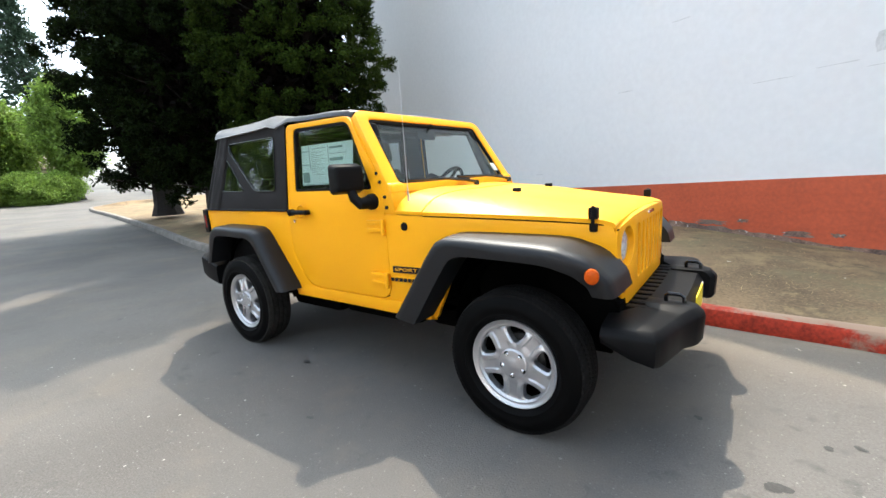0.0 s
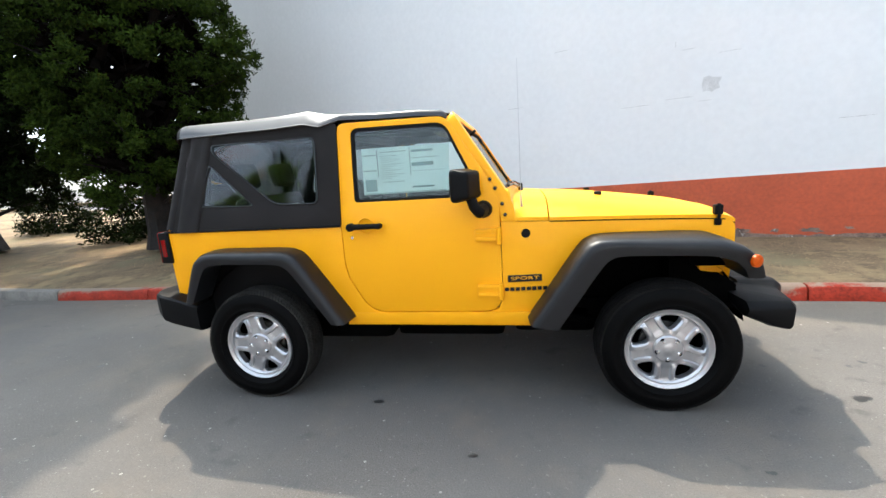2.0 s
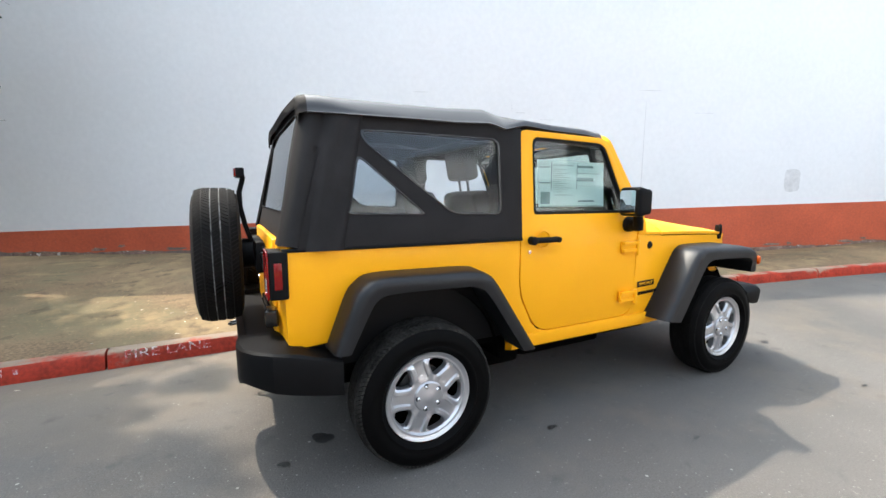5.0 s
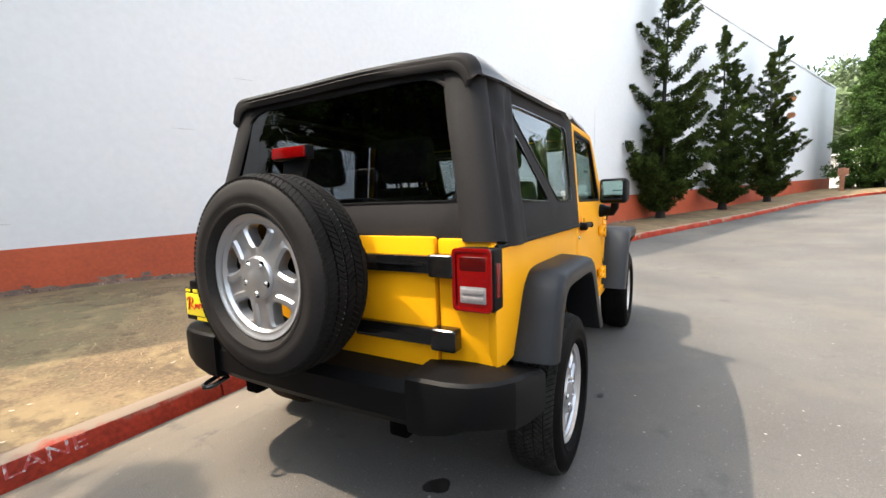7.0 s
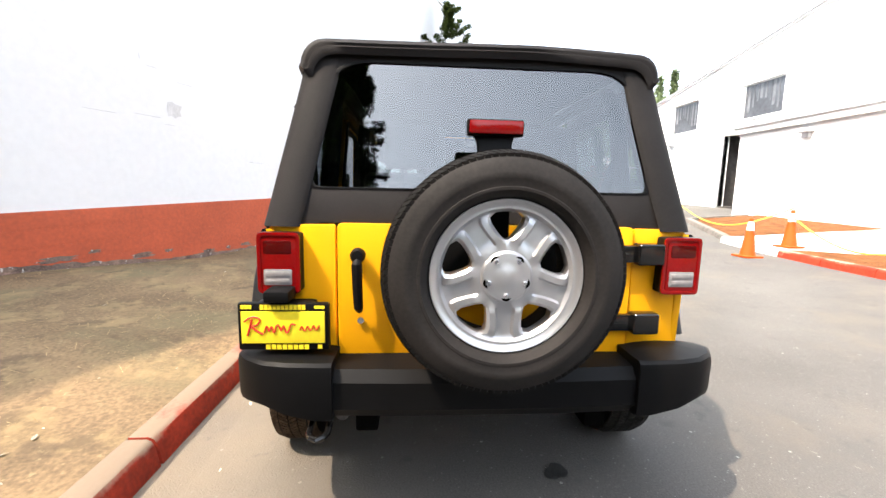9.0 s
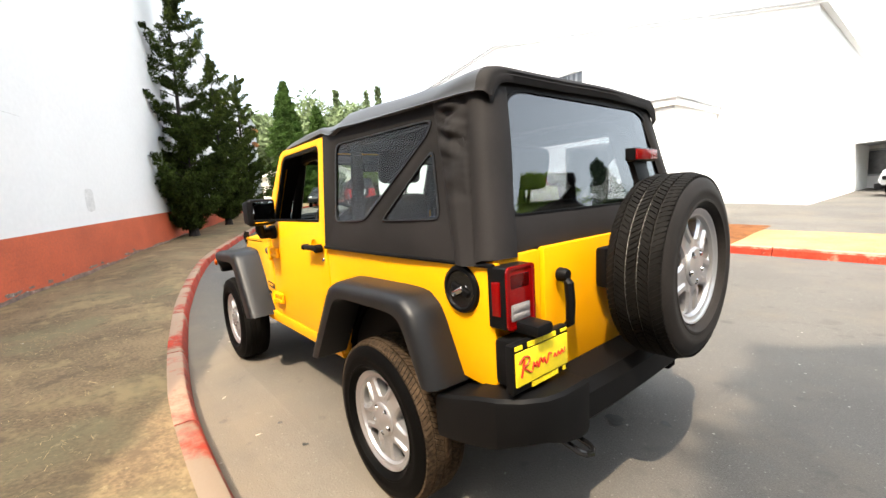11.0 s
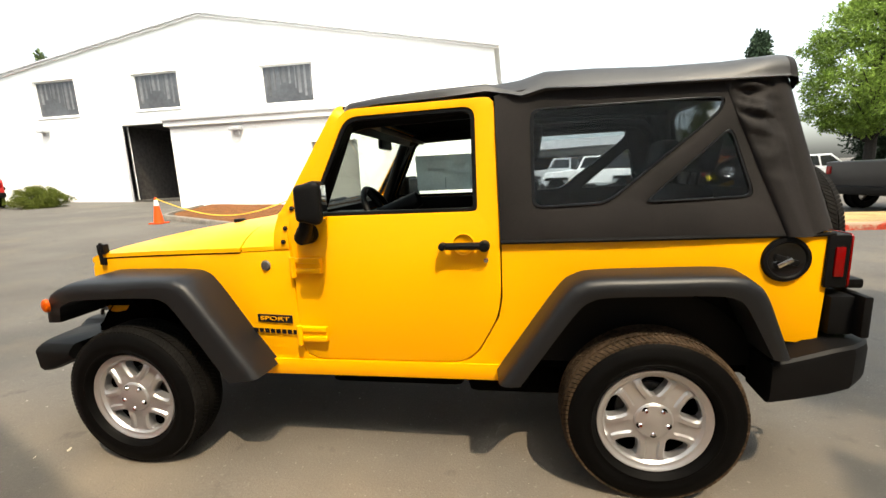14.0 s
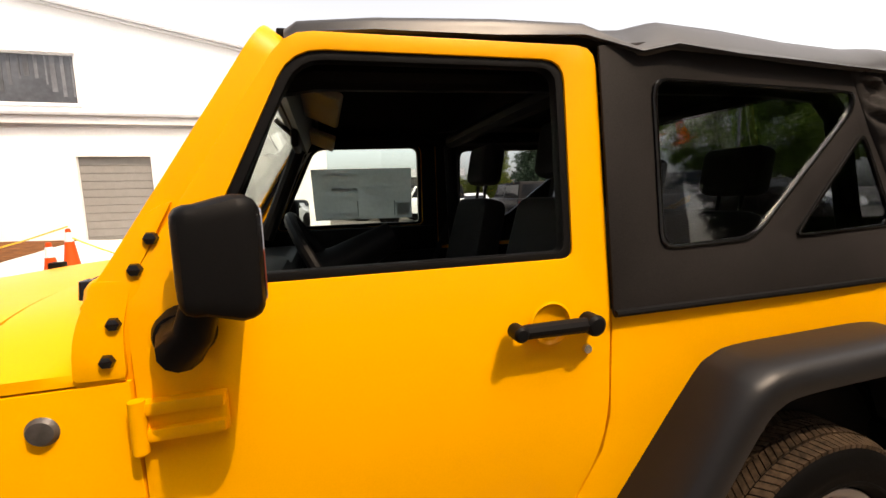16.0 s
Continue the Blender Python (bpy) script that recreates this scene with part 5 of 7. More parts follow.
for s, _ in SIDES:
    y0, y1 = sorted((s * 0.648, s * 0.800))
    lamp = part("tail_lamp", box((-1.913, y0 + 0.002, 0.900), (-1.835, y1 - 0.006, 1.108), 0.010, 3), M["trim"], car, "red tail lamp with a clear reversing lens")
    part("red_lens", box((-1.918, y0 + 0.008, 0.906), (-1.885, y1 - 0.014, 1.102), 0.010, 3), M["redlens"], lamp)
    a, c = sorted((s * 0.676, s * 0.772))
    part("lamp_core", box((-1.9195, a - 0.004, 1.030), (-1.89, c + 0.004, 1.086), 0.012, 3), M["redcore"], lamp, "dark red upper lens")
    b = box((-1.920, a, 0.926), (-1.90, c, 0.984), 0.006, 2)
    box((-1.923, a + 0.008, 0.958), (-1.91, c - 0.008, 0.976), 0.004, bm=b)
    box((-1.923, a + 0.008, 0.934), (-1.91, c - 0.008, 0.950), 0.004, bm=b)
    part("reversing_lens", b, M["greylens"], lamp)
    part("lens_rim", sheet([rounded([(y0, 0.898), (y1, 0.898), (y1, 1.110), (y0, 1.110)], 0.020), rounded([(y0 + 0.014, 0.912), (y0 + 0.014, 1.096), (y1 - 0.014, 1.096), (y1 - 0.014, 0.912)], 0.012)], lambda y, z: (-1.921, y * (0.99 if abs(y) > 0.72 else 1), z), (0.008, 0, 0), 0.003), M["redlens"], lamp)
    yo = sorted((s * 0.785, s * 0.8008))
    part("side_lens", box((-1.893, yo[0], 0.945), (-1.860, yo[1], 1.060), 0.004), M["redlens"], lamp, "red side lens")

# spare carrier and high brake lamp
b = tube([(-1.90, -0.015, 1.015), (-2.08, -0.015, 1.015)], 0.085, 16)
box((-1.93, -0.26, 0.93), (-1.88, 0.2, 1.10), 0.02, bm=b)
part("spare_carrier", b, M["trim"], tailgate)
rings = []
for x, z, h in ((-1.93, 1.06, 0.07), (-1.965, 1.18, 0.06), (-1.985, 1.28, 0.055), (-1.985, 1.36, 0.055), (-1.968, 1.42, 0.058), (-1.962, 1.446, 0.07)):
    rings.append([(x - 0.012, -h, z), (x - 0.012, h, z), (x + 0.014, h, z), (x + 0.014, -h, z)])
b = loft(rings, bev=0.005)
stalk = part("brake_lamp_stalk", b, M["trim"], tailgate)
part("brake_lamp", box((-1.998, -0.092, 1.440), (-1.955, 0.092, 1.492), 0.008, 3), M["trim"], stalk, "high brake lamp in a black housing")
part("brake_lens", box((-2.008, -0.087, 1.445), (-1.990, 0.087, 1.487), 0.005), M["redlens"], stalk, "red brake lens")

# rear bumper
b = plan_bar([(-2.025, -0.535, 0), (-2.035, -0.3, 0), (-2.038, 0, 0), (-2.035, 0.3, 0), (-2.025, 0.535, 0)], 0.485, 0.664, 0.20)
part("rear_bumper", b, M["trim"], car, "textured black plastic")
for s, _ in SIDES:
    rings = []
    for x, y, z0, z1, xi, yi in ((-2.045, 0.525, 0.484, 0.690, -1.87, 0.525), (-2.052, 0.58, 0.487, 0.693, -1.87, 0.55), (-2.052, 0.68, 0.512, 0.696, -1.86, 0.60), (-2.038, 0.752, 0.540, 0.698, -1.85, 0.64), (-1.990, 0.822, 0.536, 0.698, -1.83, 0.68), (-1.92, 0.868, 0.514, 0.694, -1.80, 0.70), (-1.84, 0.880, 0.494, 0.680, -1.76, 0.71), (-1.72, 0.884, 0.468, 0.645, -1.70, 0.72), (-1.635, 0.884, 0.452, 0.622, -1.63, 0.72)):
        ln = math.hypot(x - xi, y - yi)
        ux, uy = (x - xi) / ln, (y - yi) / ln
        rings.append([(x - ux * o if o < 1 else xi, s * (y - uy * o if o < 1 else yi), z) for o, z in ((9, z0 + 0.02), (0.03, z0), (0.008, z0 + 0.008), (0.002, z0 + 0.03), (0.0, z1 - 0.03), (0.004, z1 - 0.010), (0.016, z1), (9, z1))])
    part("rear_bumper_end", loft(rings), M["trim"], car, smooth=24)
b = tube([(-1.98, 0.60, 0.47), (-2.05, 0.60, 0.455), (-2.07, 0.59, 0.452), (-2.08, 0.57, 0.45), (-2.07, 0.55, 0.452), (-2.05, 0.54, 0.455), (-1.98, 0.54, 0.47)], 0.011, 8)
part("rear_tow_hook", b, M["gloss"], car)

# plate holder and dealer plate
PX = -1.975
b = box((PX, 0.543, 0.716), (PX + 0.03, 0.842, 0.878), 0.008)
box((PX + 0.02, 0.60, 0.71), (-1.86, 0.80, 0.87), 0.02, bm=b)
holder = part("plate_holder", b, M["trim"], car, "black plate holder with lamp")
part("plate_lamp", box((PX - 0.03, 0.665, 0.884), (-1.90, 0.750, 0.925), 0.014), M["trim"], holder)
pl = part("dealer_plate", box((PX - 0.006, 0.556, 0.742), (PX + 0.002, 0.829, 0.851), 0.002), M["plate"], holder, "yellow dealer plate with a red scrawl")


def stroke(points, r):
    """A brush stroke on the plate through (along, up) points."""
    p = [Vector((a, c)) for a, c in points]
    out = []
    for i in range(len(p) - 1):
        a, b0, c, d = p[max(i - 1, 0)], p[i], p[i + 1], p[min(i + 2, len(p) - 1)]
        for k in range(4):
            t = k / 4
            out.append(0.5 * (2 * b0 + (c - a) * t + (2 * a - 5 * b0 + 4 * c - d) * t * t + (3 * b0 - a - 3 * c + d) * t ** 3))
    out.append(p[-1])
    return tube([(PX - 0.0075, 0.826 - q.x * 0.98, 0.744 + q.y) for q in out], r, 6)


part("plate_scrawl", stroke([(0.034, 0.082), (0.026, 0.052), (0.018, 0.026)], 0.0036), M["redink"], pl)
part("plate_scrawl", stroke([(0.008, 0.074), (0.034, 0.090), (0.060, 0.082), (0.050, 0.062), (0.030, 0.058), (0.052, 0.040), (0.070, 0.030)], 0.0030), M["redink"], pl)
wave = [(0.074 + 0.0080 * k, (0.036, 0.058, 0.040, 0.056, 0.034)[k % 5] + 0.0004 * k + (0.020 if k in (5, 12) else 0)) for k in range(14)]
part("plate_scrawl", stroke(wave, 0.0028), M["redink"], pl)
wave = [(0.192 + 0.0066 * k, (0.044, 0.056, 0.042)[k % 3] + 0.0005 * k) for k in range(11)]
part("plate_scrawl", stroke(wave, 0.0024), M["redink"], pl)
for y0, y1, z0, z1, n in ((0.62, 0.77, 0.857, 0.873, 11), (0.795, 0.832, 0.860, 0.872, 3), (0.61, 0.755, 0.720, 0.736, 8), (0.556, 0.60, 0.861, 0.870, 1), (0.566, 0.584, 0.722, 0.736, 1)):
    w = (y1 - y0) / n
    b = bmesh.new()
    for k in range(n):
        box((PX - 0.004, y0 + w * k, z0), (PX + 0.001, y0 + w * (k + 0.78), z1), 0, bm=b)
    part("frame_bar", b, M["plate"], holder)

# fuel filler on the left quarter
fm = Matrix.Translation((-1.70, 0.786, 1.012)) @ Matrix.Rotation(-math.pi / 2, 4, "X")
ff = part("fuel_filler", revolve([(0.062, 0.0), (0.072, 0.012), (0.084, 0.010), (0.090, -0.004)], 36, m=fm), M["trim"], car, "round black fuel filler")
part("filler_bowl", revolve([(0.0, 0.003), (0.05, 0.004), (0.066, 0.006)], 36, m=fm), M["gloss"], ff)
part("filler_cap", box((-1.745, 0.775, 0.998), (-1.655, 0.800, 1.022), 0.008, m=Matrix.Translation((-1.70, 0, 1.01)) @ Matrix.Rotation(-0.35, 4, "Y") @ Matrix.Translation((1.70, 0, -1.01))), M["trim"], ff)
part("filler_flap", box((-1.722, 0.796, 0.996), (-1.664, 0.804, 1.016), 0.004, m=Matrix.Translation((-1.70, 0, 1.0)) @ Matrix.Rotation(0.5, 4, "Y") @ Matrix.Translation((1.70, 0, -1.0))), M["chrome"], ff)

# window sticker inside the right door glass
st = lambda x, z: (x, -(side_y(z) - 0.026), z)
stk = part("window_sticker", sheet([[(-0.455, 1.272), (0.065, 1.272), (0.075, 1.54), (-0.455, 1.545)]], st, (0, 0.002, 0), 0), M["paper"], car, "pale printed window sticker", smooth=0)
b = bmesh.new()
for x0, x1, z0, z1 in ((-0.445, -0.37, 1.50, 1.505), (-0.445, -0.37, 1.41, 1.415), (-0.44, -0.37, 1.29, 1.36), (-0.36, -0.355, 1.29, 1.53), (-0.15, -0.02, 1.505, 1.518), (-0.15, -0.02, 1.425, 1.445), (-0.15, 0.02, 1.47, 1.473), (-0.15, -0.02, 1.30, 1.31), (-0.34, -0.18, 1.515, 1.518), (-0.16, -0.156, 1.29, 1.53), (-0.15, 0.05, 1.395, 1.397), (-0.33, -0.2, 1.34, 1.343), (-0.445, 0.05, 1.275, 1.279)) + tuple((-0.34, -0.34 + 0.06 + 0.1 * ((k * 7) % 5) / 5, 1.36 + 0.012 * k, 1.362 + 0.012 * k) for k in range(12)):
    y = side_y((z0 + z1) / 2) - 0.024
    box((x0, -y - 0.001, z0), (x1, -y + 0.0005, z1), 0, bm=b)
part("sticker_print", b, M["ink"], stk)

# cabin
b = box((-1.80, -0.70, 0.50), (0.62, 0.70, 0.54), 0.0)
part("floor_pan", b, M["under"], car)
for s, _ in SIDES:
    part("inner_side", box((-1.80, s * 0.715 - 0.012, 0.54), (0.60, s * 0.715 + 0.012, 1.09), 0.01), M["trim"], car)
    part("inner_door_top", box((-0.59, s * 0.722 - 0.02, 1.09), (0.33, s * 0.722 + 0.02, 1.225), 0.01), M["trim"], car)
dash = box((0.14, -0.66, 0.86), (0.42, 0.66, 1.16), 0.05, 4)
box((0.12, 0.20, 1.08), (0.40, 0.56, 1.215), 0.05, 4, bm=dash)
box((0.06, -0.13, 0.62), (0.36, 0.13, 1.06), 0.03, 3, bm=dash)
dashboard = part("dashboard", dash, M["trim"], car)
for y in (-0.55, -0.12, 0.12, 0.56):
    part("air_vent", revolve([(0.0, 0.004), (0.03, 0.006), (0.04, 0.012), (0.045, 0.0)], 20, m=Matrix.Translation((0.155, y, 1.075)) @ Matrix.Rotation(-math.pi / 2, 4, "Y")), M["gloss"], dashboard)
sm = Matrix.Translation((0.02, 0.37, 1.17)) @ Matrix.Rotation(radians(-62), 4, "Y")
b = bmesh.new()
tube([(0.185 * math.cos(a), 0.185 * math.sin(a), 0) for a in [2 * math.pi * k / 32 for k in range(33)]], 0.016, 10, bm=b)
for a in (0.1, math.pi - 0.1, -math.pi / 2):
    tube([(0.05 * math.cos(a), 0.05 * math.sin(a), 0.02), (0.18 * math.cos(a), 0.18 * math.sin(a), 0)], 0.016, 8, bm=b)
revolve([(0.0, -0.03), (0.06, -0.025), (0.075, 0.0), (0.06, 0.05), (0.04, 0.22)], 20, bm=b)
b.transform(sm)
part("steering_wheel", b, M["trim"], car)


def seat_bm(w, back_h):
    b = box((-0.25, -w / 2, 0.0), (0.25, w / 2, 0.15), 0.05, 4)
    bk = box((-0.06, -w / 2, 0.0), (0.06, w / 2, back_h), 0.05, 4)
    for v in bk.verts:
        t = v.co.z / back_h
        v.co.y *= 1 - 0.22 * max(0, t - 0.5) * 2
    bk.transform(Matrix.Translation((-0.22, 0, 0.08)) @ Matrix.Rotation(radians(-14), 4, "Y"))
    return merge(b, bk)


def rest_bm(h):
    b = box((-0.05, -0.13, 0.0), (0.05, 0.13, 0.19), 0.045, 4)
    tube([(0, -0.05, -0.09), (0, -0.05, 0.03)], 0.008, 6, bm=b)
    tube([(0, 0.05, -0.09), (0, 0.05, 0.03)], 0.008, 6, bm=b)
    b.transform(Matrix.Translation((-0.22 - 0.25 * h, 0, h + 0.13)) @ Matrix.Rotation(radians(-10), 4, "Y"))
    return b


for y in (-0.36, 0.36):
    b = seat_bm(0.50, 0.62)
    b.transform(Matrix.Translation((-0.36, y, 0.68)))
    fs = part("front_seat", b, M["cloth"], car)
    b = rest_bm(0.62)
    b.transform(Matrix.Translation((-0.36, y, 0.68)))
    part("head_rest", b, M["cloth"], fs)
b = seat_bm(0.98, 0.50)
b.transform(Matrix.Translation((-1.22, 0, 0.72)))
bs = part("rear_seat", b, M["cloth"], car)
for y in (-0.26, 0.26):
    b = rest_bm(0.50)
    b.transform(Matrix.Translation((-1.22, y, 0.72)))
    part("head_rest", b, M["cloth"], bs)
# padded roll bars
for s, _ in SIDES:
    part("roll_bar", tube([(0.30, s * 0.60, 1.20), (0.12, s * 0.585, 1.62), (0.02, s * 0.575, 1.655), (-0.60, s * 0.565, 1.675), (-1.30, s * 0.565, 1.690), (-1.54, s * 0.57, 1.675), (-1.62, s * 0.575, 1.60), (-1.72, s * 0.60, 1.10)], 0.034, 10), M["trim"], car)
    part("roll_hoop_post", tube([(-0.64, s * 0.57, 1.655), (-0.66, s * 0.60, 1.30), (-0.68, s * 0.61, 0.60)], 0.036, 10), M["trim"], car)
    part("sun_visor", box((-0.10, s * 0.34 - 0.19, -0.012), (0.06, s * 0.34 + 0.19, 0.012), 0.010, 3, m=Matrix.Translation((0.05, 0, 1.655)) @ Matrix.Rotation(radians(-22), 4, "Y")), M["visor"], car, "grey fabric sun visor")
    part("belt_strap", sheet([[(-0.66, 1.30), (-0.63, 1.30), (-0.42, 0.80), (-0.45, 0.80)]], lambda x, z: (x, s * 0.585, z), (0, s * 0.003, 0), 0), M["cloth"], car, smooth=0)
part("roll_cross_bar", tube([(-0.64, -0.57, 1.665), (-0.64, 0.57, 1.665)], 0.036, 10), M["trim"], car)
b = box((0.085, -0.11, 1.555), (0.11, 0.11, 1.615), 0.012, 3)
tube([(0.10, 0, 1.60), (0.16, 0, 1.66)], 0.01, 6, bm=b)
part("interior_mirror", b, M["trim"], car)

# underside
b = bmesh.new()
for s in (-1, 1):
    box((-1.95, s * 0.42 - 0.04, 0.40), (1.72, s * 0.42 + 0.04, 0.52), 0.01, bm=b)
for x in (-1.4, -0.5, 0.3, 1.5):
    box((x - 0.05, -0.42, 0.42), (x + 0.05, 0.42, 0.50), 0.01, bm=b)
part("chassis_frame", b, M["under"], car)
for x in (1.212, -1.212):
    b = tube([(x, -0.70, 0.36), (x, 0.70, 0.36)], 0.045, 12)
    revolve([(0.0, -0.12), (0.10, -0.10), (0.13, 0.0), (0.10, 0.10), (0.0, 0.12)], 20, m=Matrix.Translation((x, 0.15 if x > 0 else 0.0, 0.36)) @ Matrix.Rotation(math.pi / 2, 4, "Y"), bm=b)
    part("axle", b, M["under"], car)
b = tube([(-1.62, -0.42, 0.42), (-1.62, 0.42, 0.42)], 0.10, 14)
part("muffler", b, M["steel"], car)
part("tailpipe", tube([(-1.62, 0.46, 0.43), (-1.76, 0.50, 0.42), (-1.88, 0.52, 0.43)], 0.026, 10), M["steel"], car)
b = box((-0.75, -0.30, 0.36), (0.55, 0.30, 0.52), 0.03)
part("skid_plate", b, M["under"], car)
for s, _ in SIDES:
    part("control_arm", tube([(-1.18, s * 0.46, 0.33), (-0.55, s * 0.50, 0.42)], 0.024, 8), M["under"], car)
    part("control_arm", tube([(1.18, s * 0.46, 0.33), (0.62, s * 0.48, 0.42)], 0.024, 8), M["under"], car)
# unseen blocks added to keep light off the ground below the car
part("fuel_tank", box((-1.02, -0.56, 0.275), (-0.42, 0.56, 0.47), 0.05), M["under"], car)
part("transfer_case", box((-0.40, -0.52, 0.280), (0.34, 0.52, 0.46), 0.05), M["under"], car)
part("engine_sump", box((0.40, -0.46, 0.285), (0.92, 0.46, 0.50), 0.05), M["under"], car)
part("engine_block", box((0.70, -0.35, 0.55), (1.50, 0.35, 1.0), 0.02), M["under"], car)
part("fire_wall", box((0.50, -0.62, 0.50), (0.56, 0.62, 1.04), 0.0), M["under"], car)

# ---- stencil on the kerb ----
M["stencil"] = mat("faded_white_stencil", (0.50, 0.46, 0.44), 0.85, vary=0.2, scale=20, fine=90)
mottle(M["stencil"], ((34.0, 0.43, 0.50, 0.94, (0.33, 0.028, 0.022)),))
km = Matrix.Translation((-2.55, 1.4215, 0.060)) @ Matrix.Rotation(math.pi / 2 - 0.19, 4, "X")
text_part("FIRE LANE", 0.105, km @ Matrix.Diagonal((1.3, 1, 1, 1)), M["stencil"], kerb, "stencil_lettering", depth=0.0015)["label"] = "worn white stencilled lettering"
km = Matrix.Translation((-3.66, 1.4185, 0.060)) @ Matrix.Rotation(math.pi / 2 - 0.19, 4, "X")
for k, w in enumerate((0.010, 0.026, 0.012, 0.022, 0.009, 0.030)):
    part("stencil_bar", box((-0.20 + 0.068 * k, -0.034 + 0.008 * (k % 2), -0.0015), (-0.20 + 0.068 * k + w, 0.034 - 0.012 * (k % 3), 0.0015), 0, m=km), M["stencil"], kerb, smooth=0)

# ---- trees ----
M["bark"] = mat("bark", (0.014, 0.0100, 0.0078), 0.95, vary=0.4, scale=8, fine=50, bump=1.0)
M["dkleaf"] = mat("dark_needles", (0.0098, 0.0168, 0.0035), 0.8, vary=0.45, scale=2.0, fine=20, island=0.35, transl=0.12, spec=0.05)
# Near-black foliage: the shade inside the crowns is put into its colour.
M["heartshade"] = mat("bare_inner_foliage", (0.0075, 0.0058, 0.0045), 0.95, vary=0.4, scale=6, fine=40, spec=0.05)
# Sunlit copy of the dark needles, the sun put into its greener colour.
M["sunlitleaf"] = mat("green_cypress_needles", (0.028, 0.046, 0.0060), 0.8, vary=0.45, scale=2.2, fine=20, island=0.35, transl=0.15, spec=0.05)
# Grey-blue haze of distance is put into this fir colour.
M["firleaf"] = mat("fir_needles", (0.050, 0.078, 0.048), 0.85, vary=0.35, scale=0.8, fine=6, island=0.35, transl=0.1, spec=0.06)
M["midleaf"] = mat("green_needles", (0.052, 0.092, 0.020), 0.8, vary=0.35, scale=1.2, fine=14, island=0.3, transl=0.2, spec=0.06)
M["ltleaf"] = mat("bright_leaves", (0.175, 0.265, 0.042), 0.65, vary=0.3, scale=1.5, fine=20, island=0.4, transl=0.35, spec=0.25)
# Leaf colour raised to carry the haze over these trees.
M["hedgeleaf"] = mat("pale_leaves", (0.27, 0.34, 0.115), 0.75, vary=0.25, scale=0.4, fine=4, island=0.2, transl=0.35, spec=0.08)
M["bushleaf"] = mat("bush_leaves", (0.105, 0.130, 0.022), 0.75, vary=0.3, scale=3, fine=20, island=0.35, transl=0.2, spec=0.1)
M["juniper"] = mat("juniper_sprays", (0.042, 0.060, 0.0125), 0.8, vary=0.45, scale=2.0, fine=20, island=0.5, transl=0.18, spec=0.06)
M["deadleaf"] = mat("dead_orange_sprays", (0.42, 0.19, 0.07), 0.8, vary=0.3, island=0.4)
# Distance haze is painted into this pale foliage colour.
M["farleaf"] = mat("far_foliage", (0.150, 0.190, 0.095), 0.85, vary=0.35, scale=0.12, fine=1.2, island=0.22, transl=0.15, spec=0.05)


def leaf_quads(centres, radii, per, size, out_from=None, flat=0.7, seed=1, lie=0.0):
    """Small leaf blades spread through ellipsoidal tufts."""
    g = np.random.default_rng(seed)
    c = np.repeat(np.asarray(centres, float), per, 0)
    r = np.repeat(np.asarray(radii, float).reshape(len(centres), -1), per, 0)
    n = len(c)
    d = g.normal(size=(n, 3))
    d /= np.linalg.norm(d, axis=1)[:, None]
    rad = g.random(n) ** 0.45
    p = c + d * rad[:, None] * r * np.array([1, 1, flat])
    u = d * (1 - lie) + g.normal(size=(n, 3)) * 0.75
    u /= np.linalg.norm(u, axis=1)[:, None]
    v = np.cross(u, g.normal(size=(n, 3)) * (1 - 0.5 * lie) + d * 2.2 * lie)
    v /= np.linalg.norm(v, axis=1)[:, None] + 1e-9
    s = size * (0.6 + 0.8 * g.random(n))[:, None]
    u, v = u * s, v * s * 0.45
    q = np.stack([p - u * 0.2 - v * 0.3, p - u * 0.2 + v * 0.3, p + u + v * 0.55, p + u - v * 0.55], 1)
    return q.reshape(-1, 3), n


def trunk_bm(h, r, lean=(0, 0), limbs=()):
    g = random.Random(int(h * 100))
    pts = [(lean[0] * t + g.uniform(-1, 1) * 0.02 * h * t * 0.3, lean[1] * t, h * t) for t in (0, 0.03, 0.1, 0.25, 0.45, 0.7, 1)]
    b = tube(pts, [r * 1.5, r * 1.15, r, r * 0.85, r * 0.65, r * 0.4, r * 0.06], 10)
    for (p0, p1, lr) in limbs:
        mid = [(a + c) / 2 + (0, 0, 0.06)[k] for k, (a, c) in enumerate(zip(p0, p1))]
        tube([p0, mid, p1], [lr, lr * 0.7, lr * 0.2], 6, bm=b)
    return b


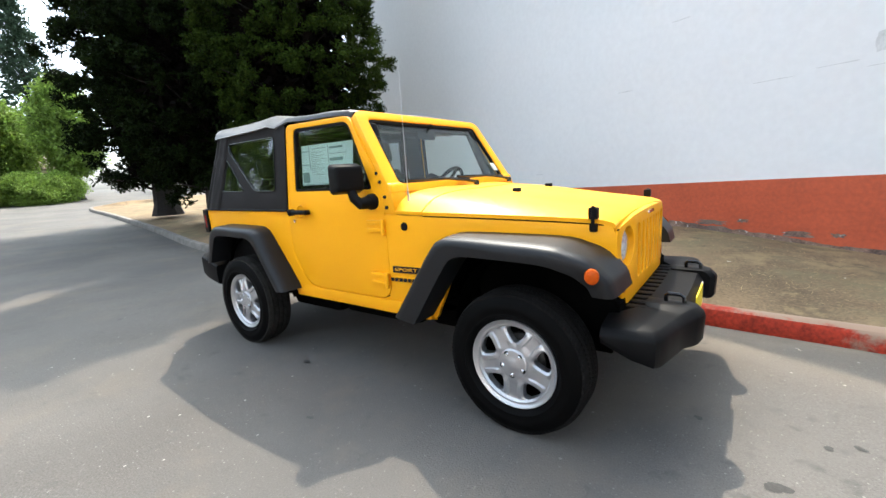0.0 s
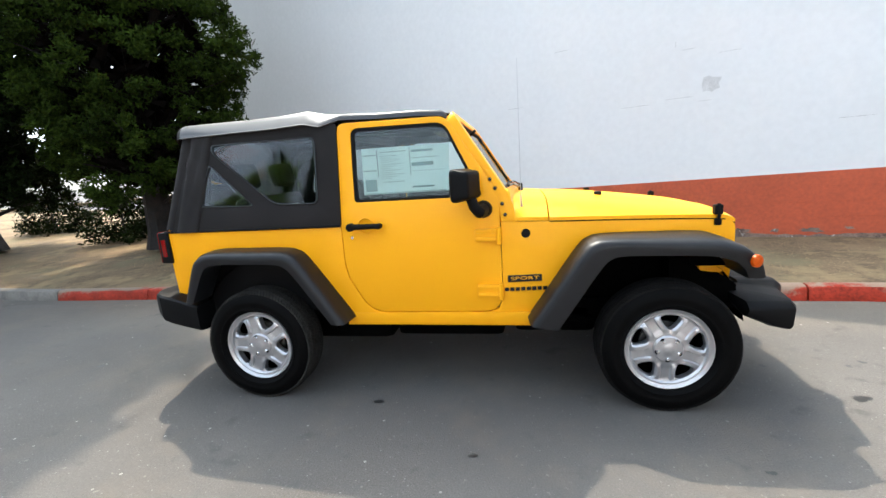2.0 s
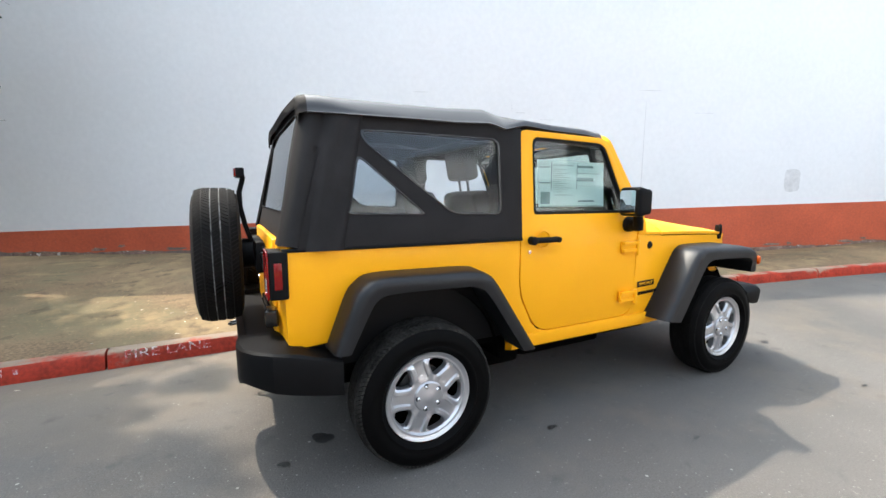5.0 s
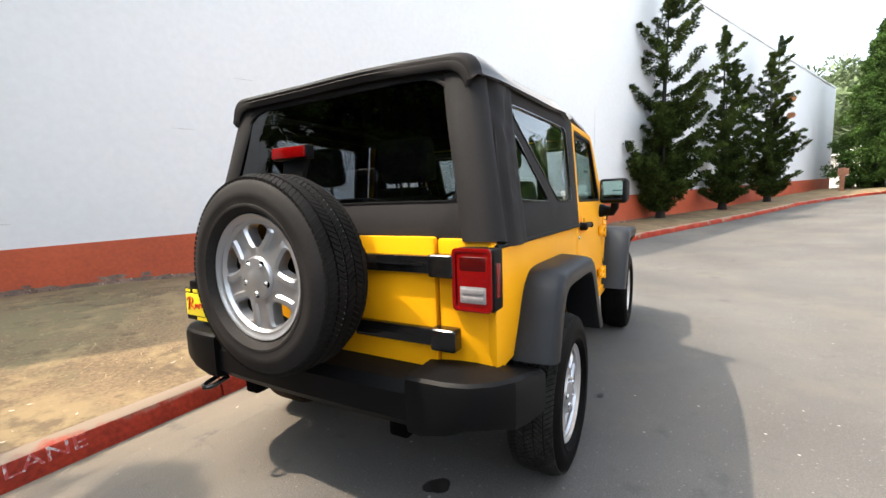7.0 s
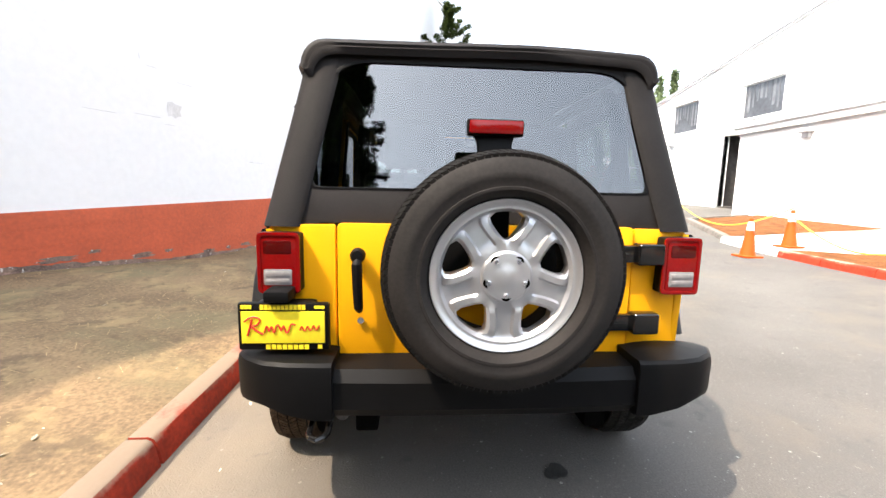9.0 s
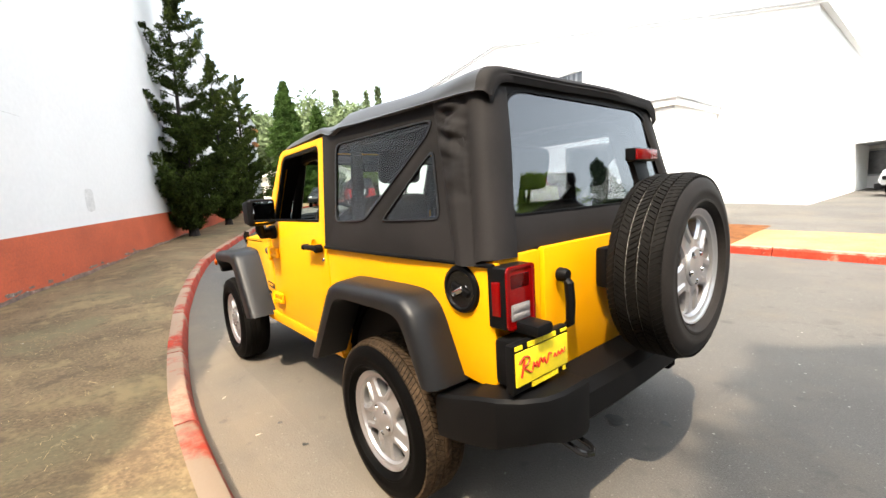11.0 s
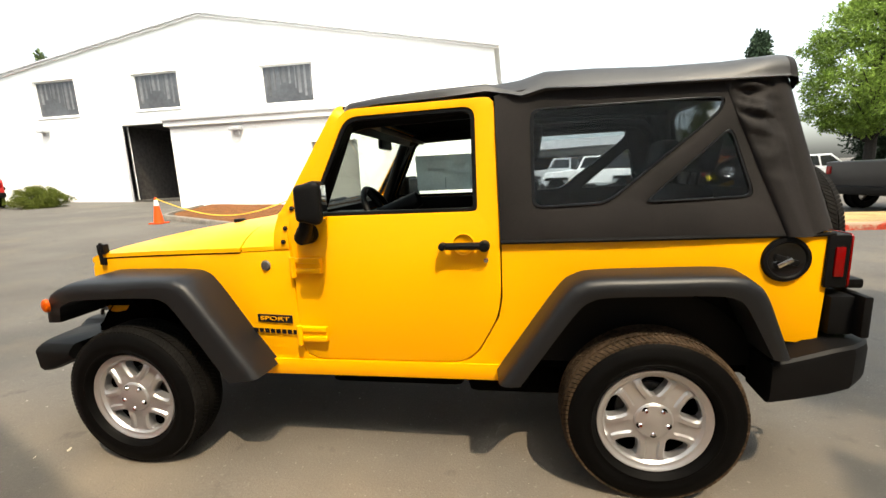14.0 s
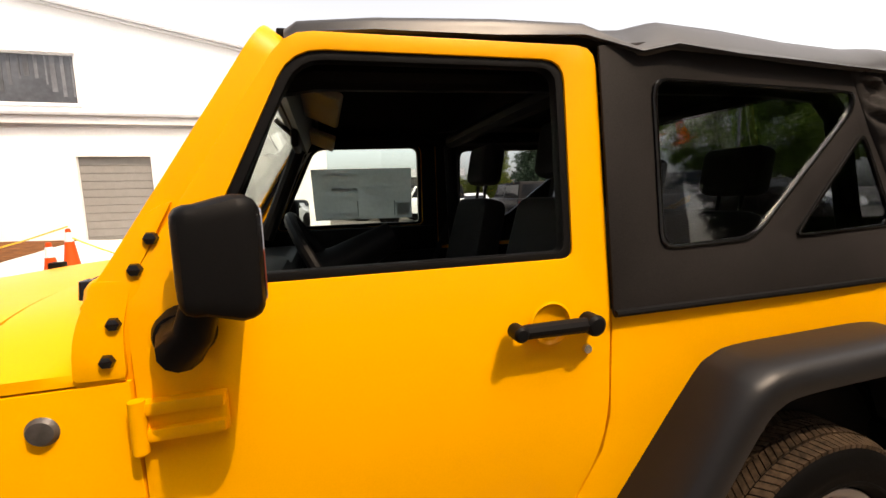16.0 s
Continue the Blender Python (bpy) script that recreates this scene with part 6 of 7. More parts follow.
def tree(name, label, at, h, r, crown, leaf, tuft=0.45, per=60, size=0.07, ntuft=400, base=1.2, tr=0.25, seed=1, clip=99.0, group="trees", shell=0.45, lie=0.0):
    """crown(t) gives the relative radius at the relative height t of the crown."""
    g = np.random.default_rng(seed)
    cs, rs, limbs = [], [], []
    for k in range(ntuft):
        t = g.random() ** 1.15
        z = base + (h - base) * t
        rr = r * crown(t) * (0.80 + 0.28 * g.random())
        a = g.random() * 6.283
        lump = 1 + 0.16 * math.sin(3 * a + 4 * t * h + seed) + 0.10 * math.sin(7 * a - 3 * t * h)
        f = math.sqrt(g.random() * (1 - shell) + shell) if k % 4 else g.random() * 0.9
        q = (math.cos(a) * rr * lump * f, math.sin(a) * rr * lump * f, min(z + g.normal() * 0.1, clip))
        cs.append(q)
        k2 = tuft * (0.6 + 0.8 * g.random()) * (0.55 + 0.6 * crown(t))
        rs.append((k2, k2, k2))
        if k % 9 == 0 and f > 0.6:
            limbs.append(((0, 0, max(0.5, z - 0.5 * rr)), q, tr * 0.22))
    e = thing(name, label, "tree", group, at=Matrix.Translation(at))
    part("trunk", trunk_bm(h * 0.97, tr, limbs=limbs[:60]), M["bark"], e)
    q, n = leaf_quads(cs, rs, per, size, seed=seed, lie=lie)
    me = quads_mesh("crown", q, n, leaf)
    o = new("crown", me)
    o.parent = e
    return e


cone = lambda t: (1 - t) ** 0.8 * min(1, 0.55 + 3 * t) + 0.03
column = lambda t: (1 - t ** 3) ** 0.6 * min(1, 0.62 + 1.7 * t) + 0.03
ball = lambda t: math.sin(math.pi * min(1, max(0.02, 0.12 + 0.86 * t))) ** 0.7

lowwide = lambda t: (1 - t ** 3) ** 0.6 * min(1, 0.56 + 2.6 * t) + 0.03


def conifer(label, at, h, r, crown, leaf, seed, nbranch, lobes, per, size, spread, base=1.0, tr=0.28):
    """A broad conifer: branch ends of many small rounded sprays, standing apart round a near-black heart whose colour
    holds the shade.
    """
    g = np.random.default_rng(seed)
    cs, rs, limbs = [], [], []
    for k in range(nbranch):
        t = ((k + 0.5) / nbranch) ** 1.12
        a = k * 2.39996 + 0.7 * g.random()
        z = base + (h - base) * t + 0.25 * g.normal()
        lump = 1 + 0.30 * noise.noise(Vector((1.6 * math.cos(a), 1.6 * math.sin(a), 0.55 * z + seed)))
        rr = r * crown(min(1, max(0, t))) * lump * (0.70 + 0.36 * g.random())
        out = Vector((math.cos(a), math.sin(a), 0))
        side = Vector((-out.y, out.x, 0))
        tip = out * rr + Vector((0, 0, z))
        for j in range(lobes):
            back = g.random() ** 1.4
            q = tip - out * spread * 1.1 * back + side * spread * (0.35 + 0.65 * back) * g.normal() * 0.62 + Vector((0, 0, spread * (0.26 * g.normal() - 0.10 * back)))
            w = spread * (0.26 + 0.22 * g.random())
            cs.append(tuple(q))
            rs.append((w, w, w * 0.82))
        if k % 5 == 0:
            limbs.append(((0, 0, max(0.6, z - 0.35 * rr)), tuple(out * rr * 0.85 + Vector((0, 0, z - 0.05))), tr * 0.16))
    e = thing("cypress_tree", label, "tree", "trees", at=Matrix.Translation(at))
    part("trunk", trunk_bm(h * 0.97, tr, limbs=limbs[:70]), M["bark"], e)
    q, n = leaf_quads(cs, rs, per, size, seed=seed, lie=0.9)
    o = new("crown", quads_mesh("crown", q, n, leaf))
    o.parent = e
    # heart of blades coloured as the crown's inner shade
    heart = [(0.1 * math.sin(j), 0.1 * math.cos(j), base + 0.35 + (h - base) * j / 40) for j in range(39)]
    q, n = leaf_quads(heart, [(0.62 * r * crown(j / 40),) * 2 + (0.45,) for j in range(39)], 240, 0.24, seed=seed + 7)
    o = new("inner_foliage", quads_mesh("inner_foliage", q, n, M["heartshade"]))
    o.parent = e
    o["label"] = "inner foliage coloured near-black for shade"
    return e


conifer("large dense dark green conifer rising from dry soil behind the car", (-6.35, 3.75, 0.30), 11.0, 2.04, lowwide, M["sunlitleaf"], 3, 460, 11, 44, 0.052, 0.36, base=1.25, tr=0.21)
conifer("large dark conifer with bare lower trunk beside the kerb", (-10.95, 3.75, 0.34), 12.5, 2.4, column, M["dkleaf"], 4, 420, 10, 32, 0.082, 0.46, 1.15, 0.30)
conifer("large dark conifer with bare lower trunk beside the kerb", (-14.4, 3.65, 0.46), 13.0, 2.35, column, M["dkleaf"], 5, 380, 10, 30, 0.088, 0.46, 1.2, 0.34)
# low shrubs between the trunks
for k, (x, y, r) in enumerate(((-8.6, 5.0, 0.8), (-7.4, 6.0, 0.7), (-12.6, 6.5, 0.9))):
    tree("shrub", "low dark green shrub on dry soil below conifers", (x, y, 0.25), 1.1 * r + 0.3, r, ball, M["dkleaf"], 0.25, 90, 0.06, 60, 0.1, 0.04, 20 + k, group="shrubs")


def juniper(at, h, r, seed, tops, dead=False, full=0):
    """A ragged juniper: pads of foliage along upswept limbs, dense below and open towards several tops."""
    g = np.random.default_rng(seed)
    cs, rs, limbs = [], [], []
    for sx, sy, hh in tops:
        stem = lambda z: Vector((sx * (z / hh) ** 1.3, sy * (z / hh) ** 1.3, z))
        limbs.append(((0, 0, 0.3), tuple(stem(hh * 0.55)), 0.07))
        limbs.append((tuple(stem(hh * 0.5)), tuple(stem(hh * 0.98)), 0.04))
        z = 0.45
        while z < hh:
            t = z / hh
            for j in range((3 if t < 0.35 else 2) + full):
                a = g.random() * 6.283
                ln = r * (1.0 - 0.15 * t - 0.62 * max(0, t - 0.55) / 0.45) * (0.55 + 0.6 * g.random()) * min(1, 0.52 + 1.5 * t)
                if 0.5 < t < 0.9 and g.random() < 0.22:
                    ln *= 1.55
                d = Vector((math.cos(a), math.sin(a), 0))
                p0, n = stem(z), max(4, int(ln * 9))
                for i in range(n + 1):
                    u = i / n
                    if u < 0.22 and t > 0.5:
                        continue
                    q = p0 + d * ln * u + Vector((0, 0, ln * (0.12 * u + 0.42 * u * u)))
                    w = (0.160 + 0.02 * full - 0.085 * u) * (1.16 - 0.4 * t) * (0.8 + 0.5 * g.random())
                    cs.append(tuple(q + Vector(g.normal(size=3) * 0.03)))
                    rs.append((w * 1.25, w * 1.25, w * 0.75))
                limbs.append((tuple(p0), tuple(p0 + d * ln * 0.8 + Vector((0, 0, ln * 0.33))), 0.016))
            z += 0.27 + 0.12 * t + 0.10 * g.random()
        for i in range(7):
            cs.append(tuple(stem(hh * (0.9 + 0.018 * i))))
            rs.append((0.11 - 0.009 * i,) * 3)
    e = thing("juniper_tree", "tall ragged juniper with upswept green sprays against the white wall", "tree", "junipers along the wall", at=Matrix.Translation(at))
    part("trunk", trunk_bm(h * 0.7, 0.13, limbs=limbs), M["bark"], e)
    q, n = leaf_quads(cs, rs, 105, 0.055, seed=seed, flat=1.0)
    o = new("crown", quads_mesh("crown", q, n, M["juniper"]))
    o.parent = e
    if dead:
        dc = [(-0.75 + 0.11 * k, -0.55 - 0.02 * k, zz + 0.03 * k) for zz in (3.65, 4.35) for k in range(8)]
        q, n = leaf_quads(dc, [(0.12, 0.12, 0.07)] * len(dc), 90, 0.05, seed=9)
        o = new("dead_sprays", quads_mesh("dead_sprays", q, n, M["deadleaf"]))
        o.parent = e
        o["label"] = "dead orange sprays"


juniper((12.5, -0.75, gz(12.5, -0.75) + 0.12), 7.0, 1.62, 11, [(0.15, -0.1, 7.4), (-0.5, -0.1, 3.2), (0.4, -0.4, 3.8)], full=1)
juniper((16.6, -2.75, gz(16.6, -2.75) + 0.12), 6.2, 1.0, 12, [(-0.7, 0.2, 6.6), (0.7, -0.3, 5.6), (0.1, -0.1, 3.4)])
juniper((20.8, -4.75, gz(20.8, -4.75) + 0.12), 6.6, 1.25, 13, [(0.7, -0.3, 7.3), (-0.8, 0.2, 6.2), (0.1, -0.2, 3.8)], dead=True)

for x, y, h, r, sd in ((32.6, -11.7, 9.9, 2.3, 31), (33.7, -14.9, 8.2, 2.0, 32), (37.5, -14.3, 7.4, 2.0, 33)):
    tree("arborvitae", "tall green pyramid-shaped evergreen at the driveway's bend", (x, y, gz(x, y)), h, r, cone, M["midleaf"], 0.34, 80, 0.10, 900, 0.2, 0.16, sd, group="evergreens at the bend", lie=0.75, shell=0.7)


def deciduous(at, h, r, leaf, seed, name="leafy_tree", label="leafy green tree beyond the parking lot", per=50, ntuft=300, tuft=0.8, size=0.22):
    return tree(name, label, at, h, r, ball, leaf, tuft, per, size, ntuft, h * 0.25, 0.2 + h * 0.012, seed, group="distant trees")


# trees far off, round the lot and behind the car
for k, (x, y, h, r, lf) in enumerate(((-33, -21, 10, 4.0, "ltleaf"), (-26.5, -33, 12.6, 4.6, "ltleaf"), (-38.5, -33, 14, 5.0, "ltleaf"), (-40, -8, 12, 4.5, "midleaf"), (-44, 18, 8, 3.2, "ltleaf"), (-38, 6.9, 8.6, 1.7, "ltleaf"), (-36, -1.5, 8.0, 2.2, "ltleaf"), (-42, 4.1, 7.0, 1.9, "ltleaf"), (-39, -14.5, 12, 5.0, "ltleaf"), (-22.3, -57, 5.2, 2.1, "bushleaf"), (-18.3, -59, 4.4, 2.2, "bushleaf"), (-14.5, -60, 4.2, 2.4, "bushleaf"))):
    near = k in (0, 1, 2, 8)
    deciduous((x, y, gz(x, y)), h, r, M[lf], 40 + k, per=120 if near else 60, size=0.17 if near else 0.2, ntuft=360 if near else 300)
for k, (x, y, h, r) in enumerate(((-20.2, -36, 10.8, 2.8), (-50, 7.7, 18.6, 3.3), (-58, 5, 14, 2.8), (-30, -36, 15, 3.0), (-48, -14, 14, 3.0))):
    tree("fir_tree", "tall dark fir in the distance", (x, y, gz(x, y)), h, r, cone, M["firleaf"], 0.6, 40, 0.22, 420, 0.8, 0.25, 60 + k, group="distant trees")
for k, (x, y, r) in enumerate(((-35.5, 1.6, 1.9), (-35.0, 3.9, 1.8), (-36.0, 5.3, 1.5))):
    tree("hedge_shrub", "clipped bright green shrub beside the driveway", (x, y, gz(x, y)), 1.9, r, ball, M["ltleaf"], 0.4, 90, 0.10, 160, 0.1, 0.05, 80 + k, group="shrubs")
tree("shrub", "low clipped green bush at the warehouse corner", (19.2, -12.6, gz(19.2, -12.6)), 0.75, 1.0, ball, M["bushleaf"], 0.2, 90, 0.05, 150, 0.05, 0.03, 90, group="shrubs")

tree("poplar_tree", "slim green poplar standing far behind the lot", (-24.3, -55, gz(-24.3, -55)), 9.4, 1.35, column, M["bushleaf"], 0.5, 60, 0.16, 260, 0.6, 0.15, 97, group="distant trees")

for k, (x, y, h, r) in enumerate(((66.0, -31.5, 9.0, 4.2), (63.5, -36.0, 11.0, 4.6), (61.0, -40.5, 10.0, 4.4), (67.5, -27.0, 7.5, 3.8))):
    deciduous((x, y, gz(x, y)), h, r, M["hedgeleaf"], 110 + k, label="broad green tree behind the shed, paled by haze in its colour", per=60, size=0.30)

# wooded hill far ahead
g_h = np.random.default_rng(5)
hc, hr = [], []
for k in range(1000):
    x, y = 62 + 70 * g_h.random(), -75 + 95 * g_h.random()
    hill = 3 + 0.12 * (x - 60) + 7 * math.exp(-((y + 34) / 26) ** 2) + 3 * math.sin(x * 0.13 + y * 0.21)
    top = 3.5 + 5 * g_h.random()
    for j in range(3):
        hc.append((x + g_h.normal() * 1.2, y + g_h.normal() * 1.2, hill * (0.25 + 0.75 * g_h.random()) + top * 0.5 + 1.5 * j))
        hr.append((2.6, 2.6, 2.2))
for k in range(7):
    x, y, h = 62 + 34 * g_h.random(), -62 + 60 * g_h.random(), 9 + 8 * g_h.random()
    hill = 3 + 0.12 * (x - 60) + 7 * math.exp(-((y + 34) / 26) ** 2)
    for j in range(12):
        t = j / 11
        hc.append((x, y, hill + h * t))
        hr.append((2.3 * (1 - t) + 0.2,) * 2 + (0.9,))
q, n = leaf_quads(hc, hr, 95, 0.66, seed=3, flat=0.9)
tagged(new("wooded_hill", quads_mesh("wooded_hill", q, n, M["farleaf"])), "wooded green hillside far off, haze put into its colour", "woods", kind="stuff")
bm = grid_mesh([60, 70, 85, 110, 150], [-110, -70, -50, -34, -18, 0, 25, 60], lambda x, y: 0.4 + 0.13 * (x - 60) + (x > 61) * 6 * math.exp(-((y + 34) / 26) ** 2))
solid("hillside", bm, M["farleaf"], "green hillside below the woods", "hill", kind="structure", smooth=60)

# ---- white warehouse ----
M["whitewall"] = mat("white_stucco", (0.80, 0.80, 0.79), 0.8, vary=0.03, scale=0.6, fine=18, bump=0.15)
M["roofmetal"] = mat("grey_roof_trim", (0.42, 0.43, 0.45), 0.5, vary=0.1)
M["darkglass"] = mat("dusty_dark_glass", (0.070, 0.075, 0.085), 0.15, vary=0.2, scale=1.2, fine=6)
M["blind"] = mat("grey_blind", (0.10, 0.105, 0.115), 0.6, vary=0.3, scale=3, objvar=0.5)
M["carglass"] = mat("car_glass", (0.010, 0.011, 0.013), 0.12, vary=0.1, spec=0.3)
# Dark colour that holds the interior shade of bay and shed.
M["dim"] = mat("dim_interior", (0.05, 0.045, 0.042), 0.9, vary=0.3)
M["greydoor"] = mat("grey_roller_door", (0.215, 0.207, 0.195), 0.6, vary=0.05, fine=30)
ware = thing("warehouse", "large white gabled warehouse with high dark windows", "building", at=Matrix.Translation((12.4, -15.2, 0.5)))
WX = lambda x: x - 12.4
WZ = lambda z: z - 0.5


def hole(x0, x1, z0, z1):
    return [(WX(x0), WZ(z0)), (WX(x0), WZ(z1)), (WX(x1), WZ(z1)), (WX(x1), WZ(z0))]


gable = [(WX(-0.15), WZ(-0.6)), (WX(24.6), WZ(-0.6)), (WX(24.6), WZ(6.70)), (0, WZ(8.60)), (WX(-0.15), WZ(6.25))]
wins = [(19.3, 21.65, 4.87, 6.52), (13.9, 16.25, 4.89, 6.47), (7.48, 9.9, 4.74, 6.34)]
holes = [hole(*w) for w in wins] + [hole(12.9, 17.1, 0.60, 4.28)]
part("gable_wall", sheet([gable] + holes, lambda u, v: (u, 0, v), (0, -0.3, 0), 0.0), M["whitewall"], ware, smooth=0)
for x0, x1, z0, z1 in wins:
    fr = part("window", sheet([hole(x0, x1, z0, z1), list(reversed(hole(x0 + 0.12, x1 - 0.05, z0 + 0.06, z1 - 0.05)))], lambda u, v: (u, -0.12, v), (0, -0.08, 0), 0.0), M["whitewall"], ware, smooth=0)
    part("window_pane", box((WX(x0) + 0.1, -0.2, WZ(z0) + 0.05), (WX(x1) - 0.04, -0.17, WZ(z1) - 0.04), 0), M["darkglass"], fr, smooth=0)
    for k in range(9):
        xa = WX(x0) + 0.16 + (x1 - x0 - 0.3) * k / 9
        part("blind_slat", box((xa, -0.165, WZ(z1) - 0.10 - 1.25 * (0.75 + 0.25 * math.sin(7 * k + x0))), (xa + 0.05 + 0.05 * (k % 3), -0.160, WZ(z1) - 0.06), 0), M["blind"], fr, smooth=0)
    part("window_sill", box((WX(x0) - 0.05, -0.05, WZ(z0) - 0.07), (WX(x1) + 0.05, 0.05, WZ(z0)), 0.005), M["whitewall"], fr)
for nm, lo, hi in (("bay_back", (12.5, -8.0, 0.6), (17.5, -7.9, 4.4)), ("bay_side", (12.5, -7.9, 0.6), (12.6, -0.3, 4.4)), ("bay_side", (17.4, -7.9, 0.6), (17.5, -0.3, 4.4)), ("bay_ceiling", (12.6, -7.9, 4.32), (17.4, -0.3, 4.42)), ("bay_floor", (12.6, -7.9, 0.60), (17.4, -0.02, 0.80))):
    part(nm, box((WX(lo[0]), lo[1], WZ(lo[2])), (WX(hi[0]), hi[1], WZ(hi[2])), 0), M["dim"], ware, "open bay, its shade put into the colour", smooth=0)
part("door_jamb", box((WX(17.1), -0.25, WZ(0.5)), (WX(17.22), 0.02, WZ(4.28)), 0.01), M["roofmetal"], ware)
b = bmesh.new()
for k in range(5):
    box((WX(13.4 + 0.6 * k), -5 - 0.3 * k, WZ(0.8)), (WX(13.8 + 0.6 * k), -4.5 - 0.3 * k, WZ(1.5 + 0.3 * (k % 3))), 0.02, bm=b)
part("stored_goods", b, M["dim"], ware)
# roof planes, verge trim
for x_e, z_e in ((24.8, 6.70), (-0.35, 6.24)):
    top, low = WZ(8.67), WZ(z_e + 0.03)
    rings = []
    for y in (0.12, -22):
        a, c = ((0, y, top), (WX(x_e), y, low))
        rings.append([a, c, (c[0], y, low - 0.12), (0, y, top - 0.12)])
    part("roof_plane", loft(rings), M["whitewall"], ware, smooth=0)
    rings = [[(0, y, top + 0.012), (WX(x_e), y, low + 0.012), (WX(x_e), y, low - 0.05), (0, y, top - 0.05)] for y in (0.125, 0.20)]
    part("verge_trim", loft(rings), M["roofmetal"], ware, smooth=0)
for x, zt in ((-0.15, 6.25), (24.6, 6.70)):
    part("side_wall", box((WX(x) - (0.2 if x > 5 else 0), -22, WZ(-0.6)), (WX(x) + (0.0 if x > 5 else 0.2), -0.3, WZ(zt)), 0), M["whitewall"], ware, smooth=0)
b = box((WX(21.1), 0, WZ(4.18)), (WX(21.55), 0.32, WZ(4.32)), 0.03)
box((WX(21.2), 0.0, WZ(4.02)), (WX(21.42), 0.12, WZ(4.20)), 0.02, bm=b)
part("wall_lamp", b, M["roofmetal"], ware)
# lean-to in front of it
lean = thing("lean_to", "low white flat-roofed annex with a grey roller door", "building", at=Matrix.Translation((6.0, -11.66, 0.3)))
LX, LZ = (lambda x: x - 6.0), (lambda z: z - 0.3)
lw = [(LX(2.4), LZ(-0.5)), (LX(11.6), LZ(-0.5)), (LX(11.6), LZ(3.53)), (LX(2.4), LZ(3.53))]
gd = [(LX(4.47), LZ(0.40)), (LX(4.47), LZ(2.72)), (LX(6.17), LZ(2.72)), (LX(6.17), LZ(0.40))]
part("front_wall", sheet([lw, gd], lambda u, v: (u, 0, v), (0, -0.2, 0), 0), M["whitewall"], lean, smooth=0)
for x in (2.4, 11.4):
    part("end_wall", box((LX(x), -3.52, LZ(-0.5)), (LX(x + 0.2), -0.2, LZ(3.53)), 0), M["whitewall"], lean, smooth=0)
part("fascia", box((LX(2.3), -3.52, LZ(3.53)), (LX(11.72), 0.16, LZ(3.72)), 0.01), M["whitewall"], lean)
part("fascia_cap", box((LX(2.25), -3.52, LZ(3.72)), (LX(11.78), 0.24, LZ(3.80)), 0.01), M["roofmetal"], lean)
part("soffit_line", box((LX(2.4), 0.002, LZ(3.46)), (LX(11.6), 0.05, LZ(3.528)), 0.004), M["roofmetal"], lean)
rd = part("roller_door", box((LX(4.47), -0.16, LZ(0.3)), (LX(6.17), -0.12, LZ(2.72)), 0), M["greydoor"], lean, "grey roller door", smooth=0)
for k in range(11):
    part("door_slat", box((LX(4.48), -0.12, LZ(0.40 + 0.21 * k)), (LX(6.16), -0.105, LZ(0.40 + 0.21 * k + 0.195)), 0.006, 1), M["greydoor"], rd, smooth=0)
b = box((LX(8.68), 0, LZ(3.26)), (LX(9.10), 0.26, LZ(3.38)), 0.025)
box((LX(8.78), 0.0, LZ(3.10)), (LX(9.00), 0.12, LZ(3.27)), 0.015, bm=b)
part("wall_lamp", b, M["roofmetal"], lean)

# ---- far kerb, beds, island ----
M["dryisland"] = mat("straw_island", (0.35, 0.235, 0.095), 0.95, vary=0.3, scale=1.5, fine=40, bump=0.8)
kerb_r = thing("far_kerb", "kerb along the beds across the driveway, painted red in part", "kerb", kind="structure")
RK = along([(-34, -8.6), (-20, -7.0), (-10, -6.45), (-4, -6.25), (0, -6.35), (3, -6.5), (5.4, -6.72), (6.2, -7.1), (9.3, -8.45), (9.9, -8.95), (10.6, -11.5)], 0.3)
i = 0
while i < len(RK) - 2:
    run = 11 if RK[i][0].x < 0 else 3
    seg = RK[i:i + run]
    if len(seg) > 2:
        q, dd = seg[-1]
        seg[-1] = (q + dd * 0.285, dd)
        rings = [[(p.x + d.y * o, p.y - d.x * o, gz(p.x, p.y) + h) for o, h in KSEC] for p, d in seg]
        part("kerb_stone", loft(rings, bev=0.0), M["redkerb"] if seg[0][0].x < 3.5 else M["concrete"] if seg[0][0].x < 5.6 else M["kerb"], kerb_r, smooth=0)
    i += run


def bed(name, poly, material, label, category, dz=0.11):
    bm = bmesh.new()
    vs = [bm.verts.new((x, y, gz(x, y) + dz)) for x, y in poly]
    bm.faces.new(vs)
    bmesh.ops.triangulate(bm, faces=bm.faces[:])
    bmesh.ops.subdivide_edges(bm, edges=bm.edges[:], cuts=5, use_grid_fill=True)
    for v in bm.verts:
        v.co.z = gz(v.co.x, v.co.y) + dz + 0.02 * noise.noise(v.co * 2.0)
    return solid(name, bm, material, label, category, kind="structure", smooth=60)


bed("mulch_bed", [(5.9, -7.15), (6.3, -7.35), (9.15, -8.62), (9.7, -9.05), (10.35, -11.64), (6.3, -11.64)], M["mulch"], "bed of red bark mulch before the annex", "planting bed")
bed("mulch_bed", [(-0.5, -6.55), (3.0, -6.7), (4.1, -6.75), (2.4, -9.2), (-0.5, -9.2)], M["mulch"], "bed of red bark mulch beside the concrete path", "planting bed")
bed("apron", [(4.1, -6.76), (5.9, -6.95), (6.3, -11.65), (2.4, -11.65), (2.4, -9.2)], M["concrete"], "pale concrete path to the roller door", "path", 0.10)
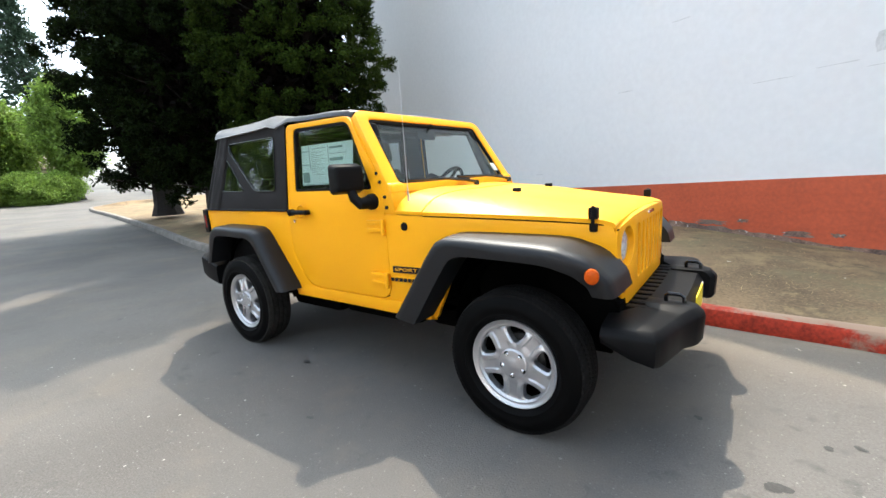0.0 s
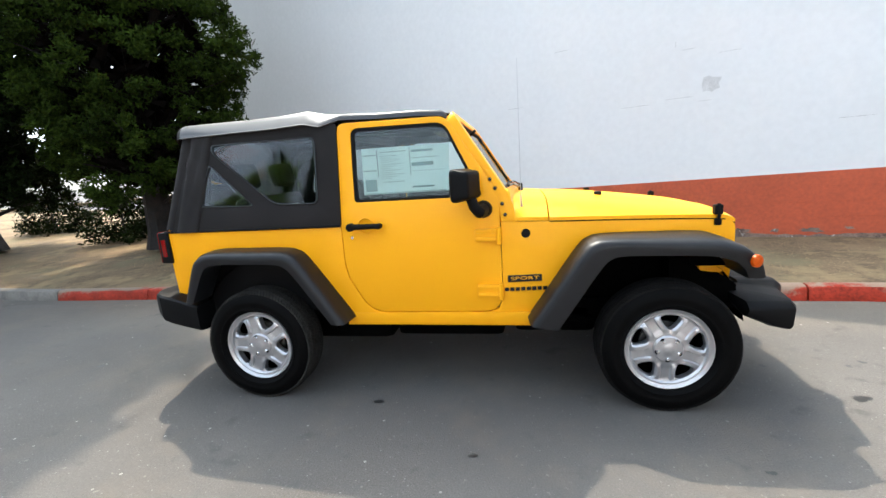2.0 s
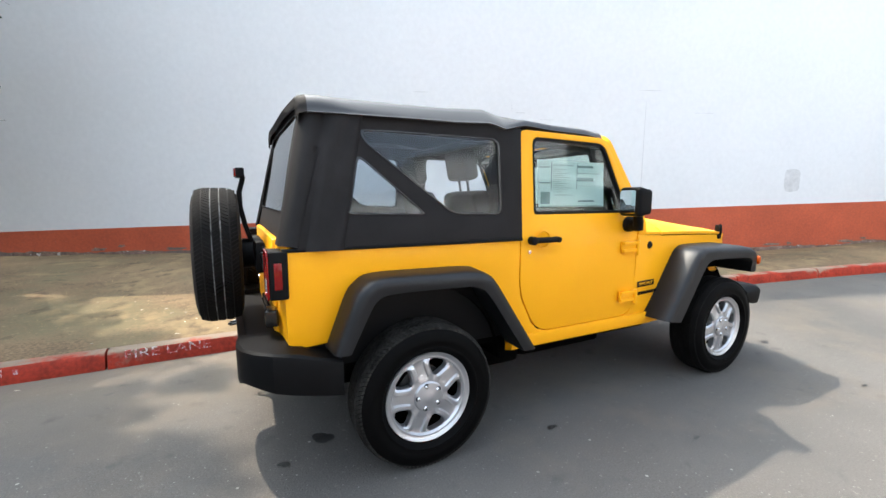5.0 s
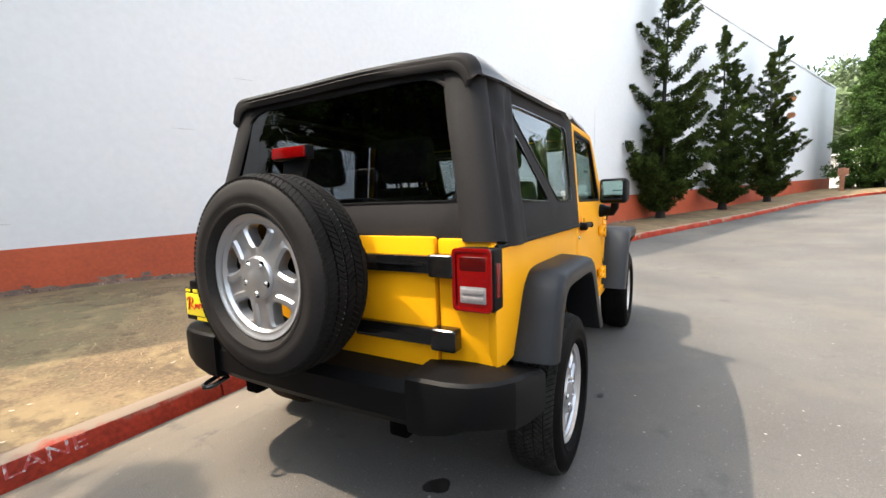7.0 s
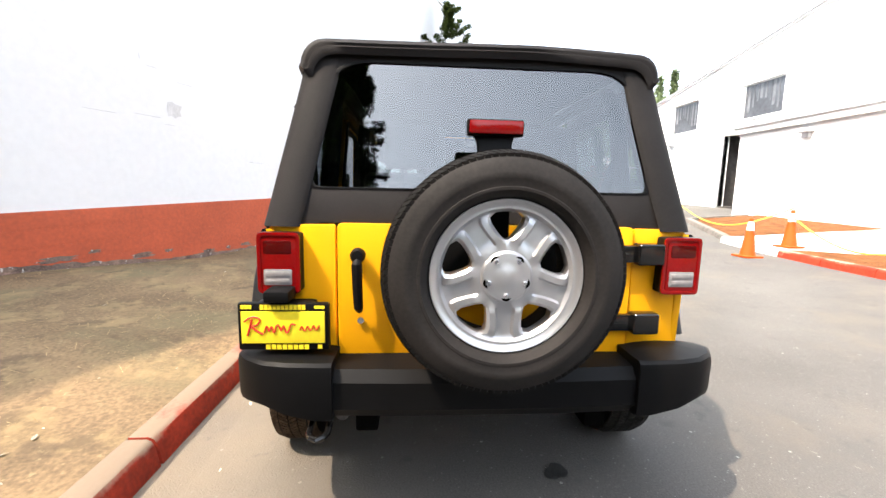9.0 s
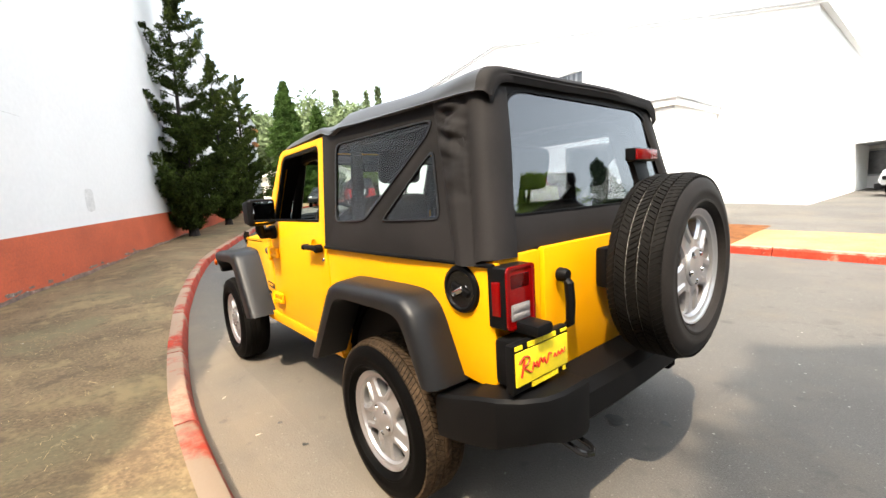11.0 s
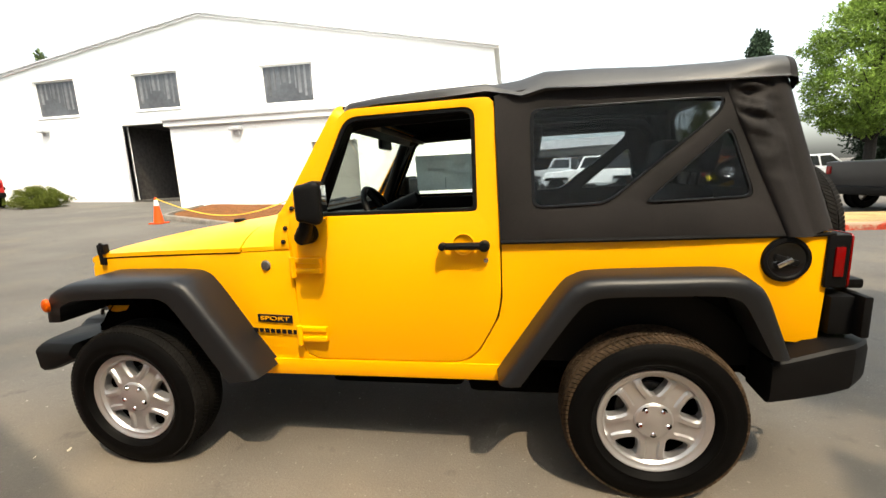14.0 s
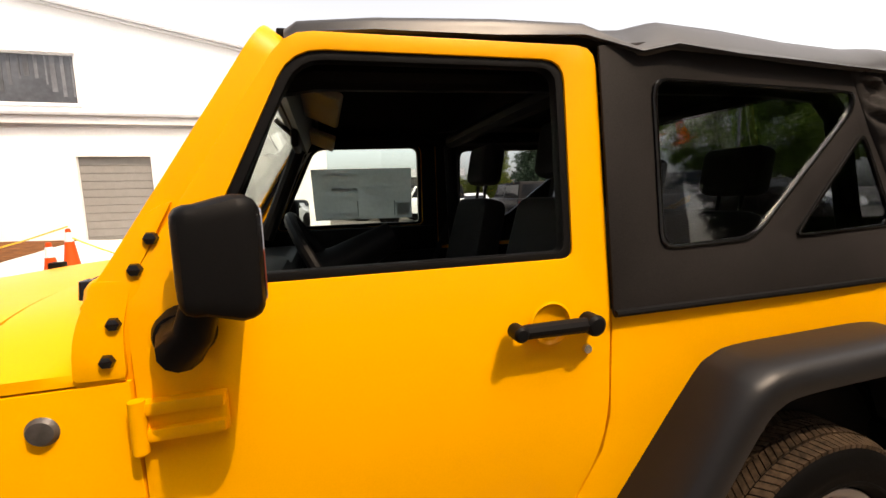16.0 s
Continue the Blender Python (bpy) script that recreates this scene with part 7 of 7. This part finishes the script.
bed("island", [(-34, -8.85), (-20, -7.25), (-10, -6.68), (-4, -6.48), (-0.5, -6.53), (-0.5, -8.6), (-10, -8.2), (-20, -9.0), (-34, -10.6)], M["dryisland"], "strip of dry straw-coloured grass between driveway and lot", "grass")

# ---- traffic cones and chain ----
M["cone"] = mat("orange_plastic", (0.62, 0.066, 0.006), 0.5, vary=0.08, spec=0.2)
M["band"] = mat("white_band", (0.75, 0.75, 0.75), 0.5, vary=0.05)
M["chain"] = mat("yellow_chain", (0.75, 0.5, 0.04), 0.5, vary=0.1)


def traffic_cone(x, y, dz=0.0, h=0.72):
    e = thing("traffic_cone", "orange plastic traffic cone with a white band", "cone", "traffic cones", at=Matrix.Translation((x, y, gz(x, y) + dz)))
    part("base", box((-0.18, -0.18, 0), (0.18, 0.18, 0.035), 0.01), M["cone"], e)
    part("shell", revolve([(0.135, 0.03), (0.125, 0.06), (0.035, h), (0.025, h + 0.01), (0.0, h + 0.01)], 20), M["cone"], e)
    part("collar", revolve([(0.062, h * 0.70), (0.066, h * 0.70), (0.046, h * 0.92), (0.042, h * 0.92)], 20), M["band"], e)
    return e


for x, y, dz in ((9.1, -7.85, 0.0), (4.05, -6.05, 0), (4.3, -7.1, 0.11), (1.4, -6.9, 0.12), (-8.2, -5.2, 0.0)):
    traffic_cone(x, y, dz)
b = bmesh.new()
for (x0, y0), (x1, y1) in (((4.3, -7.1), (1.4, -6.9)), ((9.1, -7.85), (4.3, -7.1))):
    tube([(x0 + (x1 - x0) * t, y0 + (y1 - y0) * t, gz(x0, y0) + 0.70 - 0.5 * math.sin(math.pi * t)) for t in np.linspace(0, 1, 14)], 0.014, 6, bm=b)
solid("plastic_chain", b, M["chain"], "yellow plastic chain sagging between orange cones", "chain")

# ---- post by the bend, light poles ----
M["post"] = mat("brown_wood_post", (0.23, 0.10, 0.05), 0.8, vary=0.2)
M["pole"] = mat("grey_pole", (0.22, 0.22, 0.23), 0.5, vary=0.1)
e = thing("sign_post", "brown wooden sign post beside the kerb", "post", at=Matrix.Translation((29.6, -9.45, gz(29.6, -9.45))))
part("post", box((-0.09, -0.09, 0), (0.09, 0.09, 1.5), 0.01), M["post"], e)
part("sign_board", box((-0.12, -0.24, 1.05), (-0.08, 0.24, 1.45), 0.01), M["post"], e)


def lamp_pole(x, y, h):
    e = thing("lamp_pole", "tall grey parking-lot lamp pole", "lamp post", "lamp poles", at=Matrix.Translation((x, y, gz(x, y))))
    part("pole", tube([(0, 0, 0), (0, 0, h)], [0.09, 0.06], 8), M["pole"], e)
    part("lamp_head", box((-0.9, -0.2, h), (0.9, 0.2, h + 0.14), 0.03), M["pole"], e)


lamp_pole(-16.1, -40, 5.6)
lamp_pole(-26, -20, 9)

# ---- showroom beyond the lot ----
show = thing("showroom", "low pale showroom with a curved grey canopy and dark windows", "building", at=Matrix.Translation((-9, -30, 0.3)))
part("front_wall", box((1.0, -6, -0.6), (13.5, 0, 2.6), 0), M["whitewall"], show, smooth=0)
for k in range(4, 8):
    w = part("window", box((-8.3 + 2.6 * k, -0.02, 0.7), (-6.3 + 2.6 * k, 0.06, 2.1), 0.02), M["roofmetal"], show)
    part("window_pane", box((-8.2 + 2.6 * k, 0.05, 0.8), (-6.4 + 2.6 * k, 0.075, 2.0), 0), M["darkglass"], w, smooth=0)
rings = []
for k in range(15):
    u = 0.2 + 13.8 * k / 14
    z = 2.25 + 0.8 * math.cos(u / 14 * 1.3)
    rings.append([(u, -2, z), (u, 5.5, z - 0.1), (u, 5.5, z - 0.6), (u, -2, z - 0.5)])
part("canopy", loft(rings), M["roofmetal"], show)
for u in (0.9, 11):
    part("canopy_post", tube([(u, 4.5, -0.5), (u, 4.5, 2.4)], 0.12, 10), M["whitewall"], show)
# small buildings far ahead and behind
shed = thing("tan_shed", "pale tan shed with a dark doorway at the driveway's end", "building", at=Matrix.Translation((47.5, -20.7, 1.0)))
M["tan"] = mat("tan_siding", (0.66, 0.61, 0.50), 0.8, vary=0.06)
gab = [(-5.7, -0.6), (5.7, -0.6), (5.7, 3.6), (0, 5.5), (-5.7, 3.6)]
dr = [(-4.4, -0.3), (-4.4, 2.6), (-2.0, 2.6), (-2.0, -0.3)]
part("gable_wall", sheet([gab, dr], lambda u, v: (0, u, v), (0.2, 0, 0), 0), M["tan"], shed, smooth=0)
part("shed_wall", box((0.2, -5.7, -0.6), (9, -5.5, 3.6), 0), M["tan"], shed, smooth=0)
part("shed_wall", box((0.2, 5.5, -0.6), (9, 5.7, 3.6), 0), M["tan"], shed, smooth=0)
# back wall coloured dark for the shade in the doorway
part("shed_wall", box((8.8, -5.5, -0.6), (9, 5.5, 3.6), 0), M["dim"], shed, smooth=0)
for sg in (-1, 1):
    part("shed_roof", loft([[(x, 0, 5.52), (x, sg * 6.1, 3.50), (x, sg * 6.1, 3.64), (x, 0, 5.68)] for x in (-0.3, 9.3)]), M["tan"], shed, smooth=0)
cottage = thing("cottage", "low house with a brown roof among trees", "building", at=Matrix.Translation((-46, 0.5, gz(-46, 0.5))))
M["brownroof"] = mat("brown_shingles", (0.16, 0.12, 0.09), 0.9, vary=0.25)
part("house_wall", box((-3, -6, 0), (3, 7, 2.4), 0), M["tan"], cottage, smooth=0)
part("house_roof", loft([[(x, y, z) for x, z in ((-3.6, 2.3), (0, 4.0), (3.6, 2.3), (3.6, 2.15), (-3.6, 2.15))] for y in (-6.5, 7.5)]), M["brownroof"], cottage, smooth=0)

# ---- parked vehicles ----
PAINT = {}
for nm, c in (("white", (0.72, 0.73, 0.74)), ("silver", (0.42, 0.43, 0.44)), ("black", (0.012, 0.012, 0.014)), ("red", (0.42, 0.015, 0.012)), ("grey", (0.06, 0.065, 0.07)), ("blue", (0.012, 0.018, 0.030))):
    PAINT[nm] = mat(nm + "_car_paint", c, 0.3, coat=0.15 if nm in ("black", "blue") else 0.6, spec=0.25 if nm in ("black", "blue") else 0.5, vary=0.02, metal=0.3 if nm in ("silver", "grey") else 0.0)
FTYRE = mesh_of("far_tyre", revolve([(0.19, -0.1), (0.32, -0.11), (0.36, -0.08), (0.36, 0.08), (0.32, 0.11), (0.20, 0.10), (0.19, 0.0)], 28, closed=True), M["rubber"])
FRIM = mesh_of("far_rim", revolve([(0.0, 0.07), (0.06, 0.075), (0.15, 0.06), (0.20, 0.085), (0.21, 0.05)], 20), M["alloy"])


def vehicle(kind, paint, label, x, y, heading, cat="car", plate=False, spare=False):
    """A parked vehicle: boxy off-roader, pickup or sedan, nose along +x before turning."""
    e = thing("parked_" + ("truck" if kind == "pickup" else "car"), label, cat, "vehicles in the lot", at=Matrix.Translation((x, y, gz(x, y))) @ Matrix.Rotation(radians(heading), 4, "Z"))
    P = PAINT[paint]
    if kind == "boxy":
        L, wb, body = 2.1, 1.45, [(-2.1, 0.55), (2.0, 0.50), (2.05, 0.75), (1.95, 1.08), (0.70, 1.18), (-2.1, 1.14)]
        cab = [(-2.08, 1.13), (0.62, 1.15), (0.28, 1.78), (-1.95, 1.80)]
        wn = [(-2.0, 1.24), (0.46, 1.24), (0.20, 1.68), (-1.92, 1.68)]
        hw = 0.78
    elif kind == "pickup":
        L, wb, body = 2.8, 1.85, [(-2.8, 0.55), (2.75, 0.50), (2.85, 0.85), (2.75, 1.15), (1.3, 1.24), (-2.8, 1.22)]
        cab = [(-0.95, 1.21), (1.35, 1.23), (0.70, 1.88), (-0.75, 1.90)]
        wn = [(-0.80, 1.30), (1.12, 1.30), (0.62, 1.78), (-0.66, 1.80)]
        hw = 0.95
    else:
        L, wb, body = 2.3, 1.4, [(-2.3, 0.35), (2.25, 0.32), (2.32, 0.62), (2.1, 0.80), (1.1, 0.93), (-1.6, 0.98), (-2.3, 0.92)]
        cab = [(-1.75, 0.96), (1.05, 0.92), (0.25, 1.42), (-1.0, 1.44)]
        wn = [(-1.45, 1.02), (0.80, 0.99), (0.22, 1.36), (-0.92, 1.37)]
        hw = 0.86
    def slab(poly, w, bev):
        return sheet([poly], lambda u, v: (u, -w, v), (0, 2 * w, 0), bev, 3)
    part("body", slab(body, hw, 0.06), P, e)
    cb = slab(cab, hw - 0.04, 0.05)
    zlo, zhi = cab[0][1], cab[2][1]
    for v in cb.verts:
        v.co.y *= 1 - 0.16 * max(0, (v.co.z - zlo)) / (zhi - zlo)
    part("cabin", cb, M["canvas"] if kind == "boxy" else P, e)
    cut = {"boxy": -0.58, "pickup": 0.10, "sedan": -0.30}[kind]
    halves = []
    (ax, az), (bx, bz), (cx, cz), (dx, dz) = wn
    for u0, u1, v0, v1 in ((ax, cut - 0.05, dx, cut - 0.05), (cut + 0.05, bx, cut + 0.05, cx)):
        halves.append([(u0, az), (u1, bz), (v1, cz), (v0, dz)])
    for s in (-1, 1):
        if kind == "boxy":
            part("door_frame", sheet([[(cut - 0.03, 1.13), (0.60, 1.13), (0.27, 1.75), (cut - 0.03, 1.75)], list(reversed(halves[1]))], lambda u, v: (u, s * (hw - 0.032) * (1 - 0.16 * max(0, v - zlo) / (zhi - zlo)), v), (0, -s * 0.02, 0), 0), P, e, smooth=0)
        for half in halves:
            part("side_window", sheet([half], lambda u, v: (u, s * (hw - 0.036) * (1 - 0.16 * max(0, v - zlo) / (zhi - zlo)), v), (0, -s * 0.02, 0), 0), M["carglass"], e, smooth=0)
    rear = cab[0][0]
    rw = [(-hw * 0.74, zlo + 0.12), (hw * 0.74, zlo + 0.12), (hw * 0.64, zhi - 0.10), (-hw * 0.64, zhi - 0.10)]
    sl = (cab[3][0] - cab[0][0]) / (cab[3][1] - cab[0][1])
    part("rear_window", sheet([rw], lambda u, v: (rear + sl * (v - zlo) - 0.012, u, v), (0.02, 0, 0), 0), M["carglass"], e, smooth=0)
    fx, fs = cab[1][0], (cab[2][0] - cab[1][0]) / (cab[2][1] - cab[1][1])
    part("windscreen", sheet([rw], lambda u, v: (fx + fs * (v - zlo) + 0.012, u, v), (-0.02, 0, 0), 0), M["carglass"], e, smooth=0)
    for s in (-1, 1):
        part("tail_lamp", box((-L - 0.02, s * (hw - 0.12) - 0.07, body[-1][1] - 0.32), (-L + 0.05, s * (hw - 0.12) + 0.07, body[-1][1] - 0.12), 0.01), M["redlens"], e)
        part("headlight", box((L - 0.12, s * (hw - 0.18) - 0.1, 0.62), (L - 0.03 + (0.0 if kind != "sedan" else 0.02), s * (hw - 0.18) + 0.1, 0.76), 0.02), M["clearlens"], e)
        for wx in (-wb, wb):
            w = new("wheel", FTYRE)
            w.parent = e
            w.matrix_basis = wheel_mats((wx, s * (hw - 0.08), 0.36), s)
            r = new("rim", FRIM)
            r.parent = w
            if kind != "sedan":
                part("flare", box((wx - 0.5, s * hw - 0.08, 0.72), (wx + 0.5, s * hw + 0.10, 0.86), 0.04, 3), M["trim"], e)
            part("wheel_arch", revolve([(0.0, 0.012), (0.42, 0.012), (0.42, -0.02)], 24, m=wheel_mats((wx, s * hw, 0.38), s)), M["under"], e)
    part("bumper", box((-L - 0.10, -hw, 0.42), (-L + 0.08, hw, 0.62), 0.03), M["trim"] if kind != "sedan" else P, e)
    part("bumper", box((L - 0.14, -hw, 0.38), (L + 0.06, hw, 0.58), 0.03), M["trim"] if kind != "sedan" else P, e)
    if spare:
        w = new("spare_wheel", FTYRE)
        w.parent = e
        w.matrix_basis = Matrix.Translation((-L - 0.18, 0, 0.98)) @ Matrix.Rotation(-math.pi / 2, 4, "Y")
        r = new("rim", FRIM)
        r.parent = w
    if plate:
        part("dealer_plate", box((-L - 0.13, 0.25, 0.70), (-L - 0.08, 0.60, 0.86), 0.005), M["plate"], e)
    return e


vehicle("boxy", "red", "red off-road car seen from behind with a spare wheel", 22.4, -12.2, -22, spare=True)
vehicle("sedan", "black", "dark sedan parked at the driveway's bend", 27.4, -12.0, 150)
vehicle("boxy", "white", "white off-road car with a black top in the lot", -4.25, -17.85, -3)
vehicle("boxy", "silver", "silver off-road car parked behind a white one", -3.3, -21.4, -3)
vehicle("sedan", "silver", "silver sedan in the lot", -11.3, -15.6, 25)
vehicle("sedan", "white", "white sedan with a yellow plate in the lot", -7.2, -19.2, 262, plate=True)
vehicle("boxy", "black", "black off-road car with a yellow plate in the lot", -8.0, -15.4, 268, plate=True, spare=True)
vehicle("boxy", "black", "black off-road car with a spare wheel in the lot", -11.2, -21.8, 272, spare=True)
vehicle("sedan", "white", "white sedan in the lot", -15.4, -14.6, 85)
vehicle("pickup", "black", "black pickup truck parked across the driveway", -11.7, -9.35, 186, "truck")
vehicle("sedan", "silver", "silver sedan in the lot", -18.2, -15.5, 80)
vehicle("boxy", "grey", "dark grey off-road car in the lot", -20.6, -13.8, 85)
vehicle("sedan", "blue", "dark blue sedan in the lot", -14.0, -21.0, 85)
vehicle("sedan", "white", "white sedan in the lot", -24, -14.5, 80)
